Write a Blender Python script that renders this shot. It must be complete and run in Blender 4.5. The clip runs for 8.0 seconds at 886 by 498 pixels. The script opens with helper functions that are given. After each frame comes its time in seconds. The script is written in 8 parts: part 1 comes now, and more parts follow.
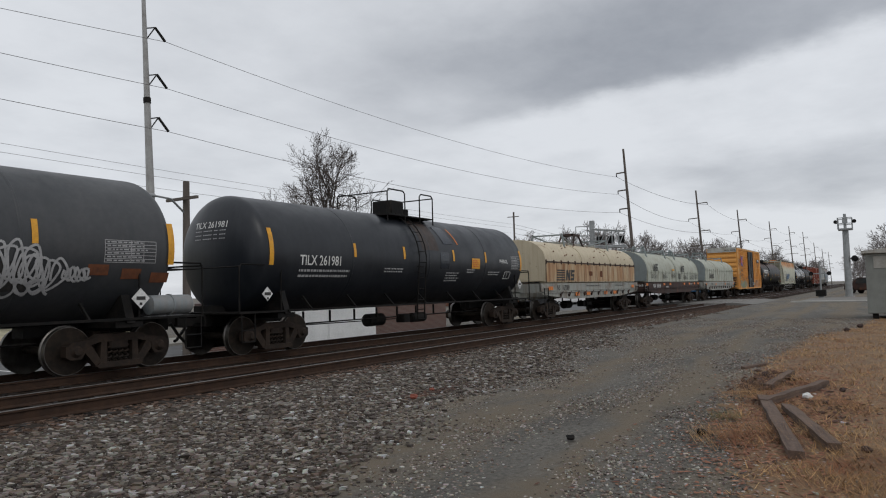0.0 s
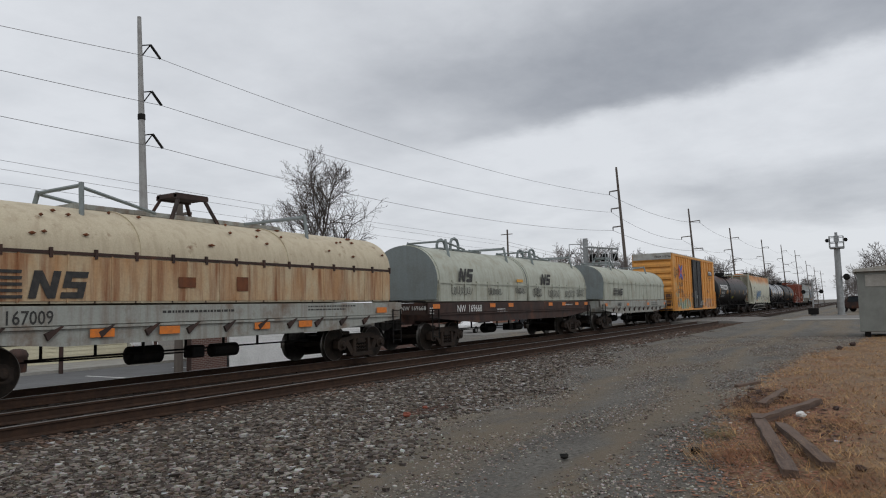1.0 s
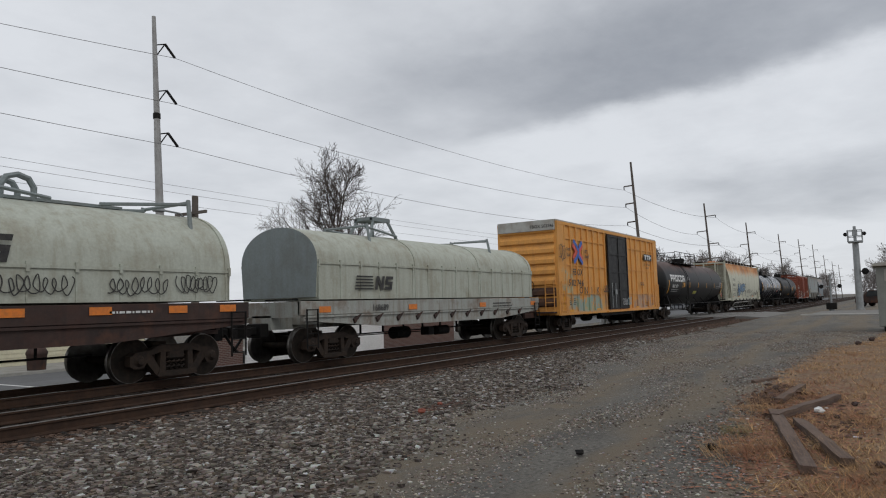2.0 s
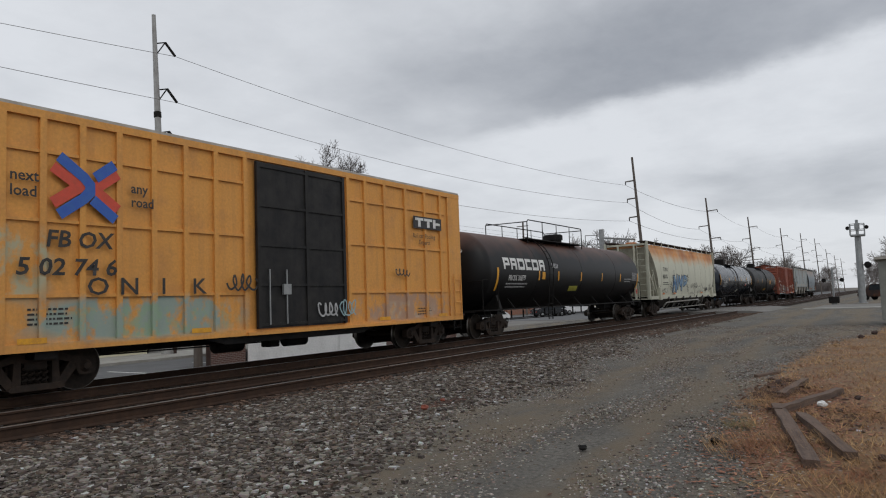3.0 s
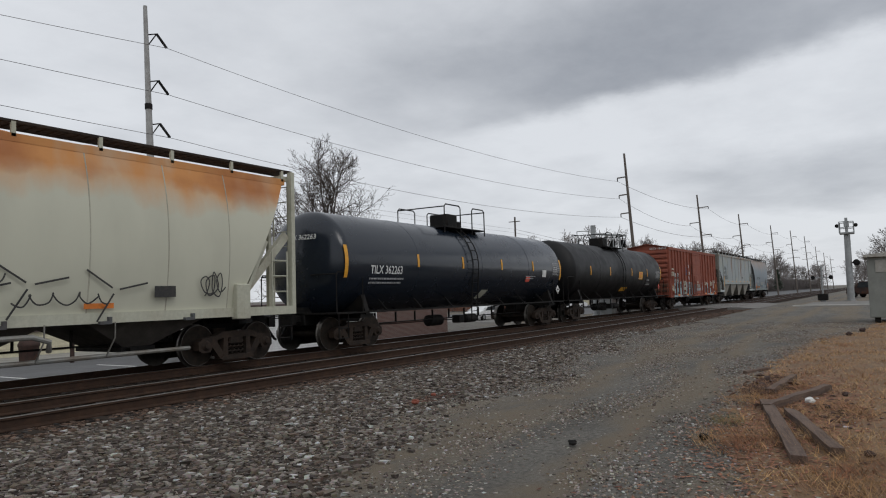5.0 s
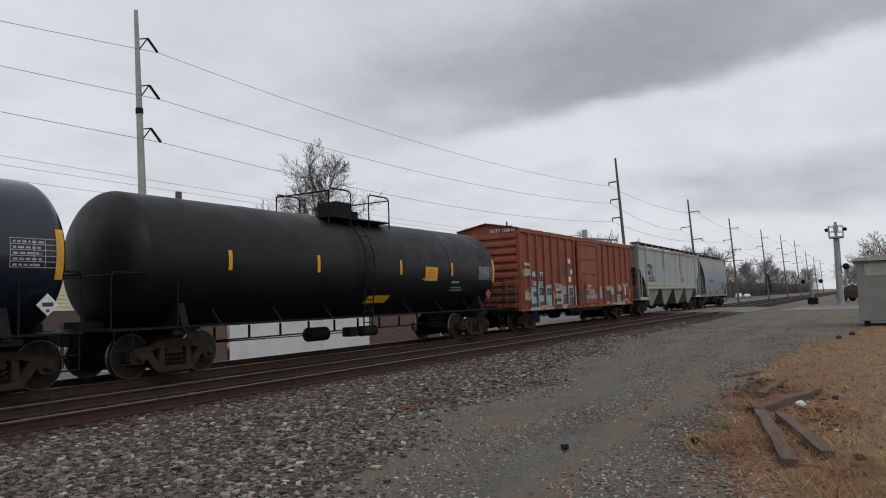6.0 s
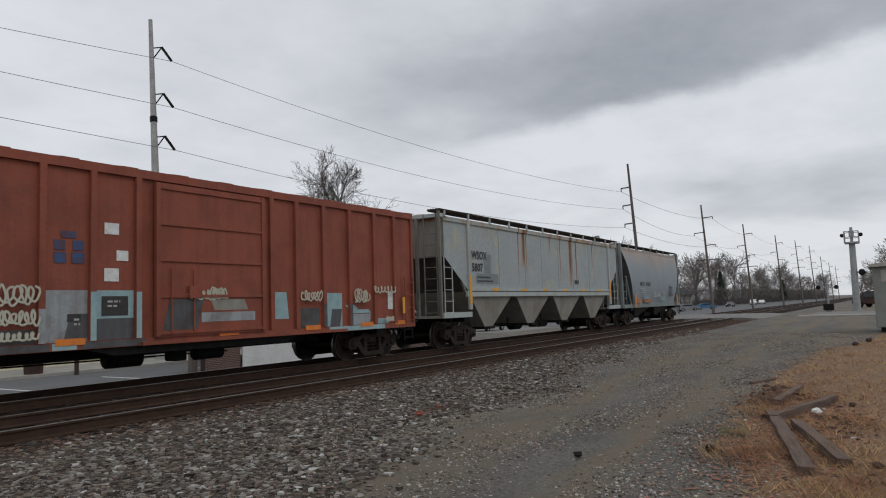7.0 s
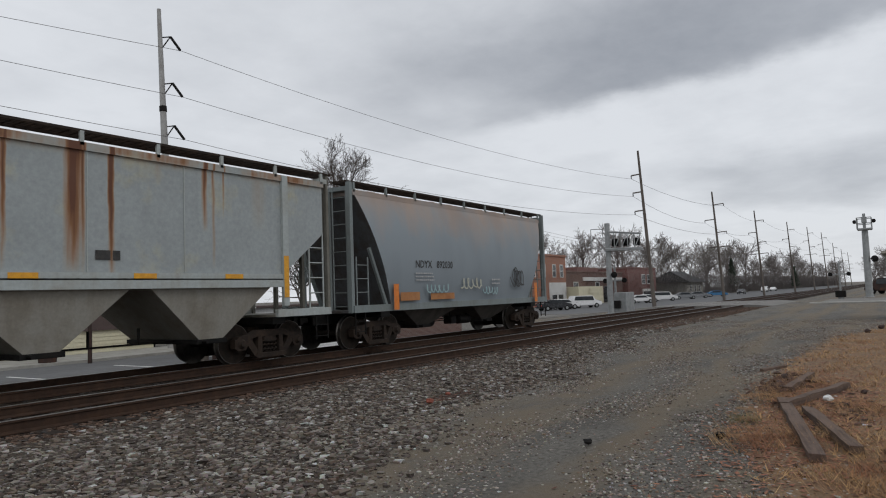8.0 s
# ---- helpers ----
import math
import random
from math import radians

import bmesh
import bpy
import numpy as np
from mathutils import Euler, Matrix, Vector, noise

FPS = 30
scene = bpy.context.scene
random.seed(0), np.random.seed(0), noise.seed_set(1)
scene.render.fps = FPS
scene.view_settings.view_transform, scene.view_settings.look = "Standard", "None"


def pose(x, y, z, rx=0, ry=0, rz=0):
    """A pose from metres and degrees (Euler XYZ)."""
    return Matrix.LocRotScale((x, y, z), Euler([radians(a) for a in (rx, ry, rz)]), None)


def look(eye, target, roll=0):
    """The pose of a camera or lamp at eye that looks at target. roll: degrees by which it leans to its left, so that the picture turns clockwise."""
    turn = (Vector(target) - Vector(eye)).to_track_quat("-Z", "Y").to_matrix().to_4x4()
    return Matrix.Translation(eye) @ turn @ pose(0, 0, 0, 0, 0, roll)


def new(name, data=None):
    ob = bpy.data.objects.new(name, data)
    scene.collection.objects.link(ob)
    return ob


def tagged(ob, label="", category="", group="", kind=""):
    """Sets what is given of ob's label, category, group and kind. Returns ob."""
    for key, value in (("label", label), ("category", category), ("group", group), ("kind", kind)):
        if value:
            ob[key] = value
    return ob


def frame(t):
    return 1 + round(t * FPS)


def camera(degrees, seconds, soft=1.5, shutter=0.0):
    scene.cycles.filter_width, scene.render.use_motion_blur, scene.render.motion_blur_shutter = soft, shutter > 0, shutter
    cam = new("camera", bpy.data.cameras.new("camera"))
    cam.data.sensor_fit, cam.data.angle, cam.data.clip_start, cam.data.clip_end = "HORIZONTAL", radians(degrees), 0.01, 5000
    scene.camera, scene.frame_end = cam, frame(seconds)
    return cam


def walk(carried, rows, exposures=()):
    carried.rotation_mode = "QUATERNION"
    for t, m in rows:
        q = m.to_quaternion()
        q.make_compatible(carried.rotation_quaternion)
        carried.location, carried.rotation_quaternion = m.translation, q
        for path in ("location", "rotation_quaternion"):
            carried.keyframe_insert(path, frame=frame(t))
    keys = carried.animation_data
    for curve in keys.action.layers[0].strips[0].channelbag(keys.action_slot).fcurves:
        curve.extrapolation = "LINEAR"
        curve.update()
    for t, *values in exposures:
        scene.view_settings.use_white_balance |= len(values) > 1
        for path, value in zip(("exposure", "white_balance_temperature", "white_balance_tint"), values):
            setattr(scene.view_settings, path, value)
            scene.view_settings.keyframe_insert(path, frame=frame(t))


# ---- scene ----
cam = camera(64.2, 8.0, soft=1.1)
EYE = Vector((0.0, 0.0, 1.40))        # rail tops lie at z = 0
# seconds, turn from square-on to the track, tilt, lean
AIM = [(0, 58.22, 3.42, -1.55), (0.5, 58.11, 2.93, -1.59), (1, 58.77, 4.81, -1.43), (1.5, 57.58, 4.38, -1.56), (2.8, 57.82, 4.81, -1.94), (3, 57.48, 4.27, -2.06), (3.5, 58.06, 4.49, -1.84), (4, 57.43, 4.69, -1.68), (4.5, 57.08, 4.68, -2.01), (5, 58.13, 3.83, -1.7), (6.5, 58.86, 4.3, -1.89), (6.7, 58.63, 4.24, -1.87), (7, 57.84, 4.73, -1.87), (7.5, 57.38, 4.42, -1.94), (8, 57.04, 3.8, -2.05)]


def aim(turn, tilt, lean):
    a, b = radians(turn), radians(tilt)
    return look(EYE, EYE + Vector((math.sin(a) * math.cos(b), math.cos(a) * math.cos(b), math.sin(b))), lean)


walk(cam, [(t, aim(a, b, c)) for t, a, b, c in AIM])

# seconds, metres that the train has rolled
ROLLED = [(0, -1.50), (0.5, 10.73), (1, 22.77), (1.5, 34.74), (2.8, 65.77), (3, 70.70), (3.5, 82.84), (4, 95.10), (4.5, 107.41), (5, 118.90), (6.5, 153.75), (6.7, 158.73), (7, 166.09), (7.5, 178.35), (8, 190.05)]

# ---- world and light ----
world = bpy.data.worlds.new("overcast")
scene.world = world
world.use_nodes = True
wt = world.node_tree
wt.nodes.clear()
wn = wt.nodes.new


def wlink(a, b):
    wt.links.new(a, b)


w_out, w_bg = wn("ShaderNodeOutputWorld"), wn("ShaderNodeBackground")
w_sky = wn("ShaderNodeTexSky")
w_sky.sky_type, w_sky.sun_disc = "NISHITA", False
w_sky.sun_elevation, w_sky.sun_rotation = radians(38), radians(150)
w_co, w_sep = wn("ShaderNodeTexCoord"), wn("ShaderNodeSeparateXYZ")
wlink(w_co.outputs["Generated"], w_sep.inputs[0])


def wmath(op, a, b=None, c=None):
    n = wn("ShaderNodeMath")
    n.operation = op
    for i, v in enumerate((a, b, c)):
        if v is None:
            continue
        if isinstance(v, (int, float)):
            n.inputs[i].default_value = v
        else:
            wlink(v, n.inputs[i])
    return n.outputs[0]


# the cloud deck: directions meet a flat layer overhead
w_up = wmath("ADD", wmath("MAXIMUM", w_sep.outputs[2], 0.0), 0.16)
w_px, w_py = wmath("DIVIDE", w_sep.outputs[0], w_up), wmath("DIVIDE", w_sep.outputs[1], w_up)
w_com = wn("ShaderNodeCombineXYZ")
wlink(w_px, w_com.inputs[0]), wlink(w_py, w_com.inputs[1])


def wnoise(scale, detail, rough, offset):
    m = wn("ShaderNodeMapping")
    m.inputs["Location"].default_value = offset
    wlink(w_com.outputs[0], m.inputs["Vector"])
    n = wn("ShaderNodeTexNoise")
    n.inputs["Scale"].default_value, n.inputs["Detail"].default_value, n.inputs["Roughness"].default_value = scale, detail, rough
    wlink(m.outputs[0], n.inputs["Vector"])
    return n.outputs[0]


# a long rolling bank of darker cloud crosses the track, thin bright sheets lie beyond it
w_edge = wmath("ADD", w_px, wmath("MULTIPLY", wmath("SUBTRACT", wnoise(1.5, 8, 0.6, (3.1, 1.4, 0)), 0.5), 0.5))


def wstep(v, a, b, lo, hi):
    n = wn("ShaderNodeMapRange")
    n.interpolation_type = "SMOOTHERSTEP"
    wlink(v, n.inputs["Value"])
    for k, x in (("From Min", a), ("From Max", b), ("To Min", lo), ("To Max", hi)):
        n.inputs[k].default_value = x
    return n.outputs[0]


w_lean = wmath("ADD", w_edge, wmath("MULTIPLY", wmath("ABSOLUTE", wmath("SUBTRACT", w_py, 0.95)), 0.16))
w_dark = wmath("MULTIPLY", wstep(w_lean, 2.10, 2.34, 1.0, 0.0), wstep(w_edge, 1.15, 1.9, 0.12, 1.0))
w_far = wmath("ADD", w_py, wmath("MULTIPLY", wmath("SUBTRACT", wnoise(1.1, 4, 0.5, (1.0, 6.0, 0)), 0.5), 0.9))
w_dark = wmath("MULTIPLY", w_dark, wstep(w_far, 0.7, 1.7, 1.0, 0.12))
# a second, thinner bank low over the line
w_low = wmath("MULTIPLY", wstep(w_edge, 2.75, 3.2, 0.0, 1.0), wstep(w_edge, 3.5, 4.1, 1.0, 0.0))
w_low = wmath("MULTIPLY", w_low, wstep(w_far, 0.35, 1.1, 0.42, 0.0))
w_dark = wmath("ADD", wmath("MULTIPLY", w_dark, 0.6), wmath("MULTIPLY", w_low, 0.8))
w_dark = wmath("ADD", w_dark, wmath("MULTIPLY", wmath("SUBTRACT", wnoise(2.2, 9, 0.6, (7.7, 2.0, 0)), 0.45), 0.55))
w_dark = wmath("ADD", w_dark, wmath("MULTIPLY", wmath("SUBTRACT", wnoise(0.7, 4, 0.5, (2.2, 9.0, 0)), 0.45), 0.4))
w_ramp = wn("ShaderNodeValToRGB")
w_ramp.color_ramp.elements[0].position, w_ramp.color_ramp.elements[0].color = 0.0, (0.735, 0.76, 0.80, 1)
w_ramp.color_ramp.elements[1].position, w_ramp.color_ramp.elements[1].color = 0.9, (0.225, 0.245, 0.285, 1)
wlink(w_dark, w_ramp.inputs[0])
w_mix = wn("ShaderNodeMix")
w_mix.data_type = "RGBA"
w_mix.inputs["Factor"].default_value = 0.94
w_dim = wn("ShaderNodeMix")
w_dim.data_type, w_dim.blend_type = "RGBA", "MULTIPLY"
w_dim.inputs["Factor"].default_value = 1.0
w_dim.inputs["B"].default_value = (0.1, 0.1, 0.1, 1)
wlink(w_sky.outputs[0], w_dim.inputs["A"])
wlink(w_dim.outputs["Result"], w_mix.inputs["A"])
wlink(w_ramp.outputs[0], w_mix.inputs["B"])
wlink(w_mix.outputs["Result"], w_bg.inputs["Color"])
w_bg.inputs["Strength"].default_value = 1.0
wlink(w_bg.outputs[0], w_out.inputs[0])

sun_data = bpy.data.lights.new("sun", "SUN")
sun_data.energy, sun_data.angle, sun_data.color = 0.5, radians(20), (1.0, 0.97, 0.93)
sun = new("sun", sun_data)
sun.matrix_basis = look((-40, -70, 80), (0, 0, 0))


# ---- materials ----
def material(name, base, other=None, rough=0.7, metal=0.0, scale=3.0, mix=(0.4, 0.7), bump=0.0, bump_scale=40.0, streak=0.0,
             grain=0.12, island=0.0, stretch=(1, 1, 1), third=None, third_scale=0.6, third_mix=(0.55, 0.75), spec=0.5):
    """A worn surface: base colour, a second colour in noisy patches, fine grain, and relief."""
    m = bpy.data.materials.new(name)
    m.use_nodes = True
    nt = m.node_tree
    bsdf = nt.nodes["Principled BSDF"]
    co = nt.nodes.new("ShaderNodeTexCoord").outputs["Object"]

    def tex(sc, detail=6.0, st=(1, 1, 1)):
        mp = nt.nodes.new("ShaderNodeMapping")
        mp.inputs["Scale"].default_value = st
        nt.links.new(co, mp.inputs[0])
        n = nt.nodes.new("ShaderNodeTexNoise")
        n.inputs["Scale"].default_value, n.inputs["Detail"].default_value, n.inputs["Roughness"].default_value = sc, detail, 0.62
        nt.links.new(mp.outputs[0], n.inputs["Vector"])
        return n.outputs[0]

    def span(v, lo, hi, a=0.0, b=1.0):
        r = nt.nodes.new("ShaderNodeMapRange")
        for k, x in (("From Min", lo), ("From Max", hi), ("To Min", a), ("To Max", b)):
            r.inputs[k].default_value = x
        nt.links.new(v, r.inputs[0])
        return r.outputs[0]

    def blend(fac, a, b, how="MIX"):
        n = nt.nodes.new("ShaderNodeMix")
        n.data_type, n.blend_type = "RGBA", how
        for k, x in (("Factor", fac), ("A", a), ("B", b)):
            if isinstance(x, tuple):
                n.inputs[k].default_value = (*x, 1.0)
            elif isinstance(x, (int, float)):
                n.inputs[k].default_value = x
            else:
                nt.links.new(x, n.inputs[k])
        return n.outputs["Result"]

    col = blend(0.0, base, base)
    if other:
        col = blend(span(tex(scale, st=stretch), *mix), col, other)
    if third:
        col = blend(span(tex(third_scale, st=stretch), *third_mix), col, third)
    if streak:
        col = blend(span(tex(5.0, 5.0, (1, 1, 0.07)), 0.45, 0.66, 0.0, streak), col, other or base)
    fine = tex(scale * 14, 4.0)
    col = blend(1.0, col, blend(span(fine, 0.25, 0.75), (1 - grain,) * 3, (1 + grain,) * 3), "MULTIPLY")
    if island:
        g = nt.nodes.new("ShaderNodeNewGeometry").outputs["Random Per Island"]
        col = blend(1.0, col, blend(g, (1 - island,) * 3, (1 + island,) * 3), "MULTIPLY")
    nt.links.new(col, bsdf.inputs["Base Color"])
    bsdf.inputs["Metallic"].default_value = metal
    bsdf.inputs["Specular IOR Level"].default_value = spec
    nt.links.new(span(tex(scale * 2.5), 0.3, 0.7, max(rough - 0.1, 0.02), min(rough + 0.1, 1.0)), bsdf.inputs["Roughness"])
    if bump:
        b = nt.nodes.new("ShaderNodeBump")
        b.inputs["Strength"].default_value, b.inputs["Distance"].default_value = 1.0, bump
        nt.links.new(tex(bump_scale, 5.0), b.inputs["Height"])
        nt.links.new(b.outputs[0], bsdf.inputs["Normal"])
    return m


M = {}
M["tank_black"] = material("tank_black", (0.011, 0.0135, 0.018), (0.026, 0.029, 0.034), 0.4, spec=0.4, scale=0.5, mix=(0.45, 0.8), streak=0.35, bump=0.002, bump_scale=3)
M["tank_rusty"] = material("tank_rusty", (0.0045, 0.0045, 0.005), (0.010, 0.009, 0.009), 0.5, spec=0.3, scale=0.6, mix=(0.45, 0.8), streak=0.3, bump=0.002, bump_scale=3)
M["tank_blue"] = material("tank_blue", (0.010, 0.015, 0.024), (0.017, 0.023, 0.031), 0.22, scale=0.6, mix=(0.45, 0.8), bump=0.002, bump_scale=3)
M["tank_grey"] = material("tank_grey", (0.035, 0.038, 0.042), (0.06, 0.06, 0.062), 0.5, scale=0.7, mix=(0.4, 0.75), streak=0.4, bump=0.002, bump_scale=3)
M["black_steel"] = material("black_steel", (0.008, 0.008, 0.008), (0.018, 0.015, 0.013), 0.65, scale=4, spec=0.15)
M["truck_steel"] = material("truck_steel", (0.024, 0.0185, 0.0155), (0.048, 0.032, 0.023), 0.8, scale=5, bump=0.003, spec=0.2)
M["wheel_steel"] = material("wheel_steel", (0.022, 0.018, 0.015), (0.045, 0.033, 0.025), 0.7, 0.2, scale=6, spec=0.15)
M["tread"] = material("tread", (0.17, 0.16, 0.15), (0.09, 0.08, 0.07), 0.4, 0.9, scale=6)
M["cream"] = material("cream", (0.50, 0.40, 0.26), (0.24, 0.095, 0.038), 0.75, scale=1.6, mix=(0.5, 0.75), streak=0.95, third=(0.46, 0.26, 0.12), third_scale=2.0, third_mix=(0.4, 0.7), stretch=(1, 1, 0.3), bump=0.003, bump_scale=6)
M["cream_hood"] = material("cream_hood", (0.53, 0.46, 0.33), (0.2, 0.11, 0.06), 0.75, scale=2.6, mix=(0.62, 0.74), streak=0.25, bump=0.003, bump_scale=6)
M["pale_green"] = material("pale_green", (0.42, 0.44, 0.375), (0.27, 0.25, 0.185), 0.72, scale=1.3, mix=(0.48, 0.8), streak=0.5, bump=0.003, bump_scale=5)
M["grey_green"] = material("grey_green", (0.20, 0.23, 0.23), (0.16, 0.17, 0.16), 0.75, scale=1.3, mix=(0.48, 0.8), streak=0.4)
M["sill_grey"] = material("sill_grey", (0.33, 0.34, 0.31), (0.16, 0.10, 0.065), 0.75, scale=1.8, mix=(0.52, 0.75), streak=0.5)
M["sill_brown"] = material("sill_brown", (0.055, 0.027, 0.02), (0.025, 0.018, 0.016), 0.8, scale=1.5, mix=(0.4, 0.7), streak=0.5, third=(0.13, 0.05, 0.025), third_scale=0.9)
M["hopper_cream"] = material("hopper_cream", (0.46, 0.46, 0.37), (0.36, 0.33, 0.25), 0.7, scale=0.9, mix=(0.5, 0.8), streak=0.3, bump=0.003, bump_scale=3)
M["hopper_grey"] = material("hopper_grey", (0.37, 0.405, 0.40), (0.28, 0.255, 0.205), 0.7, scale=0.9, mix=(0.52, 0.8), streak=0.35, bump=0.003, bump_scale=3)
M["hopper_lower"] = material("hopper_lower", (0.27, 0.258, 0.225), (0.18, 0.155, 0.12), 0.8, scale=1.3, mix=(0.45, 0.8), streak=0.45)
M["hopper_blue"] = material("hopper_blue", (0.21, 0.235, 0.245), (0.29, 0.225, 0.185), 0.7, scale=0.6, mix=(0.5, 0.8), streak=0.3, bump=0.003, bump_scale=3)
ORANGE = (((0.68, 0.315, 0.07), (0.45, 0.21, 0.07), 0.65), dict(scale=1.2, mix=(0.52, 0.85), streak=0.35, bump=0.003, bump_scale=5))
M["orange_box"] = material("orange_box", *ORANGE[0], **ORANGE[1])
M["roof_pale"] = material("roof_pale", (0.42, 0.42, 0.39), (0.27, 0.24, 0.2), 0.7, scale=2)
M["door_black"] = material("door_black", (0.011, 0.011, 0.012), (0.03, 0.028, 0.026), 0.55, spec=0.25, scale=2, streak=0.5)
M["red_box"] = material("red_box", (0.255, 0.066, 0.036), (0.15, 0.042, 0.026), 0.75, scale=1.2, mix=(0.45, 0.8), streak=0.5, bump=0.003, bump_scale=5)
M["grey_paint"] = material("grey_paint", (0.30, 0.33, 0.34), (0.16, 0.13, 0.12), 0.75, scale=2.2, mix=(0.5, 0.72), streak=0.5)
M["rust"] = material("rust", (0.17, 0.055, 0.02), (0.09, 0.035, 0.018), 0.85, scale=6)
M["rust_pale"] = material("rust_pale", (0.42, 0.2, 0.08), (0.32, 0.13, 0.05), 0.85, scale=3)
M["yellow"] = material("yellow", (0.75, 0.36, 0.02), (0.55, 0.25, 0.03), 0.5, scale=9)
M["orange_mark"] = material("orange_mark", (0.72, 0.20, 0.02), (0.5, 0.15, 0.03), 0.5, scale=9)
M["white_paint"] = material("white_paint", (0.72, 0.72, 0.70), (0.5, 0.5, 0.48), 0.6, scale=9)
M["grey_letter"] = material("grey_letter", (0.42, 0.42, 0.42), (0.3, 0.3, 0.3), 0.6, scale=9)
M["black_paint"] = material("black_paint", (0.02, 0.02, 0.02), (0.05, 0.045, 0.04), 0.6, scale=9)
M["dome_grime"] = material("dome_grime", (0.03, 0.022, 0.019), (0.055, 0.035, 0.026), 0.6, scale=2.5, streak=0.6)
M["end_rust"] = material("end_rust", (0.13, 0.06, 0.03), (0.05, 0.028, 0.02), 0.85, scale=1.6, mix=(0.35, 0.65), streak=0.6)
M["red_paint"] = material("red_paint", (0.62, 0.075, 0.04), (0.5, 0.07, 0.04), 0.55, scale=9)
M["spray_blue"] = material("spray_blue", (0.07, 0.18, 0.36), (0.27, 0.37, 0.42), 0.65, scale=1.6, mix=(0.35, 0.65))
M["pale_blue"] = material("pale_blue", (0.3, 0.42, 0.43), (0.2, 0.33, 0.36), 0.7, scale=5)
M["galvanised"] = material("galvanised", (0.33, 0.34, 0.34), (0.24, 0.25, 0.25), 0.5, 0.5, scale=3, grain=0.06)
M["pole_steel"] = material("pole_steel", (0.36, 0.36, 0.35), (0.25, 0.24, 0.23), 0.65, 0.1, scale=2, streak=0.4)
M["pole_wood"] = material("pole_wood", (0.13, 0.11, 0.095), (0.08, 0.065, 0.055), 0.9, scale=3, stretch=(1, 1, 0.1))
# grimy discharge bays, plus painted shade on the flat hopper's lower slopes
M["grime_and_shade"] = material("grime_and_shade", (0.075, 0.066, 0.056), (0.04, 0.034, 0.029), 0.9, scale=2, streak=0.5)
M["cream_end"] = material("cream_end", (0.44, 0.43, 0.35), (0.30, 0.275, 0.215), 0.8, scale=1.2, mix=(0.4, 0.75), streak=0.5)
M["pipe_steel"] = material("pipe_steel", (0.27, 0.27, 0.25), (0.17, 0.14, 0.11), 0.55, 0.3, scale=3)
M["wire"] = material("wire", (0.10, 0.10, 0.11), (0.12, 0.09, 0.08), 0.6, scale=3)
M["rail_steel"] = material("rail_steel", (0.043, 0.027, 0.02), (0.066, 0.038, 0.025), 0.8, 0.1, scale=6, spec=0.15)
M["rail_head"] = material("rail_head", (0.25, 0.235, 0.225), (0.14, 0.12, 0.105), 0.38, 0.9, scale=4)
M["tie_wood"] = material("tie_wood", (0.028, 0.022, 0.018), (0.05, 0.038, 0.03), 0.9, scale=6, stretch=(6, 1, 6), bump=0.006, island=0.3, spec=0.15)
M["bed"] = material("bed", (0.03, 0.021, 0.016), (0.05, 0.036, 0.026), 0.95, scale=5, bump=0.03, bump_scale=25, spec=0.15)
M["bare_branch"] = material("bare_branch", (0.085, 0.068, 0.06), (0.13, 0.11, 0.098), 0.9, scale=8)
# distant crowns and brush: distance haze mixed into a paler, greyer colour
M["hazed_branch"] = material("hazed_branch", (0.16, 0.14, 0.132), (0.21, 0.185, 0.17), 0.95, scale=0.2)
M["stone"] = material("stone", (0.20, 0.19, 0.175), (0.12, 0.105, 0.095), 0.9, scale=4, island=0.65)
M["old_timber"] = material("old_timber", (0.13, 0.085, 0.062), (0.052, 0.032, 0.024), 0.9, scale=5, stretch=(0.3, 4, 4), bump=0.008, bump_scale=18)
M["concrete"] = material("concrete", (0.36, 0.35, 0.32), (0.26, 0.25, 0.22), 0.9, scale=1.5, bump=0.003)
M["asphalt"] = material("asphalt", (0.125, 0.127, 0.13), (0.09, 0.09, 0.09), 0.9, scale=0.5, bump=0.004)
M["box_green"] = material("box_green", (0.21, 0.22, 0.20), (0.16, 0.165, 0.15), 0.6, scale=2)
M["logo_blue"] = material("logo_blue", (0.03, 0.10, 0.42), (0.04, 0.13, 0.4), 0.55, scale=6)
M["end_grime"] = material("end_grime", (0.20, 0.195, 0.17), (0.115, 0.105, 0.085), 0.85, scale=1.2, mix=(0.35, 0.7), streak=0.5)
M["slate_grey"] = material("slate_grey", (0.085, 0.09, 0.095), (0.06, 0.045, 0.04), 0.75, scale=2.5, mix=(0.45, 0.7), streak=0.5)
M["faded_blue"] = material("faded_blue", (0.04, 0.075, 0.17), (0.09, 0.045, 0.06), 0.75, scale=6, mix=(0.45, 0.65))


# ---- building helpers ----
def part(name, bm, mat, parent=None, label="", smooth=False):
    me = bm
    if isinstance(bm, bmesh.types.BMesh):
        me = bpy.data.meshes.new(name)
        bmesh.ops.recalc_face_normals(bm, faces=bm.faces)
        bm.to_mesh(me)
        bm.free()
        for m in (mat if isinstance(mat, (list, tuple)) else [mat]):
            me.materials.append(m)
        if smooth:
            me.polygons.foreach_set("use_smooth", [True] * len(me.polygons))
            me.set_sharp_from_angle(angle=radians(40))
    ob = new(name, me)
    ob.parent = parent
    return tagged(ob, label=label)


def thing(name, label, category, group="", kind="", at=None):
    ob = new(name)
    ob.empty_display_size = 0.2
    if at:
        ob.matrix_basis = at
    return tagged(ob, label, category, group, kind)


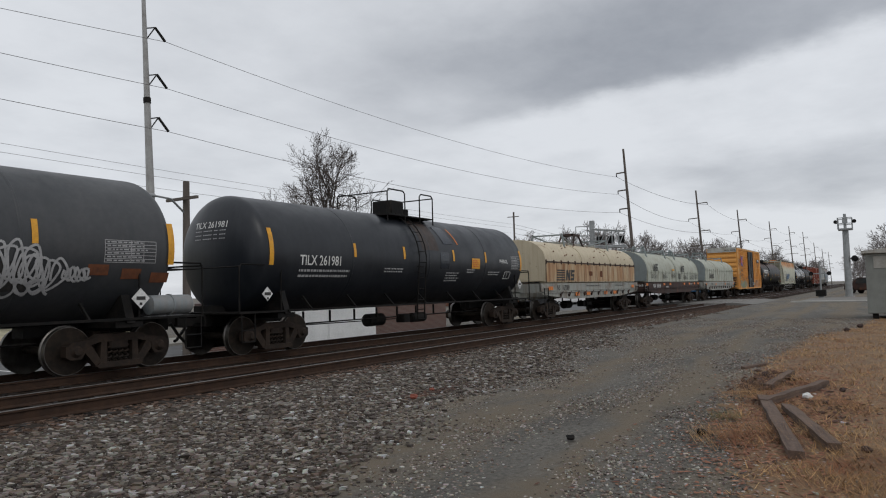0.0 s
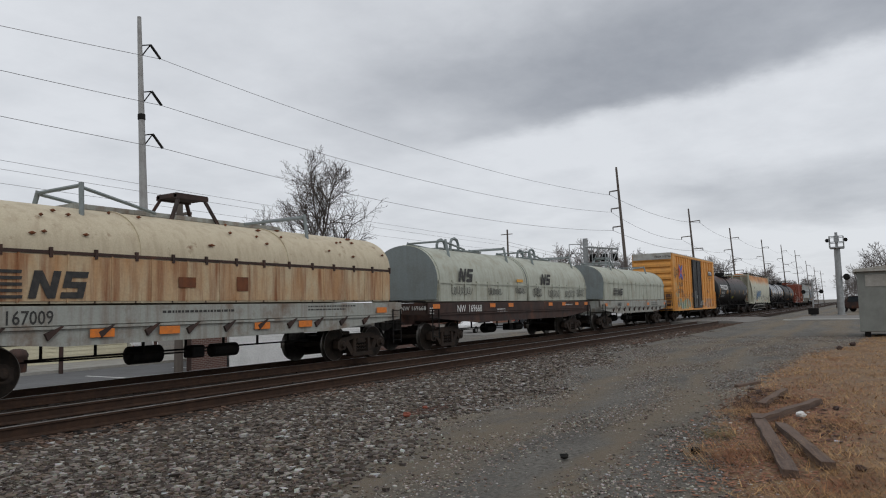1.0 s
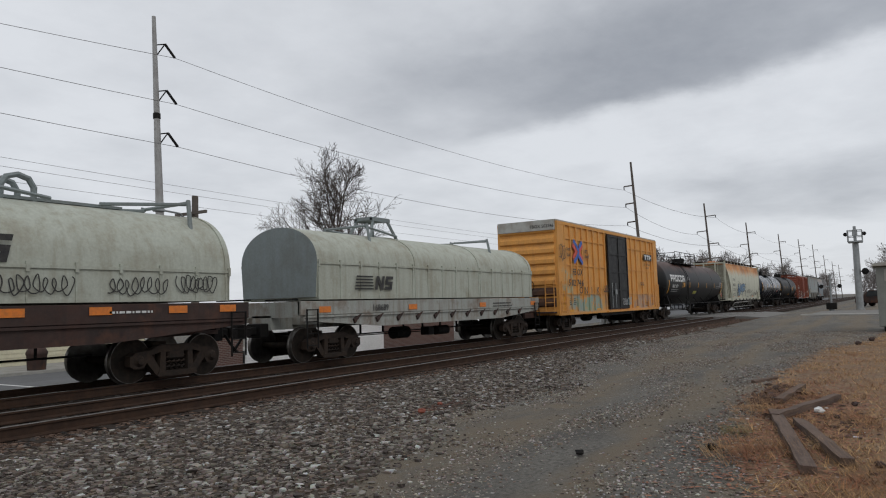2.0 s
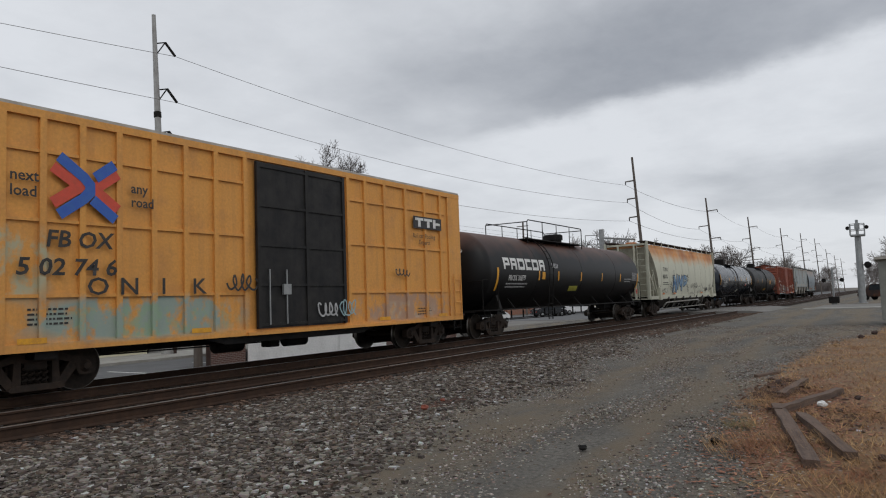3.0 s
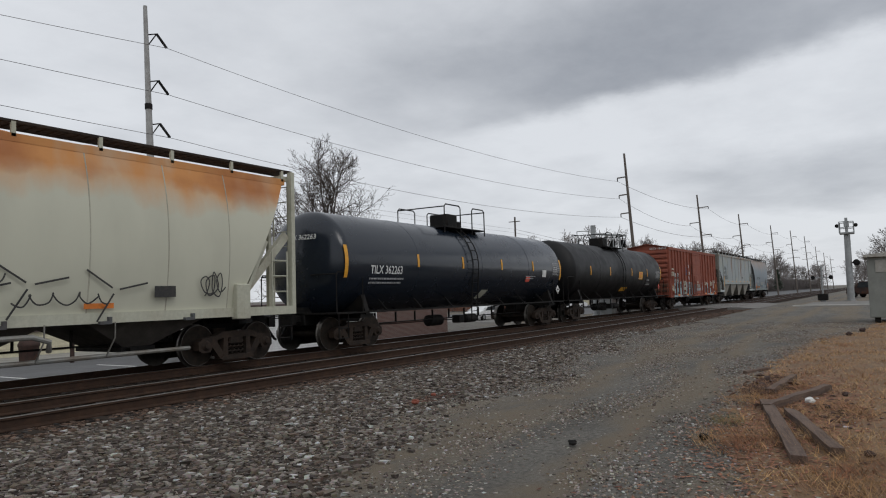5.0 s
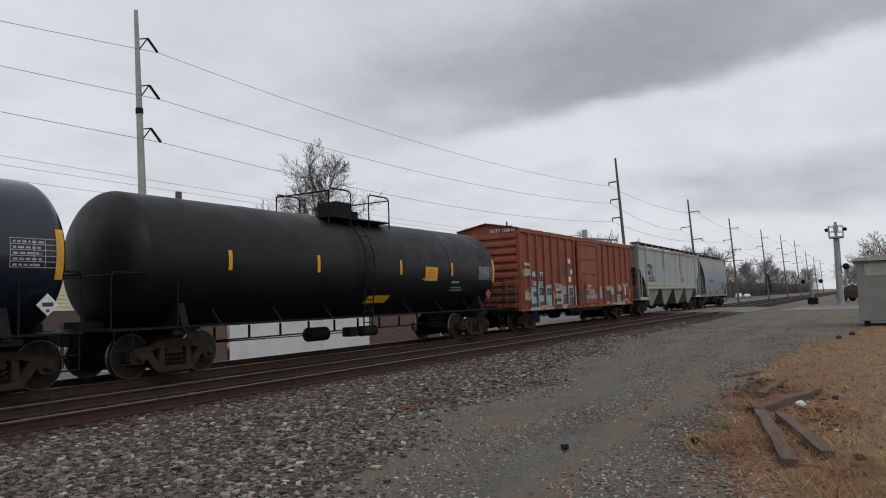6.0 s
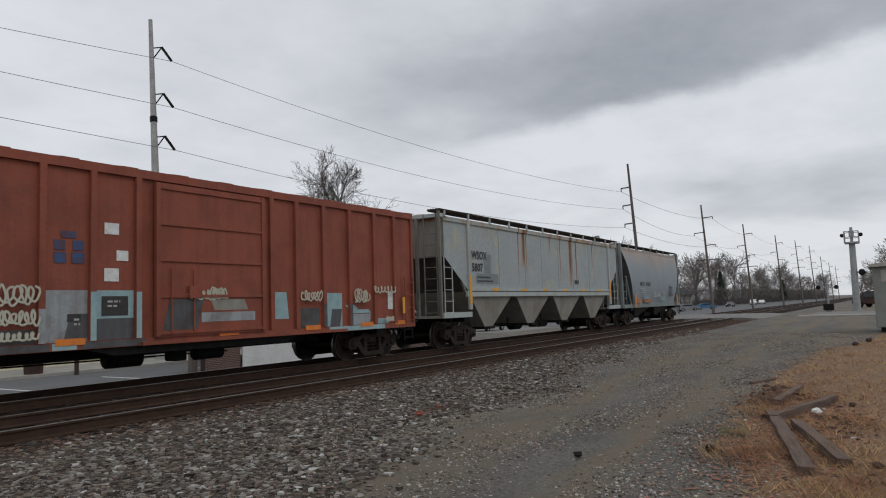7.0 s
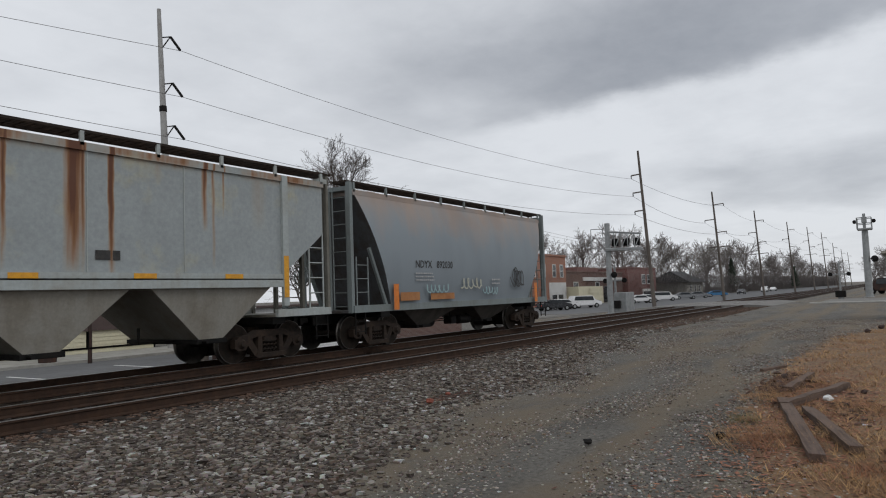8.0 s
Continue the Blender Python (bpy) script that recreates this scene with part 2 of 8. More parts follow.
def box(bm, x0, x1, y0, y1, z0, z1, mi=0, bevel=0.0):
    v = [bm.verts.new((x, y, z)) for x in (x0, x1) for y in (y0, y1) for z in (z0, z1)]
    fs = [bm.faces.new([v[i] for i in q]) for q in ((0, 1, 3, 2), (4, 6, 7, 5), (0, 4, 5, 1), (2, 3, 7, 6), (0, 2, 6, 4), (1, 5, 7, 3))]
    for f in fs:
        f.material_index = mi
    if bevel:
        bmesh.ops.bevel(bm, geom=list({e for f in fs for e in f.edges}), offset=bevel, segments=1, affect="EDGES")
    return v


def beam(bm, a, b, w, h, mi=0):
    """A bar of rectangular section from a to b; w across, h in its upright plane."""
    a, b = Vector(a), Vector(b)
    d = (b - a).normalized()
    side = d.cross(Vector((0, 0, 1)))
    if side.length < 1e-3:
        side = Vector((1, 0, 0))
    side.normalize()
    up = side.cross(d)
    v = [bm.verts.new(p + side * (w / 2 * i) + up * (h / 2 * j)) for p in (a, b) for i, j in ((-1, -1), (1, -1), (1, 1), (-1, 1))]
    for q in ((0, 1, 2, 3), (7, 6, 5, 4), (0, 4, 5, 1), (1, 5, 6, 2), (2, 6, 7, 3), (3, 7, 4, 0)):
        bm.faces.new([v[i] for i in q]).material_index = mi


def rod(bm, pts, r, seg=6, mi=0, r_end=None):
    """A round bar along a polyline."""
    pts = [Vector(p) for p in pts]
    rings = []
    for i, p in enumerate(pts):
        d = (pts[min(i + 1, len(pts) - 1)] - pts[max(i - 1, 0)]).normalized()
        s = d.cross(Vector((0, 0, 1)))
        if s.length < 1e-3:
            s = Vector((1, 0, 0))
        s.normalize()
        u = s.cross(d)
        rr = r if r_end is None else r + (r_end - r) * i / (len(pts) - 1)
        rings.append([bm.verts.new(p + (s * math.cos(k * 2 * math.pi / seg) + u * math.sin(k * 2 * math.pi / seg)) * rr) for k in range(seg)])
    for a, b in zip(rings, rings[1:]):
        for k in range(seg):
            bm.faces.new((a[k], a[(k + 1) % seg], b[(k + 1) % seg], b[k])).material_index = mi
    for ring in (rings[0], rings[-1]):
        bm.faces.new(ring).material_index = mi


def prism(bm, profile, x0, x1, mi=0, close=True):
    """A (y, z) outline drawn along x."""
    a = [bm.verts.new((x0, y, z)) for y, z in profile]
    b = [bm.verts.new((x1, y, z)) for y, z in profile]
    n = len(profile)
    for i in range(n if close else n - 1):
        j = (i + 1) % n
        bm.faces.new((a[i], a[j], b[j], b[i])).material_index = mi
    if close:
        bm.faces.new(a).material_index = mi
        bm.faces.new(b).material_index = mi


def slab_xz(bm, outline, y0, y1, mi=0):
    """An (x, z) outline given thickness in y."""
    a = [bm.verts.new((x, y0, z)) for x, z in outline]
    b = [bm.verts.new((x, y1, z)) for x, z in outline]
    n = len(outline)
    for i in range(n):
        bm.faces.new((a[i], a[(i + 1) % n], b[(i + 1) % n], b[i])).material_index = mi
    bm.faces.new(a).material_index = mi
    bm.faces.new(b).material_index = mi


def turned(bm, rings, seg=40, mi=0, axis="x", centre=(0, 0, 0)):
    """A round body: (place along the axis, radius) from end to end."""
    c = Vector(centre)
    rows = []
    for s, r in rings:
        row = []
        for k in range(seg):
            a = 2 * math.pi * k / seg
            q = {"x": (s, r * math.cos(a), r * math.sin(a)), "y": (r * math.cos(a), s, r * math.sin(a)), "z": (r * math.cos(a), r * math.sin(a), s)}[axis]
            row.append(bm.verts.new(c + Vector(q)))
        rows.append(row)
    for a, b in zip(rows, rows[1:]):
        for k in range(seg):
            bm.faces.new((a[k], a[(k + 1) % seg], b[(k + 1) % seg], b[k])).material_index = mi
    bm.faces.new(rows[0]).material_index = mi
    bm.faces.new(rows[-1]).material_index = mi


def BM():
    return bmesh.new()


LETTERS = {}


def letter_mesh(words, size, mat, bold):
    bold = 0.0 if "M" in words else bold
    key = (words, size, mat.name, bold)
    if key not in LETTERS:
        cu = bpy.data.curves.new("lettering", "FONT")
        cu.body, cu.size, cu.offset, cu.resolution_u = words, size, size * bold, 2
        ob = new("lettering", cu)
        bpy.context.view_layer.update()
        me = bpy.data.meshes.new_from_object(ob.evaluated_get(bpy.context.evaluated_depsgraph_get()))
        bpy.data.objects.remove(ob)
        me.materials.clear()
        me.materials.append(mat)
        LETTERS[key] = me
    return LETTERS[key]


def lettering(words, size, mat, parent, x, y, z, bend=None, bold=0.012, wide=1.0, name="lettering", label="", lean=0.0):
    """Words on a side that faces -y; bend = (radius, axis height) wraps them on a shell."""
    me = letter_mesh(words, size, mat, bold).copy()
    for v in me.vertices:
        px, pz = v.co.x * wide + v.co.y * lean, v.co.y
        v.co = on_shell(x + px, z + pz, bend, 0.012) if bend else Vector((x + px, y, z + pz))
    return part(name, me, mat, parent, label)


def on_shell(x, z, bend, lift=0.012):
    if callable(bend):                                           # bend(z): half width of a hopper's side
        return Vector((x, -bend(z) - lift, z))
    r, zc = bend
    s = max(-0.999, min(0.999, (z - zc) / r))
    a = math.asin(s)
    return Vector((x, -(r + lift) * math.cos(a), zc + (r + lift) * math.sin(a)))


def patch(bm, x0, x1, z0, z1, y=None, bend=None, slant=0.0, n=6, lift=0.01, mi=0):
    """A painted or stuck-on rectangle on a side that faces -y."""
    n = n if bend else 1
    rows = []
    for i in range(n + 1):
        z = z0 + (z1 - z0) * i / n
        dx = slant * (z - z0)
        rows.append([bm.verts.new(on_shell(x + dx, z, bend, lift) if bend else (x + dx, y, z)) for x in (x0, x1)])
    for a, b in zip(rows, rows[1:]):
        bm.faces.new((a[0], a[1], b[1], b[0])).material_index = mi


def decal(name, rects, mat, parent, y=None, bend=None, label="", slant=0.0, lift=0.01):
    bm = BM()
    for x0, x1, z0, z1 in rects:
        patch(bm, x0, x1, z0, z1, y, bend, slant, lift=lift)
    return part(name, bm, mat, parent, label)


def small_print(x, z, width, lines, size=0.06, seed=0):
    """Rows of short bars for writing too small to read."""
    rnd = random.Random(seed * 7 + int(x * 10))
    out = []
    for i in range(lines):
        s = x
        end = x + width * rnd.uniform(0.75, 1.0)
        while s < end:
            w = rnd.uniform(0.035, 0.12)
            out.append((s, min(s + w, end), z - i * size * 1.7, z - i * size * 1.7 + size * 0.72))
            s += w + 0.028
    return out


def scribble(bm, x, z, width, height, y, seed, r=0.018, bend=None, n=16):
    """A spray-can line."""
    rnd = random.Random(seed)
    pts = []
    turn = rnd.uniform(0, 6.28)
    for i in range(n * 2):
        turn += rnd.uniform(1.1, 2.1)
        swing = rnd.uniform(0.55, 1.0)
        px = x + width * (i + 0.5) / (2 * n) + height * 0.3 * swing * math.cos(turn)
        pts.append((px, z + height * (0.5 + 0.5 * swing * math.sin(turn))))
    fine = []
    for a, b, c, d in zip(pts, pts[1:], pts[2:], pts[3:]):
        for k in range(5):
            t = k / 5
            fine.append(tuple(0.5 * (2 * b[j] + (c[j] - a[j]) * t + (2 * a[j] - 5 * b[j] + 4 * c[j] - d[j]) * t * t + (3 * b[j] - a[j] - 3 * c[j] + d[j]) * t ** 3) for j in (0, 1)))
    for k, ((ax, az), (bx, bz)) in enumerate(zip(fine, fine[1:])):
        d = Vector((bx - ax, bz - az))
        if d.length < 1e-4:
            continue
        d.normalize()
        nx, nz = -d.y * r, d.x * r
        q = [(ax + nx, az + nz), (ax - nx, az - nz), (bx - nx, bz - nz), (bx + nx, bz + nz)]
        bm.faces.new([bm.verts.new(on_shell(u, v, bend, 0.014 + k * 1e-4) if bend else (u, y - k * 1e-4, v)) for u, v in q])


def head_lettering(words, size, mat, parent, y, z, head):
    """Words on the end that faces -x; head = (half length, radius, axis height, bulge) or (plane x,)."""
    me = letter_mesh(words, size, mat, 0.008).copy()
    for v in me.vertices:
        py, pz = y - v.co.x, z + v.co.y
        if len(head) == 1:
            px = head[0]
        else:
            half, radius, zc, bulge = head
            k = min(0.98, math.hypot(py, pz - zc) / radius)
            px = -half + bulge * (1 - math.sqrt(1 - k * k)) - 0.012
        v.co = Vector((px, py, pz))
    return part("lettering", me, mat, parent)


# ---- ground and track ----
TRACK, TRACK_NEAR = 13.96, 10.53       # the two track centres
LOT = -0.17                            # the gravel lot below the rail tops


def ground_height(x, y):
    lot = LOT + 0.12 * min(max((x - 40) / 11, 0.0), 1.0)
    if 8.6 < y < 15.9:
        return -0.21
    if y <= 8.6:
        k = min(max((y - 7.2) / 1.4, 0.0), 1.0)
        return lot + (-0.21 - lot) * k
    ramp = min(max((abs(x - 61) - 8) / 5, 0.0), 1.0)          # the road climbs to the crossing
    k = min(max((y - 15.9) / (3.0 + 9 * (1 - ramp)), 0.0), 1.0)
    return -0.21 + (-1.0 + 0.21) * k + (0.18 * (1 - ramp) * (1 - k))


def ground_material():
    """Grey crushed stone with two worn lanes of tan dirt along the tracks."""
    m = material("ground", (0.148, 0.138, 0.119), (0.088, 0.081, 0.070), 0.95, scale=1.3, mix=(0.35, 0.7), bump=0.03, bump_scale=60, grain=0.55,
                 third=(0.17, 0.14, 0.10), third_scale=0.6, third_mix=(0.5, 0.64), stretch=(0.3, 1, 1))
    nt = m.node_tree
    bsdf = nt.nodes["Principled BSDF"]
    stone = bsdf.inputs["Base Color"].links[0].from_socket
    sep = nt.nodes.new("ShaderNodeSeparateXYZ")
    co = nt.nodes.new("ShaderNodeTexCoord")
    nt.links.new(co.outputs["Object"], sep.inputs[0])

    def op(kind, a, b=None, clamp=False):
        n = nt.nodes.new("ShaderNodeMath")
        n.operation, n.use_clamp = kind, clamp
        for i, v in enumerate((a, b)):
            if isinstance(v, (int, float)):
                n.inputs[i].default_value = v
            elif v is not None:
                nt.links.new(v, n.inputs[i])
        return n.outputs[0]

    def fuzz(scale, stretch, detail=6):
        mp, n = nt.nodes.new("ShaderNodeMapping"), nt.nodes.new("ShaderNodeTexNoise")
        mp.inputs["Scale"].default_value = stretch
        n.inputs["Scale"].default_value, n.inputs["Detail"].default_value, n.inputs["Roughness"].default_value = scale, detail, 0.65
        nt.links.new(co.outputs["Object"], mp.inputs[0])
        nt.links.new(mp.outputs[0], n.inputs["Vector"])
        return n.outputs[0]
    drift = op("MULTIPLY", op("MINIMUM", sep.outputs[0], 24.0), 0.062)          # the lanes close in on the track
    y = op("ADD", op("SUBTRACT", sep.outputs[1], drift), op("MULTIPLY", op("SUBTRACT", fuzz(0.5, (0.6, 1, 1)), 0.5), 1.3))
    lanes = None
    for centre, half in ((3.75, 0.62), (2.1, 0.42), (0.2, 0.7)):
        d = op("SUBTRACT", 1.0, op("DIVIDE", op("ABSOLUTE", op("SUBTRACT", y, centre)), half), True)
        lanes = d if lanes is None else op("MAXIMUM", lanes, d)
    dirt = op("MULTIPLY", op("MULTIPLY", lanes, 1.5), op("MULTIPLY", op("SUBTRACT", fuzz(2.6, (0.6, 1, 1), 9), 0.3, True), 3.6), True)
    mix = nt.nodes.new("ShaderNodeMix")
    mix.data_type = "RGBA"
    nt.links.new(dirt, mix.inputs["Factor"])
    nt.links.new(stone, mix.inputs["A"])
    mix.inputs["B"].default_value = (0.165, 0.132, 0.092, 1)
    nt.links.new(mix.outputs["Result"], bsdf.inputs["Base Color"])
    return m


def build_ground():
    xs = [-3000, -800, -200, -60] + [-25 + i for i in range(121)] + [110, 130, 170, 260, 500, 1200, 3000]
    ys = [-3000, -600, -120, -40, -20] + [-10 + 0.5 * i for i in range(73)] + [30, 40, 60, 100, 200, 500, 1200, 3000]
    bm = BM()
    grid = [[bm.verts.new((x, y, ground_height(x, y) + (0.02 * noise.noise(Vector((x * 0.6, y * 0.9, 0))) if -12 < y < 8.4 and -20 < x < 40 else 0))) for y in ys] for x in xs]
    for a, b in zip(grid, grid[1:]):
        for j in range(len(ys) - 1):
            bm.faces.new((a[j], b[j], b[j + 1], a[j + 1]))
    ob = part("ground", bm, ground_material(), smooth=True)
    tagged(ob, "compacted grey gravel lot with tan dirt patches", "ground", kind="structure")


build_ground()

RAIL_PROFILE = [(-0.07, -0.18), (0.07, -0.18), (0.07, -0.165), (0.012, -0.14), (0.012, -0.045), (0.036, -0.035), (0.036, -0.006),
                (0.026, 0.0), (-0.026, 0.0), (-0.036, -0.006), (-0.036, -0.035), (-0.012, -0.045), (-0.012, -0.14), (-0.07, -0.165)]


def build_track(name, y, label):
    track = thing(name, label, "railway track", "railway tracks", "structure", pose(0, y, 0))
    for side in (-0.752, 0.752):
        bm = BM()
        prism(bm, [(side + a, b) for a, b in RAIL_PROFILE], -90, 600)
        bm.faces.ensure_lookup_table()
        for f in bm.faces:
            if abs(f.calc_center_median().z) < 0.004:
                f.material_index = 1
        part("rail", bm, [M["rail_steel"], M["rail_head"]], track)
    bm = BM()
    box(bm, -0.11, 0.11, -1.3, 1.3, -0.36, -0.185, bevel=0.008)
    me = part("tie", bm, M["tie_wood"], track).data
    first = track.children[-1]
    first.location = (-8, 0, 0)
    for i in range(1, 150):
        t = part("tie", me, None, track)
        t.matrix_basis = pose(-8 + i * 0.52, random.uniform(-0.05, 0.05), random.uniform(-0.012, 0.006), 0, 0, random.uniform(-1.2, 1.2))
    bm = BM()
    for i in range(150):
        x = 70 + i * 0.52
        box(bm, x - 0.11, x + 0.11, -1.3, 1.3, -0.36, -0.185)
    tagged(part("far_ties", bm, M["tie_wood"], track), kind="stuff")
    return track


build_track("track_far", TRACK, "main track with worn steel rails on dark wooden ties")
build_track("track_near", TRACK_NEAR, "empty track with rusty steel rails on dark ties")


# ---- the train ----
CARS = []                              # (thing, place along the train)
MESHES = {}
W36 = 0.457


def keep(key, maker):
    if key not in MESHES:
        MESHES[key] = maker()
    return MESHES[key]


def as_mesh(name, bm, mats, smooth=False):
    me = bpy.data.meshes.new(name)
    bmesh.ops.recalc_face_normals(bm, faces=bm.faces)
    bm.to_mesh(me)
    bm.free()
    for m in mats:
        me.materials.append(m)
    if smooth:
        me.polygons.foreach_set("use_smooth", [True] * len(me.polygons))
        me.set_sharp_from_angle(angle=radians(40))
    return me


def wheelset_mesh():
    bm = BM()
    rod(bm, [(0, -1.05, 0), (0, 1.05, 0)], 0.085, 10)
    for s in (-1, 1):
        y = 0.72 * s
        turned(bm, [(y - 0.05 * s, W36 + 0.028), (y - 0.02 * s, W36 + 0.028), (y - 0.005 * s, W36 + 0.004), (y + 0.09 * s, W36)], 32, 1, "y")
        turned(bm, [(y + 0.091 * s, W36 - 0.012), (y + 0.093 * s, W36 - 0.05), (y + 0.03 * s, W36 - 0.075), (y + 0.0 * s, 0.2), (y + 0.1 * s, 0.15), (y + 0.12 * s, 0.1)], 32, 0, "y")
    return as_mesh("wheelset", bm, [M["wheel_steel"], M["tread"]], True)


def side_frame_mesh():
    bm = BM()
    y0, y1 = -0.09, 0.09
    top = [(-1.08, 0.52), (-0.98, 0.62), (-0.62, 0.66), (-0.42, 0.75), (0.42, 0.75), (0.62, 0.66), (0.98, 0.62), (1.08, 0.52)]
    slab_xz(bm, top + [(0.72, 0.52), (0.42, 0.6), (-0.42, 0.6), (-0.72, 0.52)], y0, y1)
    for s in (-1, 1):
        o = [(0.70, 0.56), (1.09, 0.56), (1.09, 0.36), (1.0, 0.3), (0.78, 0.3), (0.72, 0.4)]
        slab_xz(bm, [(x * s, z) for x, z in o], y0, y1)
        o = [(0.62, 0.60), (0.78, 0.50), (0.48, 0.13), (0.34, 0.18)]
        slab_xz(bm, [(x * s, z) for x, z in o], y0 + 0.01, y1 - 0.01)
        o = [(0.27, 0.62), (0.39, 0.62), (0.42, 0.14), (0.27, 0.14)]
        slab_xz(bm, [(x * s, z) for x, z in o], y0, y1)
    slab_xz(bm, [(-0.5, 0.14), (-0.44, 0.10), (0.44, 0.10), (0.5, 0.14), (0.42, 0.21), (-0.42, 0.21)], y0 - 0.03, y1 + 0.03)
    return as_mesh("side_frame", bm, [M["truck_steel"]])


def spring_mesh():
    bm = BM()
    pts = [(0.05 * math.cos(a), 0.05 * math.sin(a), 0.21 + 0.026 * a / math.pi * 2) for a in [i * math.pi / 4 for i in range(37)]]
    rod(bm, pts, 0.02, 5)
    return as_mesh("spring", bm, [M["truck_steel"]])


def cap_mesh():
    bm = BM()
    turned(bm, [(-0.17, 0.02), (-0.165, 0.07), (-0.12, 0.085), (-0.09, 0.12), (0.02, 0.12)], 16, 0, "y")
    return as_mesh("bearing_cap", bm, [M["truck_steel"]], True)


def bolster_mesh():
    bm = BM()
    box(bm, -0.2, 0.2, -1.08, 1.08, 0.44, 0.68, bevel=0.03)
    box(bm, -0.18, 0.18, -0.5, 0.5, 0.68, 0.80, bevel=0.02)
    box(bm, -0.26, 0.26, -0.92, 0.92, 0.16, 0.44)
    for s in (-1, 1):
        beam(bm, (0.5 * s, -0.8, 0.42), (0.5 * s, 0.8, 0.42), 0.1, 0.14)
        box(bm, 0.40 * s - 0.04, 0.40 * s + 0.04, -0.9, -0.6, 0.33, 0.55)
    return as_mesh("truck", bm, [M["truck_steel"]])


def add_truck(car, x):
    truck = part("truck", keep("truck", bolster_mesh), None, car, "dark four-wheel freight truck with cast side frames")
    truck.matrix_basis = pose(x, 0, 0)
    for s in (-1, 1):
        ws = part("wheelset", keep("wheelset", wheelset_mesh), None, truck)
        ws.matrix_basis = pose(0.89 * s, 0, W36)
        f = part("side_frame", keep("side_frame", side_frame_mesh), None, truck)
        f.matrix_basis = pose(0, 1.0 * s, 0)
        for q in (-1, 1):
            c = part("bearing_cap", keep("cap", cap_mesh), None, truck)
            c.matrix_basis = pose(0.89 * q, 1.0 * s, W36, 0, 0, 0 if s < 0 else 180)
        for q in (-0.18, -0.06, 0.06, 0.18):
            c = part("spring", keep("spring", spring_mesh), None, truck)
            c.matrix_basis = pose(q, 1.0 * s, 0)
    return truck


def coupler_mesh():
    bm = BM()
    box(bm, -0.75, -0.02, -0.11, 0.11, 0.78, 0.98, bevel=0.02)
    slab_xz(bm, [(-0.06, 0.74), (0.0, 0.72), (0.0, 1.04), (-0.22, 1.02), (-0.22, 0.76)], -0.2, 0.2)
    rod(bm, [(-0.5, -0.32, 0.85), (-0.35, -0.34, 0.62), (-0.12, -0.28, 0.42), (0.0, -0.2, 0.40)], 0.035, 6)
    rod(bm, [(-0.62, -1.35, 0.98), (-0.6, -0.8, 0.97), (-0.3, -0.12, 1.02)], 0.015, 5)
    box(bm, -0.78, -0.5, -0.26, 0.26, 0.7, 1.06, bevel=0.02)
    return as_mesh("coupler", bm, [M["black_steel"]])


def new_car(name, label, u, length, trucks, category="freight car"):
    car = thing(name, label, category, "freight train")
    CARS.append((car, u))
    for x in (-trucks / 2, trucks / 2):
        add_truck(car, x)
    for s in (0, 180):
        c = part("coupler", keep("coupler", coupler_mesh), None, car)
        c.matrix_basis = pose(length / 2 * (1 if s == 0 else -1), 0, 0, 0, 0, s)
    return car


def ladder(car, x, y, z0, z1, mat, width=0.42, along="x", name="ladder", step=0.38):
    bm = BM()
    for s in (-width / 2, width / 2):
        a = (x + s, y, z0) if along == "x" else (x, y + s, z0)
        rod(bm, [a, (a[0], a[1], z1)], 0.022, 5)
    z = z0 + 0.08
    while z < z1:
        a, b = ((x - width / 2, y, z), (x + width / 2, y, z)) if along == "x" else ((x, y - width / 2, z), (x, y + width / 2, z))
        rod(bm, [a, b], 0.014, 5)
        z += step
    return part(name, bm, mat, car)


def hand_wheel(car, x, y, z, mat, s):
    bm = BM()
    ring = [(x, y + 0.27 * math.cos(a), z + 0.27 * math.sin(a)) for a in [i * math.pi / 9 for i in range(19)]]
    rod(bm, ring, 0.018, 5)
    for i in range(5):
        a = i * 2 * math.pi / 5
        rod(bm, [(x, y, z), (x, y + 0.27 * math.cos(a), z + 0.27 * math.sin(a))], 0.012, 4)
    turned(bm, [(x - 0.06, 0.05), (x + 0.06, 0.05)], 10, 0, "x", (0, y, z))
    box(bm, min(x, x - 0.12 * s), max(x, x - 0.12 * s), y - 0.12, y + 0.12, z - 0.16, z + 0.16)
    return part("hand_brake", bm, mat, car)


def brake_rigging(car, half, cylinders=True):
    bm = BM()
    rod(bm, [(-half, -0.45, 0.62), (half, -0.45, 0.62)], 0.022, 5)
    rod(bm, [(-half, 0.2, 0.55), (half * 0.4, 0.2, 0.5)], 0.018, 5)
    if cylinders:
        turned(bm, [(-0.5, 0.1), (-0.46, 0.16), (0.26, 0.16), (0.3, 0.1)], 14, 0, "x", (0.9, -0.5, 0.55))
        turned(bm, [(-0.9, 0.1), (-0.86, 0.2), (-0.1, 0.2), (-0.06, 0.1)], 14, 0, "x", (-0.6, -0.1, 0.55))
        box(bm, -0.25, 0.1, -0.7, -0.35, 0.42, 0.7, bevel=0.03)
    x = -half + 0.3
    while x < half:
        box(bm, x - 0.015, x + 0.015, -0.48, -0.42, 0.6, 0.95)
        x += 1.1
    part("brake_rigging", bm, M["black_steel"], car)


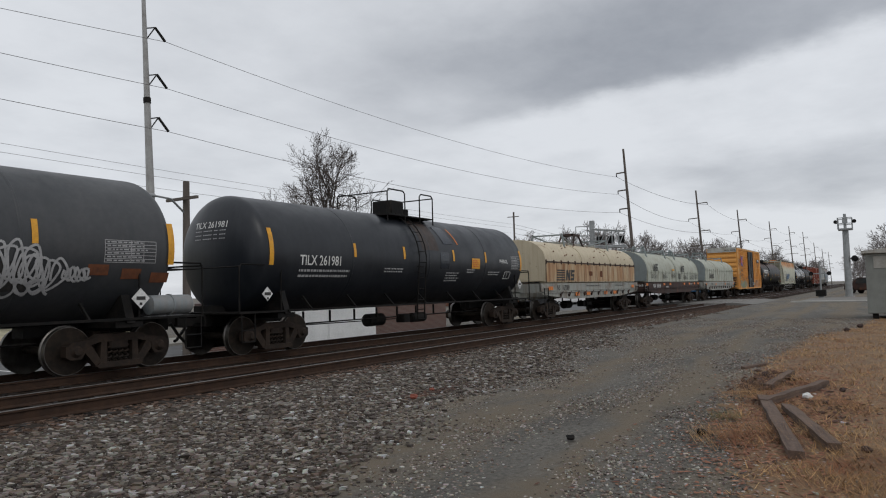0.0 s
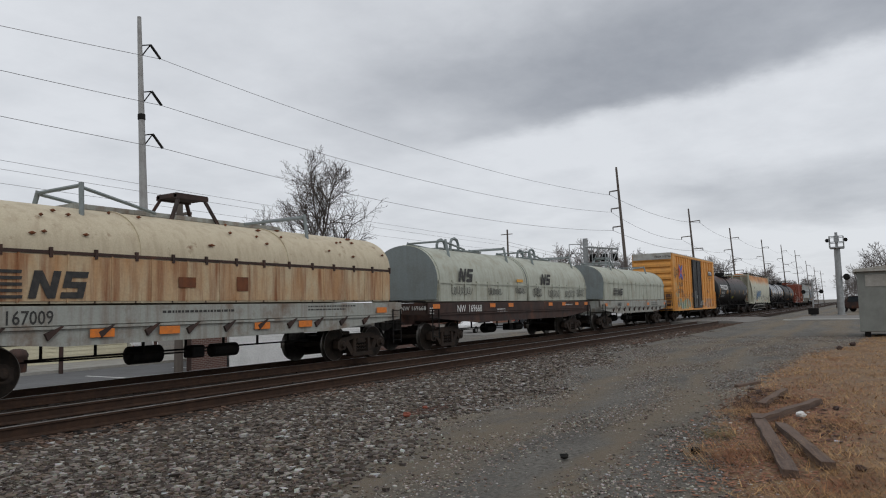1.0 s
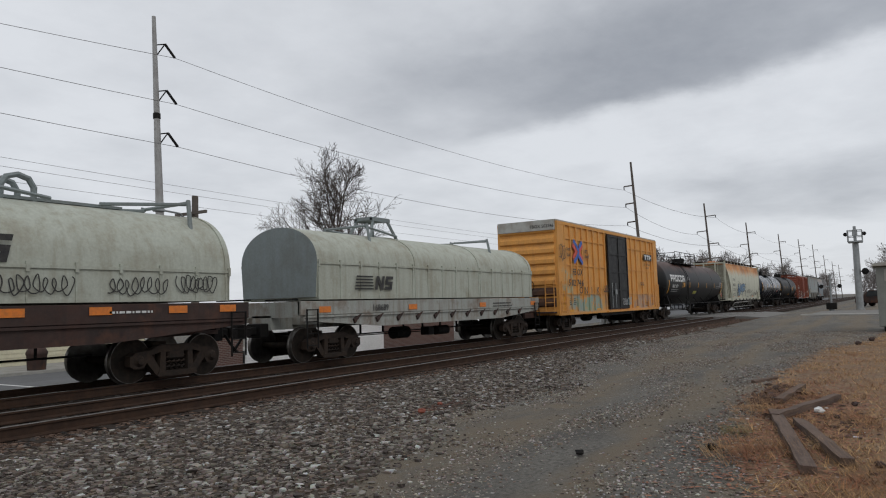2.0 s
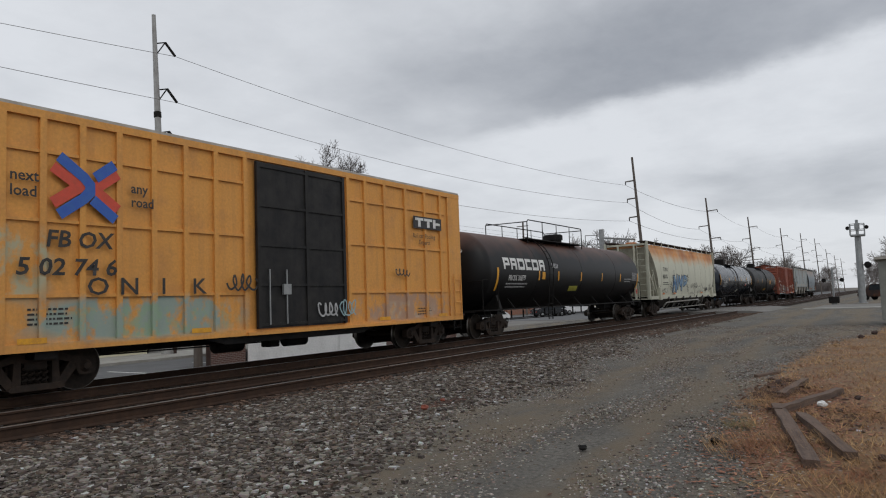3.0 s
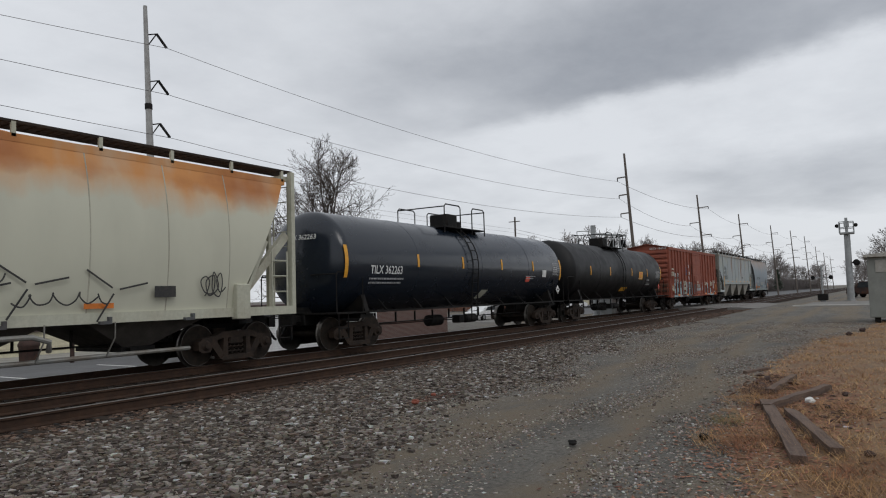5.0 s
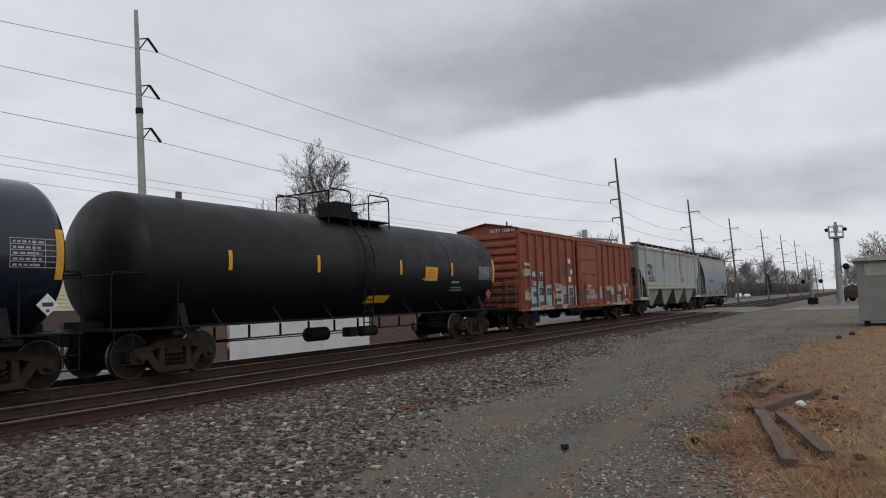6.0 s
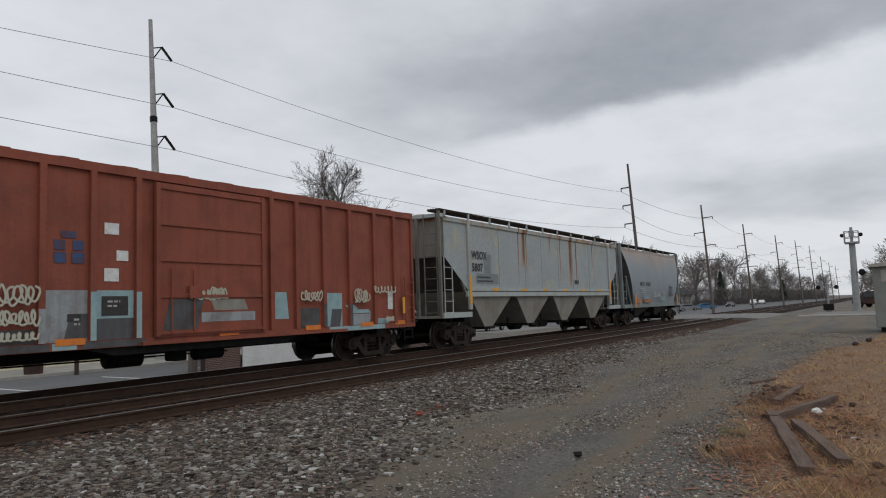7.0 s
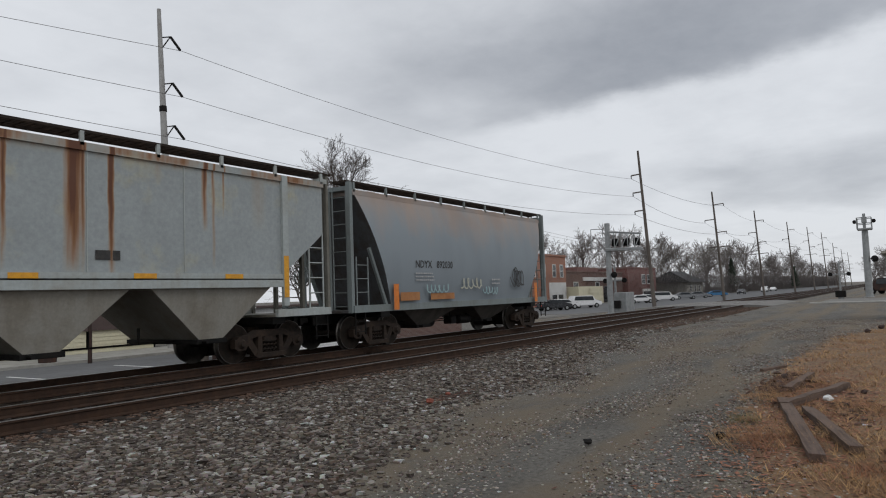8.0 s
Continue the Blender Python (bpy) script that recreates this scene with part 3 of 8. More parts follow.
def tank_car(name, label, u, length, trucks, half, radius, zc, shell, dome="box", rails=(-1.25, 1.25), rail_x=0.0, flat_head=0.62, ladder_x=-0.45):
    car = new_car(name, label, u, length, trucks, "tank car")
    bm = BM()
    rings = []
    for i in range(15):
        a = i / 14 * math.pi / 2
        rings.append((-half + flat_head * (1 - math.cos(a)) ** 1.0, max(radius * math.sin(a), 0.02)))
    body = rings + [(-x, r) for x, r in reversed(rings)]
    turned(bm, body, 64, 0, "x", (0, 0, zc))
    part("tank", bm, shell, car, smooth=True)
    for x in (-half * 0.5, half * 0.02, half * 0.52):          # weld rings
        bm = BM()
        turned(bm, [(x - 0.03, radius + 0.001), (x - 0.02, radius + 0.007), (x + 0.02, radius + 0.007), (x + 0.03, radius + 0.001)], 64, 0, "x", (0, 0, zc))
        part("weld_seam", bm, shell, car)
    # stub sills, bolsters and saddles
    for s in (-1, 1):
        bm = BM()
        x0, x1 = sorted((s * (trucks / 2 - 1.4), s * (length / 2 - 0.55)))
        box(bm, x0, x1, -0.2, 0.2, 0.72, zc - radius + 0.25)
        xb = s * trucks / 2
        slab = [(-1.45, 0.95), (1.45, 0.95), (1.25, zc - radius * 0.62), (0.3, zc - radius + 0.08), (-0.3, zc - radius + 0.08), (-1.25, zc - radius * 0.62)]
        prism(bm, slab, xb - 0.09, xb + 0.09)
        box(bm, xb - 0.3, xb + 0.3, -1.4, 1.4, 0.86, 0.98)
        x0, x1 = sorted((s * (trucks / 2 - 0.1), s * (length / 2 - 0.5)))
        box(bm, x0, x1, -1.45, 1.45, 1.0, 1.04)
        part("stub_sill", bm, M["black_steel"], car)
        bm = BM()
        xe = s * (length / 2 - 0.52)
        xi = s * (trucks / 2 + 0.2)
        for y in (-1.42, 1.42):
            rod(bm, [(xi, y, 1.04), (xi, y, 2.05), (xi + s * 0.12, y, 2.15), (xe - s * 0.05, y, 2.15), (xe, y, 2.05), (xe, y, 1.04)], 0.022, 6)
        rod(bm, [(xe, -1.42, 2.1), (xe, 1.42, 2.1)], 0.022, 6)
        part("end_handrail", bm, M["black_steel"], car)
        bm = BM()
        for z in (0.35, 0.62):
            rod(bm, [(xe - s * 0.45, -1.44, z), (xe - s * 0.05, -1.44, z)], 0.016, 5)
        for k in (0.45, 0.05):
            rod(bm, [(xe - s * k, -1.44, 1.02), (xe - s * k, -1.44, 0.35)], 0.016, 5)
        part("step", bm, M["black_steel"], car)
    bm = BM()
    for y in (-1.44, 1.44):
        box(bm, -trucks / 2, trucks / 2, y - 0.04, y + 0.04, 1.0, 1.05)
    for i in range(7):
        x = -trucks / 2 + (i + 0.5) * trucks / 7
        beam(bm, (x, -1.42, 1.02), (x, -radius * 0.72, zc - radius * 0.72), 0.04, 0.05)
    part("side_sill", bm, M["black_steel"], car)
    brake_rigging(car, trucks / 2 - 1.3, trucks < 15)
    # top fittings
    top = zc + radius
    if dome:
        bm = BM()
        if dome == "round":
            turned(bm, [(top - 0.1, 0.42), (top + 0.14, 0.42), (top + 0.15, 0.48), (top + 0.36, 0.48), (top + 0.42, 0.42), (top + 0.44, 0.05)], 24, 0, "z", (rail_x, 0, 0))
            rod(bm, [(rail_x - 0.15, -0.2, top + 0.43), (rail_x - 0.05, -0.2, top + 0.52), (rail_x + 0.12, -0.2, top + 0.43)], 0.02, 5)
        else:
            box(bm, rail_x - 0.42, rail_x + 0.3, -0.4, 0.4, top - 0.06, top + 0.5, bevel=0.04)
            turned(bm, [(top - 0.1, 0.25), (top + 0.28, 0.25), (top + 0.3, 0.1)], 16, 0, "z", (rail_x + 0.7, 0, 0))
        part("dome", bm, M["black_steel"], car, smooth=True)
        r0, r1 = rails
        bm = BM()
        for y in (-0.75, 0.75):
            box(bm, r0, r1, y - 0.28, y + 0.28, top - 0.12, top - 0.08)
        part("top_walkway", bm, M["black_steel"], car)
        for y in (-1.0, 1.0):
            for a, b in ((r0, rail_x - 0.5), (rail_x + 0.35, r1)) if dome != "round" else ((r0, r1),):
                bm = BM()
                rod(bm, [(a, y, top - 0.3), (a, y, top + 0.62), (a + 0.1, y, top + 0.7), (b - 0.1, y, top + 0.7), (b, y, top + 0.62), (b, y, top - 0.3)], 0.024, 6)
                if dome == "round":
                    for k in (0.25, 0.5, 0.75):
                        rod(bm, [(r0 + (r1 - r0) * k, y, top - 0.3), (r0 + (r1 - r0) * k, y, top + 0.7)], 0.02, 5)
                part("top_railing", bm, M["black_steel"], car)
        for x in (r0, r1):
            bm = BM()
            rod(bm, [(x, -1.0, top + 0.62), (x, 1.0, top + 0.62)], 0.022, 5)
            part("top_railing", bm, M["black_steel"], car)
    if ladder_x is not None:
        bm = BM()
        for s in (-0.2, 0.2):
            arc = [on_shell(ladder_x + s, zc + radius * math.sin(a), (radius, zc), 0.12) for a in [radians(d) for d in range(75, -20, -12)]]
            rod(bm, arc + [Vector((ladder_x + s, -1.5, 1.0)), Vector((ladder_x + s, -1.5, 0.5))], 0.022, 5)
        for d in range(68, -20, -12):
            q = on_shell(ladder_x, zc + radius * math.sin(radians(d)), (radius, zc), 0.12)
            rod(bm, [q - Vector((0.2, 0, 0)), q + Vector((0.2, 0, 0))], 0.014, 4)
        for z in (0.55, 0.85, 1.15, 1.5, 1.85, 2.2):
            rod(bm, [(ladder_x - 0.2, -1.53, z), (ladder_x + 0.2, -1.53, z)], 0.014, 4)
        part("ladder", bm, M["black_steel"], car)
    return car


def stripes(car, xs, bend, z0, z1, mat=None, ends=(), width=0.11):
    for x in xs:
        decal("reflector", [(x, x + width, z0, z1)], mat or M["yellow"], car, bend=bend, label="yellow reflective stripe")
    for x, a, b in ends:
        decal("reflector", [(x, x + width * 1.3, a, b)], mat or M["yellow"], car, bend=bend, label="long yellow reflective stripe")


def placard(car, x, y, z, mat=None, size=0.2, bend=None):
    bm = BM()
    q = [(x - size, z), (x, z - size), (x + size, z), (x, z + size)]
    bm.faces.new([bm.verts.new((a, y - 0.02, b)) for a, b in q])
    bm2 = bmesh.ops.extrude_face_region(bm, geom=list(bm.faces))
    bmesh.ops.translate(bm, verts=[v for v in bm2["geom"] if isinstance(v, bmesh.types.BMVert)], vec=(0, 0.015, 0))
    p = part("placard", bm, mat or M["white_paint"], car, "diamond-shaped placard")
    decal("marks", [(x - 0.1, x + 0.1, z - 0.03, z + 0.04), (x - 0.03, x + 0.03, z - 0.13, z - 0.08)], M["black_paint"], p, y=y - 0.026)


def data_table(car, x, z, width, height, bend, rows=6):
    r = []
    for i in range(rows + 1):
        zz = z + height * i / rows
        r.append((x, x + width, zz, zz + 0.012))
    for k in (0.0, 0.5, 0.75, 1.0):
        r.append((x + width * k, x + width * k + 0.012, z, z + height))
    for i in range(rows):
        r += small_print(x + 0.05, z + height * i / rows + 0.03, width - 0.2, 1, height / rows * 0.5, i)
    decal("data_table", r, M["grey_letter"], car, bend=bend, label="stencilled table of white data lines")


def build_tank_graffiti():
    R, ZC = 1.52, 2.44
    b = (R, ZC)
    car = tank_car("tank_car", "dusty dark grey tank car with white spray graffiti", 1.2, 16.2, 11.7, 7.15, R, ZC, M["tank_grey"])
    stripes(car, [-4.2, -1.2, 1.5, 3.9], b, 2.42, 2.85, ends=[(6.65, 2.1, 2.95)])
    data_table(car, 5.25, 2.12, 1.1, 0.42, b)
    for i, x in enumerate((4.95, 5.65, 6.3)):
        decal("orange_sign", [(x, x + 0.42, 1.88 - 0.07 * i, 2.08 - 0.07 * i)], M["rust"], car, bend=b, label="faded orange warning decal")
    for k, (x, z, w, h) in enumerate(((2.6, 1.55, 0.9, 0.9), (3.2, 1.65, 0.9, 0.85), (3.7, 1.5, 0.8, 0.8), (4.5, 1.75, 0.5, 0.3), (3.0, 1.5, 1.4, 0.35))):
        bm = BM()
        scribble(bm, x, z, w, h, 0, k + 3, 0.022, b, 12)
        part("graffiti", bm, M["grey_letter"], car, "white spray-painted scrawl")
    decal("graffiti_fill", [(3.4, 3.9, 1.6, 2.1)], M["black_paint"], car, bend=b, lift=0.009)
    placard(car, 6.0, -1.52, 1.42)
    bm = BM()
    turned(bm, [(6.35, 0.1), (6.39, 0.2), (6.85, 0.2), (6.86, 0.22), (6.9, 0.22), (6.91, 0.2), (7.35, 0.2), (7.39, 0.1)], 20, 0, "x", (0, -1.22, 1.28))
    part("air_reservoir", bm, M["hopper_blue"], car, "grey cylindrical air reservoir", smooth=True)


def build_tank_black():
    R, ZC = 1.50, 2.45
    b = (R, ZC)
    car = tank_car("tank_car", "clean black tank car with white lettering and orange reflective stripes", 17.65, 16.7, 12.6, 7.55, R, ZC, M["tank_black"], rails=(-1.45, 1.15))
    stripes(car, [-3.75, -1.35, 1.6, 3.9], b, 2.42, 2.8, M["yellow"], ends=[(-6.95, 2.15, 3.05), (6.85, 2.15, 2.95)])
    lettering("TILX 261981", 0.36, M["white_paint"], car, -5.9, 0, 2.17, b, wide=0.86)
    decal("small_print", small_print(-5.9, 2.0, 2.0, 2, 0.08, 1), M["grey_letter"], car, bend=b)
    for x, z, w, n in ((-2.3, 2.1, 1.1, 2), (1.2, 2.0, 1.0, 4), (2.6, 2.12, 0.6, 2), (4.2, 2.05, 0.9, 2)):
        decal("small_print", small_print(x, z, w, n, 0.05, n), M["grey_letter"], car, bend=b)
    decal("caution_panel", [(2.9, 3.5, 2.18, 2.55)], M["yellow"], car, bend=b, label="yellow caution panel")
    decal("caution_text", small_print(2.97, 2.45, 0.45, 4, 0.04, 5), M["red_paint"], car, bend=b, lift=0.013)
    data_table(car, 6.05, 2.2, 0.8, 0.5, b, 5)
    decal("patch", [(1.15, 1.75, 3.0, 3.6)], M["tank_blue"], car, bend=b, label="patch of newer paint", slant=-0.3)
    placard(car, 6.95, -1.4, 1.6)
    placard(car, -7.0, -1.45, 1.45, size=0.17)
    lettering("PHENOL", 0.2, M["white_paint"], car, 5.05, 0, 2.42, b, wide=0.9)
    decal("hazard_frame", [(5.55, 6.0, 2.08, 2.1), (5.5, 5.95, 1.82, 1.84), (5.5, 5.53, 1.82, 2.1), (5.97, 6.0, 1.82, 2.1), (5.72, 5.75, 1.88, 2.06)], M["white_paint"], car, bend=b, slant=0.15)
    decal("rust_patch", [(-0.25, 0.75, 2.75, 3.75)], M["dome_grime"], car, bend=b, label="grimy rust-brown spill below the dome", lift=0.006)
    decal("patch", [(0.8, 1.35, 2.15, 2.7)], M["tank_blue"], car, bend=b, label="patch of newer paint", lift=0.008)
    decal("orange_streak", [(2.05, 2.12, 3.0, 3.55)], M["orange_mark"], car, bend=b, label="orange paint streak", slant=-0.35)
    hd = (7.55, R, ZC, 0.62)
    for i, z in enumerate((2.98, 2.88, 2.78)):
        head_lettering("LLLL LLLLL LL LLL".replace("L", "-"), 0.2, M["grey_letter"], car, 0.5, z, hd)
    head_lettering("TILX 261981", 0.22, M["white_paint"], car, 0.55, 3.1, hd)


def hood(car, x0, x1, z0, z_side, z_top, wide, mat, end_mat, ribs, name="hood", trim=None):
    """A round-topped steel cover."""
    h = wide
    prof = [(-h, z0), (-h, z_side)]
    n = 26
    for i in range(1, n):
        a = math.pi * i / n
        prof.append((-h * math.cos(a), z_side + (z_top - z_side) * math.sin(a) ** 0.88))
    prof += [(h, z_side), (h, z0)]
    bm = BM()
    prism(bm, prof, x0, x1)
    bm.faces.ensure_lookup_table()
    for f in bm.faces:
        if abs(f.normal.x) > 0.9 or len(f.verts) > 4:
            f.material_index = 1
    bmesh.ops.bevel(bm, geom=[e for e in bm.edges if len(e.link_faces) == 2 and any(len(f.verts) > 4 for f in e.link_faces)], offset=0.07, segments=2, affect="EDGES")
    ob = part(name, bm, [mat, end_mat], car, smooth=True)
    for x in ribs:
        bm = BM()
        outer = [(y * 1.012, zz + (0.025 if zz > z_side + 0.01 else 0)) for y, zz in prof]
        prism(bm, outer, x - 0.03, x + 0.03)
        part("hood_rib", bm, mat, ob)
    bm = BM()
    for s in (-1, 1):
        box(bm, x0 + 0.02, x1 - 0.02, min(s * h, s * (h + 0.03)), max(s * h, s * (h + 0.03)), z_side - 0.03, z_side + 0.03)
    n = int((x1 - x0) / 0.85)
    for i in range(n + 1):
        x = x0 + 0.05 + (x1 - x0 - 0.1) * i / n
        box(bm, x - 0.03, x + 0.03, -h - 0.045, -h + 0.01, z_side - 0.09, z_side + 0.09)
        box(bm, x - 0.012, x + 0.012, -h - 0.015, -h + 0.01, z0, z_side)
    part("hood_trim", bm, trim or mat, ob)
    return ob


def lift_frame(parent, xs, z, mat, wide=0.75, arch=None, tie=True, rise=0.34, arch_mat=None):
    """The bars and arches on top of a cover by which a crane lifts it."""
    for x in xs:
        bm = BM()
        for q in (-1, 1):
            rod(bm, [(x - 0.12, q * wide * 1.25, z - 0.5), (x, q * wide * 0.95, z + rise)], 0.05, 6)
        rod(bm, [(x, -wide * 0.95, z + rise - 0.05), (x, wide * 0.95, z + rise - 0.05)], 0.04, 6)
        part("lifting_bar", bm, mat, parent)
    if tie:
        for a, b in zip(xs[::2], xs[1::2]):
            for q in (-1, 1):
                bm = BM()
                m = (a + b) / 2
                d = min(1.9, (b - a) * 0.42)
                rod(bm, [(a, q * wide * 0.9, z + rise - 0.08), (a + d * (1 if a < m else -1), q * wide * 0.6, z + 0.1)], 0.04, 5)
                part("lifting_tie", bm, mat, parent)
                bm = BM()
                rod(bm, [(b, q * wide * 0.9, z + rise - 0.08), (b - d, q * wide * 0.6, z + 0.1)], 0.04, 5)
                part("lifting_tie", bm, mat, parent)
    if arch:
        for x in arch[0]:
            bm = BM()
            if arch[1] == "round":
                for y in (-0.3, 0.3):
                    rod(bm, [(x - 0.3, y, z - 0.05), (x - 0.3, y, z + 0.3), (x - 0.2, y, z + 0.46), (x, y, z + 0.52), (x + 0.2, y, z + 0.46), (x + 0.3, y, z + 0.3), (x + 0.3, y, z - 0.05)], 0.06, 6)
            else:
                for y in (-0.45, 0.45):
                    beam(bm, (x - 0.75, y * 1.1, z - 0.15), (x - 0.35, y * 0.7, z + 0.62), 0.07, 0.07)
                    beam(bm, (x + 0.75, y * 1.1, z - 0.15), (x + 0.35, y * 0.7, z + 0.62), 0.07, 0.07)
                    beam(bm, (x - 0.45, y * 0.7, z + 0.6), (x + 0.45, y * 0.7, z + 0.6), 0.12, 0.1)
                box(bm, x - 0.45, x + 0.45, -0.35, 0.35, z + 0.58, z + 0.68)
            part("lifting_arch", bm, arch_mat or mat, parent)


def coil_frame(car, half, mat, sill_mat, z_top, brackets, brake=True):
    bm = BM()
    for y in (-1.35, 1.35):
        box(bm, -half, half, y - 0.06, y + 0.06, z_top - 0.36, z_top, bevel=0.01)
        box(bm, -half * 0.98, half * 0.98, y - 0.1 if y < 0 else y, y if y < 0 else y + 0.1, z_top - 0.42, z_top - 0.37)
    for s in (-1, 1):
        x0, x1 = sorted((half * s, (half - 0.12) * s))
        box(bm, x0, x1, -1.35, 1.35, z_top - 0.4, z_top)
    part("side_sill", bm, mat, car)
    bm = BM()
    slab_xz(bm, [(-half + 0.1, z_top - 0.42), (half - 0.1, z_top - 0.42), (half - 0.1, z_top - 0.5), (half - 3.4, z_top - 0.74), (-half + 3.4, z_top - 0.74), (-half + 0.1, z_top - 0.5)], -1.40, -1.32)
    slab_xz(bm, [(-half + 0.1, z_top - 0.42), (half - 0.1, z_top - 0.42), (half - 0.1, z_top - 0.5), (half - 3.4, z_top - 0.74), (-half + 3.4, z_top - 0.74), (-half + 0.1, z_top - 0.5)], 1.32, 1.40)
    box(bm, -half, half, -0.35, 0.35, z_top - 0.72, z_top - 0.35)
    for i in range(9):
        x = -half + 0.8 + i * (half * 2 - 1.6) / 8
        box(bm, x - 0.05, x + 0.05, -1.3, 1.3, z_top - 0.6, z_top - 0.38)
    part("underframe", bm, sill_mat, car)
    if brackets:
        for i in range(11):
            bm = BM()
            x = -half + 2.0 + i * (half * 2 - 4.0) / 10
            slab_xz(bm, [(x, z_top - 0.5), (x + 0.28, z_top - 0.37), (x + 0.34, z_top - 0.37), (x + 0.06, z_top - 0.62)], -1.46, -1.40)
            part("stake_bracket", bm, M["sill_brown"], car)
    brake_rigging(car, half - 3.2)
    for s in (-1, 1):
        ladder(car, s * (half - 0.35), -1.47, 0.4, z_top - 0.2, M["black_steel"], 0.4, step=0.3, name="step")
        hand = BM()
        rod(hand, [(s * half, -1.3, z_top + 0.05), (s * (half + 0.15), -1.3, z_top + 0.05), (s * (half + 0.15), -0.3, z_top + 0.05), (s * half, -0.3, z_top + 0.05)], 0.02, 5)
        part("grab_iron", hand, M["black_steel"], car)
    if brake:
        bm = BM()
        box(bm, half - 0.02, half + 0.06, -0.95, -0.75, z_top - 0.3, z_top + 0.75)
        part("brake_stand", bm, M["black_steel"], car)
        hand_wheel(car, half + 0.2, -0.85, z_top + 0.5, M["black_steel"], 1)


def bars_logo(car, x, z, y, s, mat, bars=True):
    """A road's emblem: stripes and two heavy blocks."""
    h, lean = 0.52 * s, 0.22
    bm = BM()

    def block(x0, x1, z0, z1, x2=None):
        """A bar whose top stands x2 - x0 further along, leaning with the rest."""
        x2 = x0 if x2 is None else x2
        q = [(x0, z0), (x1, z0), (x2 + x1 - x0, z1), (x2, z1)]
        bm.faces.new([bm.verts.new((x + (u + lean * w) * s, y, z + w * s)) for u, w in q])
    if bars:
        for i in range(5):
            block(0, 1.1 - 0.03 * i, i * 0.115, i * 0.115 + 0.06)
    o = 1.2 if bars else 0.0
    block(o, o + 0.15, 0, 0.52)
    block(o + 0.36, o + 0.51, 0, 0.52)
    bm.faces.new([bm.verts.new((x + (u + lean * w) * s, y - 0.002, z + w * s)) for u, w in ((o + 0.15, 0.30), (o + 0.36, 0.0), (o + 0.36, 0.22), (o + 0.15, 0.52))])
    for w in (0.0, 0.2, 0.4):
        block(o + 0.6, o + 1.06, w, w + 0.12)
    block(o + 0.6, o + 0.75, 0.32, 0.40)
    block(o + 0.91, o + 1.06, 0.12, 0.20)
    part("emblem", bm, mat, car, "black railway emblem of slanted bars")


def build_coil_cream():
    car = new_car("coil_car", "rust-streaked cream steel coil car with a round-topped cover", 33.85, 15.7, 10.9, "coil car")
    coil_frame(car, 7.05, M["sill_grey"], M["sill_grey"], 1.62, True, False)
    h = hood(car, -6.6, 6.45, 1.66, 2.58, 3.62, 1.42, M["cream_hood"], M["cream_hood"], [-2.1, 2.1], trim=M["sill_brown"])
    for i in range(15):
        x = -6.3 + i * 0.88
        bm = BM()
        box(bm, x, x + 0.04, -1.455, -1.42, 1.68, 2.55)
        part("side_post", bm, M["cream"], h)
    bm = BM()
    box(bm, -6.55, 6.4, -1.442, -1.424, 1.70, 2.53)
    part("side_panel", bm, M["cream"], h)
    lift_frame(h, [-3.0, 3.4], 3.55, M["grey_green"], 0.8, ([0.0], "frame"), rise=0.5, arch_mat=M["sill_brown"])
    bm = BM()
    box(bm, -2.9, 2.9, -0.35, 0.35, 3.60, 3.70)
    part("roof_walk", bm, M["sill_grey"], h)
    bars_logo(car, -5.5, 1.75, -1.46, 0.95, M["black_paint"])
    for r in ((-1.25, -0.8, 1.98, 2.2), (0.35, 0.7, 1.92, 2.24)):
        decal("rust_stain", [r], M["rust"], car, y=-1.462)
    lettering("NS   167009", 0.34, M["black_paint"], car, -5.35, -1.418, 1.3, wide=0.86)
    decal("small_print", small_print(-1.6, 1.45, 2.2, 1, 0.07, 4) + small_print(2.8, 1.52, 2.0, 2, 0.05, 6), M["black_paint"], car, y=-1.416)
    for x in (-6.4, -3.2, -1.7, 0.9, 2.4, 5.7):
        z = 1.32 if abs(x) > 5 else 1.02
        decal("reflector", [(x, x + 0.5, z, z + 0.16)], M["orange_mark"], car, y=-1.455, label="orange reflective patch")
    rnd = random.Random(4)
    bm = BM()
    for i in range(26):
        x, a = rnd.uniform(-6.2, 6.2), rnd.uniform(0.15, 1.2)
        y, z = -1.44 * math.cos(a), 2.58 + 1.04 * math.sin(a) ** 0.8 + 0.02
        s = rnd.uniform(0.04, 0.11)
        turned(bm, [(x - s, 0.005), (x, 0.035), (x + s, 0.005)], 6, 0, "x", (0, y, z))
    part("rust_dent", bm, M["rust"], h)


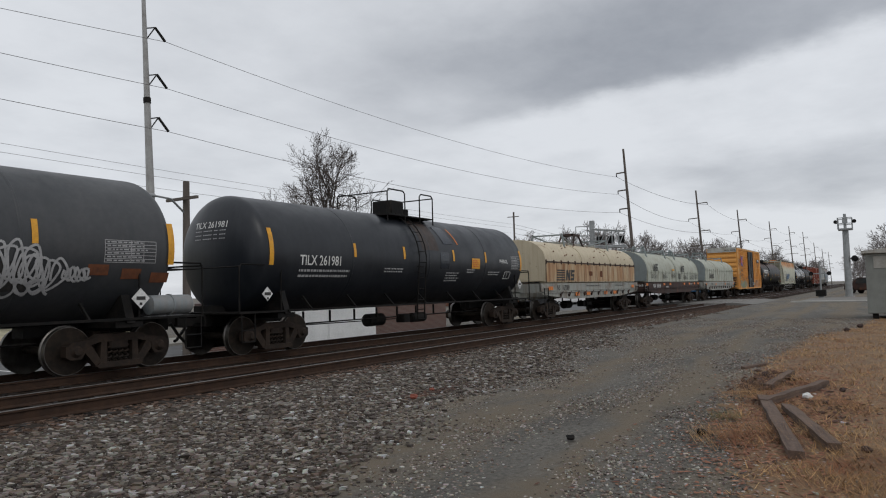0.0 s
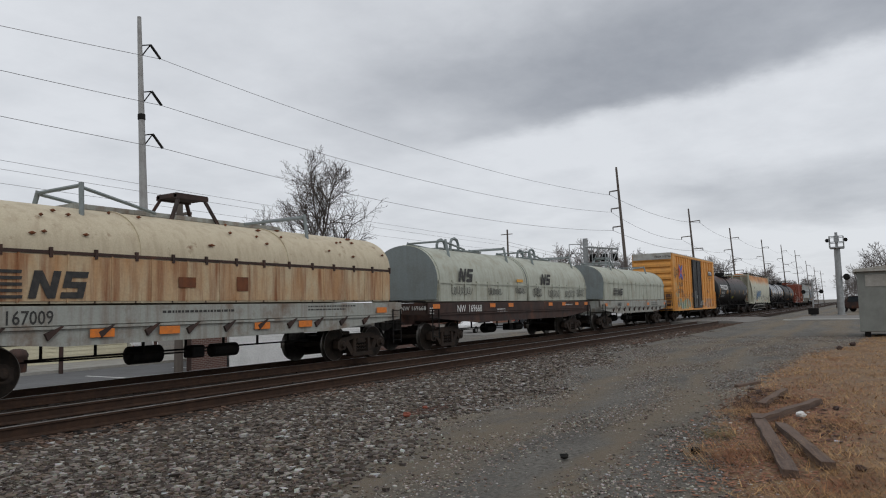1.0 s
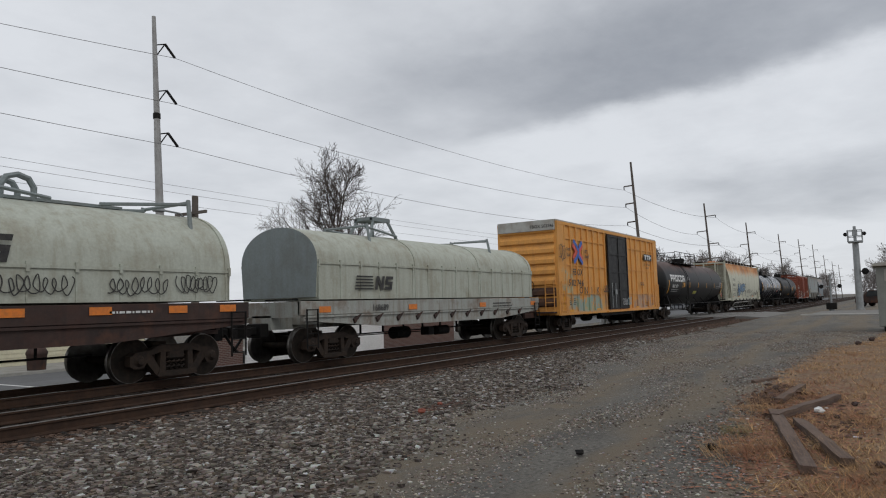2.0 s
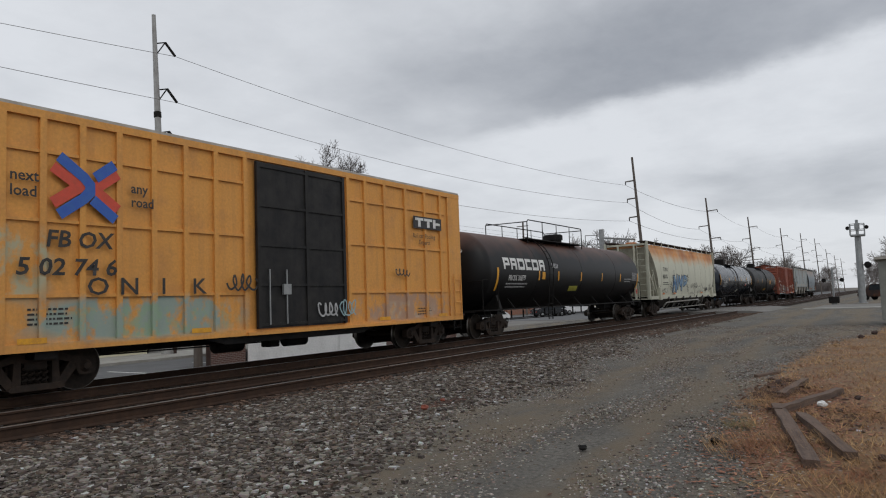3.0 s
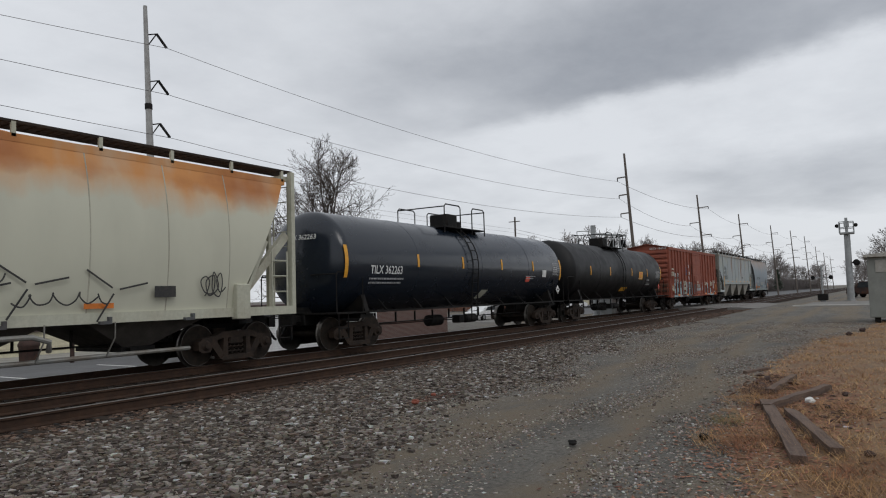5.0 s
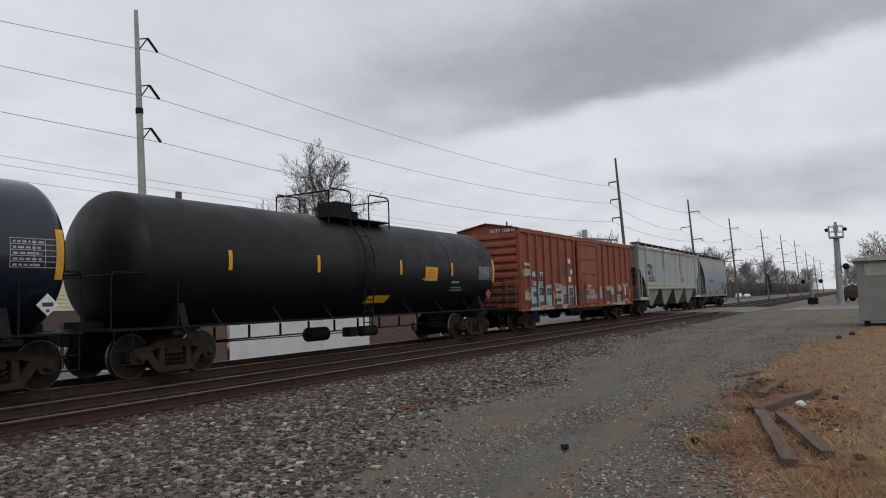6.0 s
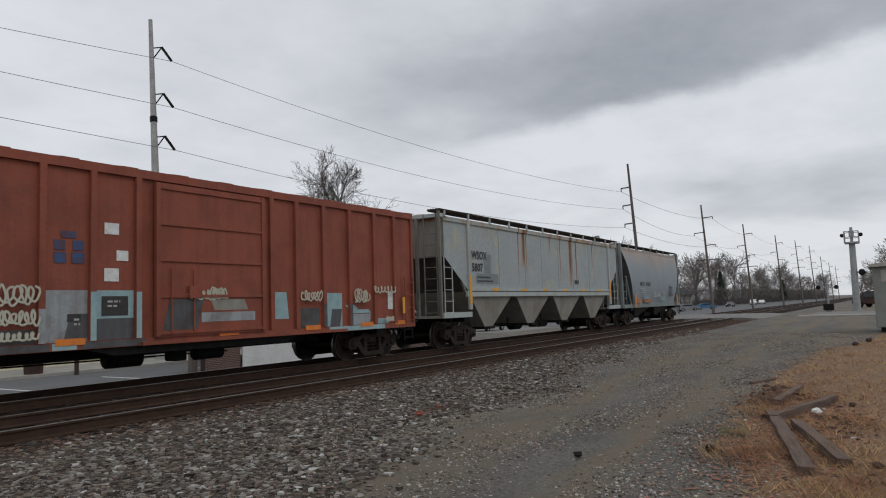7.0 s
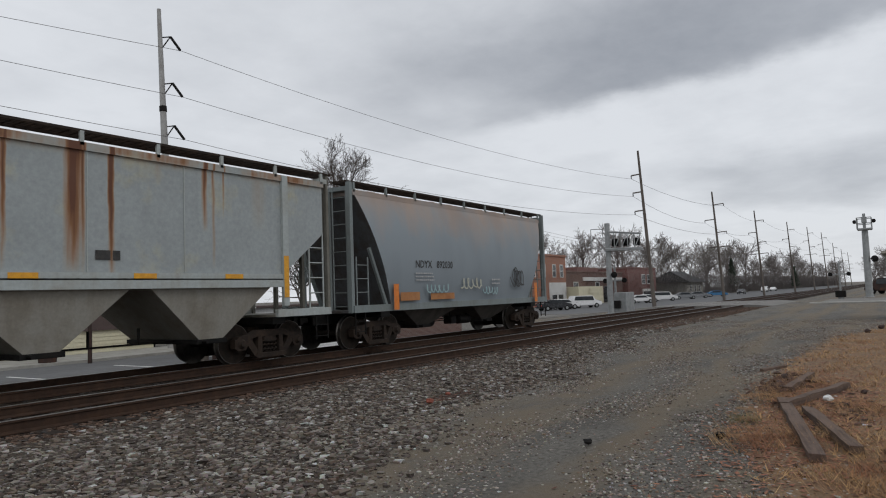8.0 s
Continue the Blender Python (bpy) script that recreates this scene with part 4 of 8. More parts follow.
def build_coil_pair():
    car = new_car("coil_car", "pale green double-hood coil car on a brown frame", 50.2, 16.95, 12.1, "coil car")
    coil_frame(car, 7.75, M["sill_brown"], M["sill_brown"], 1.60, False, False)
    for k, (a, b) in enumerate(((-7.15, 0.02), (0.1, 7.2))):
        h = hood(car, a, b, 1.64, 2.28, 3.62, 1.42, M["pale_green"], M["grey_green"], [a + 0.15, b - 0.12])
        m = (a + b) / 2
        lift_frame(h, [m - 2.0, m + 2.7] if k == 0 else [m - 1.9, m + 2.9], 3.55, M["grey_green"], 0.85, ([m - 0.5], "round"))
        bm = BM()
        box(bm, m - 1.6, m + 1.6, -0.35, 0.35, 3.60, 3.66)
        part("roof_walk", bm, M["grey_green"], h)
        bars_logo(car, a + 1.35, 2.33, -1.46, 0.92, M["black_paint"], False)
    for k, (x, z, w, hh) in enumerate(((-1.2, 1.9, 1.0, 0.3), (0.6, 1.75, 0.9, 0.5), (2.2, 1.75, 1.4, 0.4), (4.2, 1.75, 1.4, 0.4), (5.8, 1.8, 1.0, 0.4), (-6.4, 1.85, 1.6, 0.35), (-3.6, 1.85, 1.2, 0.3))):
        bm = BM()
        scribble(bm, x, z, w, hh, -1.452, k + 11, 0.012, None, 18)
        part("graffiti", bm, M["black_paint"], car, "thin black marker scrawl")
    head_lettering("NW 169668", 0.2, M["white_paint"], car, -0.3, 1.36, (-7.756,))
    lettering("NW  169668", 0.36, M["white_paint"], car, -5.9, -1.43, 1.26, wide=0.95)
    for x in (-7.5, -3.4, -1.8, 2.3, 3.9, 5.6, 6.9):
        decal("reflector", [(x, x + 0.45, 1.4, 1.55)], M["orange_mark"], car, y=-1.43, label="orange reflective patch")
    decal("small_print", small_print(-2.8, 1.3, 0.9, 2, 0.06, 8) + small_print(4.3, 1.42, 1.0, 1, 0.06, 9), M["white_paint"], car, y=-1.43)
    decal("small_print", small_print(-7.7, 1.4, 0.3, 3, 0.05, 8), M["white_paint"], car, y=-1.43)
    decal("caution_panel", [(-1.0, -0.4, 2.4, 2.52)], M["yellow"], car, y=-1.45, label="small yellow label")


def build_coil_grey():
    car = new_car("coil_car", "weathered grey-green coil car with one long cover", 66.7, 15.65, 10.9, "coil car")
    coil_frame(car, 7.05, M["sill_grey"], M["sill_grey"], 1.60, True)
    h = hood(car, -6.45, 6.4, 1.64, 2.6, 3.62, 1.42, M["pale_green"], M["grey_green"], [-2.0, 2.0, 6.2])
    lift_frame(h, [-3.6, 3.8], 3.55, M["grey_green"], 0.85, ([-2.3], "frame"))
    bars_logo(car, -5.0, 1.9, -1.47, 0.75, M["black_paint"])
    lettering("168689", 0.26, M["black_paint"], car, -4.2, -1.43, 1.3)
    for x in (-6.4, -2.4, 2.0, 6.2):
        decal("reflector", [(x, x + 0.45, 1.3, 1.46)], M["orange_mark"], car, y=-1.43, label="orange reflective patch")
    decal("small_print", small_print(3.0, 1.4, 1.8, 2, 0.06, 3), M["black_paint"], car, y=-1.43)


def boxcar_end(car, s, half, wide, z0, z1, mat, ribs):
    x = s * half
    for i in range(ribs):
        bm = BM()
        z = z0 + (z1 - z0) * (i + 0.5) / ribs
        d = (z1 - z0) / ribs
        prof = [(0, z - d * 0.46), (0.09, z - d * 0.30), (0.09, z + d * 0.05), (0, z + d * 0.38)]
        a = [bm.verts.new((x + s * p, -wide + 0.08, q)) for p, q in prof]
        b = [bm.verts.new((x + s * p, wide - 0.08, q)) for p, q in prof]
        for j in range(3):
            bm.faces.new((a[j], a[j + 1], b[j + 1], b[j]))
        bm.faces.new(a), bm.faces.new(b)
        part("end_rib", bm, mat if i > 1 else M["end_rust"], car)


def boxcar(name, label, u, length, trucks, half, z0, z1, mat, door, posts, roof_mat, peak, end_ribs, door_mat, post_depth=0.07):
    car = new_car(name, label, u, length, trucks, "boxcar")
    w = 1.43
    bm = BM()
    prism(bm, [(-w, z0), (w, z0), (w, z1), (0, z1 + peak), (-w, z1)] if peak else [(-w, z0), (w, z0), (w, z1), (-w, z1)], -half, half)
    body = part("body", bm, mat, car)
    bm = BM()
    n = int(half * 2 / 1.2)
    if peak:
        prism(bm, [(-w - 0.03, z1 - 0.02), (-w - 0.03, z1 + 0.02), (0, z1 + peak + 0.05), (w + 0.03, z1 + 0.02), (w + 0.03, z1 - 0.02), (0, z1 + peak + 0.01)], -half - 0.06, half + 0.06)
        for i in range(n + 1):
            x = -half + half * 2 * i / n
            prism(bm, [(-w - 0.03, z1 + 0.02), (0, z1 + peak + 0.05), (w + 0.03, z1 + 0.02), (w + 0.03, z1 + 0.035), (0, z1 + peak + 0.085), (-w - 0.03, z1 + 0.035)], x - 0.16, x + 0.16)
    else:
        box(bm, -half - 0.04, half + 0.04, -w - 0.02, w + 0.02, z1 - 0.02, z1 + 0.05)
    part("roof", bm, roof_mat, car)
    d0, d1 = door
    bm = BM()
    for s in (-1, 1):
        y0, y1 = sorted((s * (w + 0.002), s * (w + 0.07)))
        box(bm, -half, half, y0, y1, z1 - 0.16, z1 - 0.02)
        box(bm, -half, half, y0, y1, z0 - 0.02, z0 + 0.12)
        for x in (-half, half):
            a, b = sorted((x, x - math.copysign(0.1 if peak else 0.75, x)))
            e, g = sorted((s * (w + 0.002), s * (w + 0.062)))
            box(bm, a, b, e, g, z0 + 0.121, z1 - 0.161)
    part("side_frame_rail", bm, mat, body)
    for x in posts:
        for s in (-1, 1):
            bm = BM()
            y0, y1 = sorted((s * (w + 0.002), s * (w + post_depth)))
            box(bm, x - 0.06, x + 0.06, y0, y1, z0 + 0.121, z1 - 0.161)
            part("side_post", bm, mat, body)
    for s in (-1, 1):
        y = s * (w + 0.075)
        bm = BM()
        a, b = sorted((y, y + s * 0.04))
        box(bm, d0, d1, a, b, z0 + 0.12, z1 - 0.2)
        for k in range(5):
            z = z0 + 0.2 + (z1 - z0 - 0.5) * k / 4
            e, f = sorted((y + s * 0.04, y + s * 0.075))
            box(bm, d0 + 0.05, d1 - 0.05, e, f, z - 0.03, z + 0.03)
        for x in (d0 + 0.05, (d0 + d1) / 2 + 0.1, d1 - 0.05) if not peak else (d0 + 0.05, d1 - 0.05):
            e, f = sorted((y + s * 0.041, y + s * 0.08))
            box(bm, x - 0.05, x + 0.05, e, f, z0 + 0.13, z1 - 0.21)
        dr = part("door", bm, door_mat, car)
        if s < 0:
            bm = BM()
            for x in (d0 + 0.35, d0 + 0.9):
                rod(bm, [(x, y - 0.09, z0 + 0.2), (x, y - 0.09, z0 + 1.5)], 0.02, 5)
            box(bm, d0 + 0.75, d0 + 1.0, y - 0.14, y - 0.08, z0 + 0.9, z0 + 1.15)
            part("door_lock", bm, M["galvanised"] if not peak else door_mat, dr)
        bm = BM()
        e, f = sorted((s * w, s * (w + 0.16)))
        box(bm, d0 - 0.3, min(d1 + (d1 - d0), half - 1), e, f, z0 - 0.02, z0 + 0.05)
        part("door_track", bm, mat, car)
    for s in (-1, 1):
        boxcar_end(car, s, half, w, z0 + 0.35, z1 - 0.12, mat, end_ribs)
        ladder(car, s * (half - 0.35), -w - 0.12, z0 + 0.1, z0 + 1.5, mat, 0.42)
        ladder(car, s * (half + 0.13), -w + 0.35, z0 + 0.1, z0 + 1.6, mat, 0.42, "y")
        ladder(car, s * (half - 0.35), -w - 0.05, 0.45, z0 + 0.05, M["black_steel"], 0.42, name="step", step=0.24)
        bm = BM()
        a, b = sorted((s * half, s * (length / 2 - 0.5)))
        box(bm, a, b, -0.35, 0.35, 0.72, 1.1)
        box(bm, min(s * half, s * (half + 0.35)), max(s * half, s * (half + 0.35)), -1.35, 1.35, z0 + 0.1, z0 + 0.16)
        part("end_sill", bm, M["black_steel"] if peak else M["sill_brown"], car)
    hand_wheel(car, -half - 0.22, 0.3, z0 + 1.45, mat, -1)
    bm = BM()
    box(bm, -half, half, -0.3, 0.3, 0.62, z0)
    for x in (-trucks / 2, trucks / 2):
        box(bm, x - 0.2, x + 0.2, -1.4, 1.4, z0 - 0.16, z0 - 0.02)
    slab_xz(bm, [(d0 - 1.5, z0), (d1 + 1.5, z0), (d1 + 0.8, z0 - 0.18), (d0 - 0.8, z0 - 0.18)], -1.42, -1.36)
    part("underframe", bm, M["black_steel"], car)
    brake_rigging(car, trucks / 2 - 1.3)
    return car


def sprayed(name, base, bands):
    """Paint under faded spray paint: bands of (x0, x1, z0, z1, colour, cover)."""
    m = material(name, *base[0], **base[1])
    nt = m.node_tree
    bsdf = nt.nodes["Principled BSDF"]
    col = bsdf.inputs["Base Color"].links[0].from_socket
    co = nt.nodes.new("ShaderNodeTexCoord").outputs["Object"]
    sep = nt.nodes.new("ShaderNodeSeparateXYZ")
    nt.links.new(co, sep.inputs[0])

    def op(kind, a, b=None, clamp=False):
        n = nt.nodes.new("ShaderNodeMath")
        n.operation, n.use_clamp = kind, clamp
        for i, v in enumerate((a, b)):
            if isinstance(v, (int, float)):
                n.inputs[i].default_value = v
            elif v is not None:
                nt.links.new(v, n.inputs[i])
        return n.outputs[0]
    for k, (x0, x1, z0, z1, colour, cover) in enumerate(bands):
        mp, n = nt.nodes.new("ShaderNodeMapping"), nt.nodes.new("ShaderNodeTexNoise")
        mp.inputs["Location"].default_value, mp.inputs["Scale"].default_value = (k * 3.7, 0, k * 1.3), (1.0, 1.0, 0.8)
        n.inputs["Scale"].default_value, n.inputs["Detail"].default_value, n.inputs["Roughness"].default_value = 2.4, 8, 0.62
        nt.links.new(co, mp.inputs[0])
        nt.links.new(mp.outputs[0], n.inputs["Vector"])
        inside = op("MULTIPLY", op("SUBTRACT", 1.0, op("DIVIDE", op("ABSOLUTE", op("SUBTRACT", sep.outputs[0], (x0 + x1) / 2)), (x1 - x0) / 2), True),
                    op("SUBTRACT", 1.0, op("DIVIDE", op("ABSOLUTE", op("SUBTRACT", sep.outputs[2], (z0 + z1) / 2)), (z1 - z0) / 2), True))
        mask = op("MULTIPLY", op("MULTIPLY", op("SUBTRACT", n.outputs[0], 0.60 - cover * 0.2), 9.0, True), op("MULTIPLY", inside, 5.0, True))
        mix = nt.nodes.new("ShaderNodeMix")
        mix.data_type = "RGBA"
        nt.links.new(op("MULTIPLY", mask, 0.8), mix.inputs["Factor"])
        nt.links.new(col, mix.inputs["A"])
        mix.inputs["B"].default_value = (*colour, 1)
        col = mix.outputs["Result"]
    nt.links.new(col, bsdf.inputs["Base Color"])
    return m


def ribbon(bm, pts, width, y):
    """A painted stripe that follows a line on a side facing -y."""
    pts = [Vector(p) for p in pts]
    rows = []
    for i, p in enumerate(pts):
        d = (pts[min(i + 1, len(pts) - 1)] - pts[max(i - 1, 0)]).normalized()
        n = Vector((-d.y, d.x)) * width / 2
        if 0 < i < len(pts) - 1:
            n /= max(0.5, d.dot((pts[i] - pts[i - 1]).normalized()))
        rows.append([bm.verts.new((q.x, y, q.y)) for q in (p - n, p + n)])
    for a, b in zip(rows, rows[1:]):
        bm.faces.new((a[0], a[1], b[1], b[0]))


def build_boxcar_orange():
    H, z0, z1 = 7.8, 0.81, 5.05
    posts = [-6.95, -6.27, -5.55, -4.82, -4.06, -3.3, -2.52, -1.68, 1.95, 2.7, 3.6, 4.65, 5.7, 6.6]
    car = boxcar("boxcar", "orange-yellow high-cube boxcar with black plug door and graffiti", 83.56, 19.0, 12.3, H, z0, z1, sprayed("orange_box_sprayed", ORANGE, ((-6.9, -1.5, 0.85, 1.8, (0.20, 0.36, 0.36), 1.0), (-6.6, -1.6, 0.9, 1.6, (0.27, 0.38, 0.25), 0.6), (-7.6, -6.0, 1.6, 3.0, (0.38, 0.42, 0.30), 0.5), (1.8, 7.4, 0.85, 1.75, (0.36, 0.25, 0.20), 0.9), (2.4, 6.8, 0.9, 1.5, (0.46, 0.36, 0.26), 0.5))), (-1.42, 1.70), posts, M["roof_pale"], 0, 8, M["door_black"])
    y = -1.52
    for z in (1.75, 3.08, 4.3):
        for a, b in ((-6.9, -1.6), (1.9, 6.9)):
            bm = BM()
            box(bm, a, b, -1.475, -1.433, z - 0.03, z + 0.03)
            part("side_girt", bm, M["orange_box"], car)
    bm = BM()
    box(bm, -7.95, -7.80, -1.4, 1.4, 4.62, 5.08)
    part("end_cap", bm, M["roof_pale"], car, "white-painted strip across the top of the end")
    head_lettering("FBOX 502746", 0.2, M["black_paint"], car, -0.25, 4.74, (-H - 0.16,))
    lettering("next\nload", 0.27, M["black_paint"], car, -6.85, y, 3.74, bold=0.018)
    lettering("any\nroad", 0.27, M["black_paint"], car, -4.6, y, 3.74, bold=0.018)
    lettering("FB OX", 0.42, M["black_paint"], car, -6.25, y, 2.62, bold=0.02, wide=1.05, lean=0.15)
    lettering("5 02 74 6", 0.42, M["black_paint"], car, -6.75, y, 2.12, bold=0.02, wide=1.15, lean=0.15)
    ex, ez = -5.5, 3.72
    for pts, mt in ((((-0.68, 0.40), (-0.14, 0.02), (-0.68, -0.40)), "red_paint"), (((0.68, 0.42), (0.16, 0.0), (0.68, -0.42)), "red_paint"),
                    (((-0.56, 0.64), (-0.06, 0.24), (0.07, 0.08), (0.07, -0.08), (-0.06, -0.24), (-0.56, -0.64)), "logo_blue"), (((0.6, 0.62), (0.18, 0.26)), "logo_blue"), (((0.62, -0.66), (0.12, -0.24)), "logo_blue")):
        pts = [(ex + p * 0.92, ez + q * 0.82) for p, q in pts]
        bm = BM()
        ribbon(bm, pts, 0.2, y - (0.012 if mt == "logo_blue" else 0.004))
        part("emblem", bm, M[mt], car, "crossed red and blue road emblem")
    decal("emblem_panel", [(5.0, 6.6, 3.72, 4.1)], M["black_paint"], car, y=-1.516, label="black panel with white bars")
    decal("emblem_bars", [(5.1, 5.55, 3.97, 4.05), (5.25, 5.4, 3.77, 3.97), (5.6, 6.05, 3.97, 4.05), (5.75, 5.9, 3.77, 3.97), (6.1, 6.25, 3.77, 4.05), (6.25, 6.5, 3.87, 3.95)], M["white_paint"], car, y=-1.522)
    lettering("Rail car Pooling\n      Experts", 0.2, M["black_paint"], car, 4.95, y, 3.42, bold=0.004)
    for k, (x, z, w, hh, r, mt) in enumerate(((-2.3, 1.75, 0.9, 0.45, 0.025, "black_paint"), (-7.65, 3.2, 0.5, 0.85, 0.016, "black_paint"), (3.9, 2.2, 0.8, 0.25, 0.02, "black_paint"), (0.5, 1.1, 0.9, 0.4, 0.025, "grey_letter"), (1.4, 1.1, 0.7, 0.5, 0.02, "pale_blue"))):
        bm = BM()
        scribble(bm, x, z, w, hh, -1.56 if x < -1.4 or x > 1.8 else -1.60, k + 31, r, None, 9)
        part("graffiti", bm, M[mt], car, "spray-painted scrawl")
    for w, x in (("O", -5.5), ("N", -4.85), ("I", -3.95), ("K", -3.2)):
        lettering(w, 0.46, M["black_paint"], car, x, -1.53, 1.76, bold=0.012, wide=1.2, name="graffiti", label="black spray-painted letter")
    decal("reflector", [(-7.35, -7.2, 1.0, 1.9)], M["yellow"], car, y=-1.51)
    decal("small_print", small_print(-6.5, 1.5, 0.8, 4, 0.05, 5) + small_print(5.2, 1.2, 0.8, 3, 0.05, 6) + small_print(-1.3, 3.0, 0.4, 4, 0.06, 7), M["black_paint"], car, y=-1.44)
    for x in (-6.7, -3.2, 3.2, 6.3):
        decal("reflector", [(x, x + 0.5, 0.93, 1.03)], M["yellow"], car, y=-1.51, label="yellow reflective strip")


def build_boxcar_red():
    H, z0, z1 = 7.86, 0.87, 4.33
    posts = [-6.96, -6.13, -5.3, -4.43, -3.54, -2.6, -1.66, 1.9, 2.75, 3.75, 4.8, 5.9, 6.87]
    car = boxcar("boxcar", "rusty red ribbed boxcar with peeling grey graffiti along its base", 176.30, 17.4, 12.5, H, z0, z1, M["red_box"], (-1.32, 1.61), posts, M["red_box"], 0.22, 9, M["red_box"], 0.09)
    y = -1.545
    head_lettering("BKTY 154010", 0.2, M["white_paint"], car, -0.2, 4.2, (-H - 0.10,))
    lettering("BK    TY", 0.33, M["white_paint"], car, -6.82, y, 2.3)
    lettering("154   010", 0.33, M["white_paint"], car, -6.88, y, 1.89, wide=0.92)
    decal("stencil_panel", [(-6.88, -6.22, 2.26, 2.6)], M["black_paint"], car, y=-1.436, label="black panel behind white lettering")
    decal("stencil_panel", [(-6.02, -5.4, 2.26, 2.6)], M["black_paint"], car, y=-1.436, label="black panel behind white lettering")
    decal("stencil_panel", [(-6.9, -6.2, 1.87, 2.19)], M["black_paint"], car, y=-1.436, label="black panel behind white lettering")
    decal("stencil_panel", [(-6.05, -5.37, 1.87, 2.19)], M["black_paint"], car, y=-1.436, label="black panel behind white lettering")
    # block letters in pale blue and grey, broken by the posts
    pale, grey, dark = M["pale_blue"], M["grey_paint"], M["slate_grey"]
    blocks = [(-6.88, -6.2, 1.0, 1.86, pale, 0), (-6.06, -5.37, 1.0, 1.9, pale, 0), (-5.23, -4.5, 1.0, 1.96, pale, 0), (-4.36, -3.61, 1.0, 1.25, dark, 0),
              (-3.46, -2.67, 1.0, 1.93, grey, 0), (-2.53, -1.73, 1.0, 1.93, pale, 0), (1.98, 2.5, 1.25, 1.9, pale, -0.12), (2.83, 3.55, 1.0, 1.5, dark, 0.15), (3.83, 4.5, 1.0, 1.88, pale, 0), (4.88, 5.7, 1.0, 1.3, grey, 0.1), (5.98, 6.6, 1.0, 1.15, pale, 0)]
    for x0, x1, a, c, mt, sl in blocks:
        decal("graffiti", [(x0, x1, a, c)], mt, car, y=-1.436, slant=sl, label="peeling pale blue and grey spray paint")
    for x0, x1, a, c, mt, sl in ((-6.55, -6.2, 1.45, 1.66, dark, 0), (-6.88, -6.2, 1.0, 1.16, dark, 0), (-6.06, -5.37, 1.02, 1.22, dark, 0), (-5.23, -4.9, 1.02, 1.2, dark, -0.3), (-3.12, -2.7, 1.0, 1.5, dark, 0.25), (-2.53, -1.73, 1.0, 1.4, dark, 0), (4.0, 4.4, 1.0, 1.45, dark, 0.2), (4.9, 5.3, 1.32, 1.55, pale, -1.2), (5.3, 5.75, 1.32, 1.42, pale, -1.2)):
        decal("graffiti", [(x0, x1, a, c)], mt, car, y=-1.440, slant=sl, label="slate grey shadow of a spray-painted letter")
    for x0, x1, a, c in ((-6.04, -5.4, 1.5, 1.82), (-5.1, -4.55, 1.52, 1.8), (-2.4, -1.85, 1.45, 1.82), (-3.05, -2.8, 1.36, 1.5)):
        decal("stencil_panel", [(x0, x1, a, c)], M["black_paint"], car, y=-1.444, label="black stencil panel left clear of paint")
        decal("small_print", small_print(x0 + 0.12, c - 0.12, (x1 - x0) * 0.5, 2, 0.05, 4), M["grey_letter"], car, y=-1.448)
    for x, c, mt in ((-6.13, 1.9, pale), (-5.3, 1.9, grey), (-4.43, 1.7, grey), (-3.54, 1.6, grey), (-2.6, 1.9, pale), (-1.66, 1.9, pale), (3.75, 1.6, dark), (4.8, 1.6, dark)):
        decal("graffiti", [(x - 0.058, x + 0.058, 1.0, c)], mt, car, y=-1.524, label="spray paint over a side post")
    for x0, x1, mt in ((-7.0, -5.9, pale), (-5.85, -4.5, grey), (-4.4, -3.4, dark), (-3.35, -2.9, pale), (-2.8, -1.5, dark), (3.9, 6.3, pale)):
        decal("graffiti", [(x0, x1, 0.86, 0.985)], mt, car, y=-1.506, label="spray paint along the sill")
    for x0, x1, a, c, mt, sl in ((-1.15, -0.3, 1.12, 1.75, dark, 0.25), (0.15, 1.1, 1.5, 1.74, M["hopper_lower"], -0.5), (-0.2, 1.3, 1.26, 1.46, M["grey_paint"], 0)):
        decal("graffiti", [(x0, x1, a, c)], mt, car, y=-1.55, slant=sl, label="peeling grey spray paint on the door")
    for k, (x, z, w, hh) in enumerate(((-7.75, 1.3, 0.7, 0.35), (-7.75, 2.3, 0.7, 0.35), (-4.35, 1.65, 0.75, 0.4), (-4.35, 1.3, 0.75, 0.3), (-4.3, 1.05, 0.7, 0.18), (-0.55, 1.72, 0.9, 0.25), (0.0, 1.72, 0.5, 0.3), (2.8, 1.65, 0.8, 0.3), (4.9, 1.6, 0.6, 0.4), (5.7, 1.85, 1.1, 0.25), (-7.6, 2.75, 0.5, 0.15), (6.3, 1.05, 0.4, 0.15))):
        bm = BM()
        scribble(bm, x, z, w, hh, -1.56, k + 51, 0.02, None, 14)
        part("graffiti", bm, M["hopper_cream"], car, "cream spray-painted tag")
    for x0, x1, a, c in ((-3.3, -3.08, 2.42, 2.62), (-2.98, -2.74, 2.42, 2.62), (-3.3, -3.1, 2.66, 2.84), (-2.96, -2.76, 2.66, 2.84), (-3.18, -2.9, 2.88, 3.0)):
        decal("emblem", [(x0, x1, a, c)], M["faded_blue"], car, y=-1.444, label="faded dark blue emblem")
    decal("label_plate", [(-2.35, -2.05, 3.0, 3.22), (-2.1, -1.85, 2.5, 2.7), (-2.35, -2.05, 2.1, 2.35)], M["white_paint"], car, y=-1.444, label="white route card")
    decal("label_plate", [(6.55, 6.8, 1.4, 1.9)], M["white_paint"], car, y=-1.444)
    for x in (-5.9, -3.3, 0.3, 3.0, 5.2, 6.8):
        decal("reflector", [(x, x + 0.55, 0.94, 1.06)], M["orange_mark"], car, y=-1.518, label="orange reflective strip")
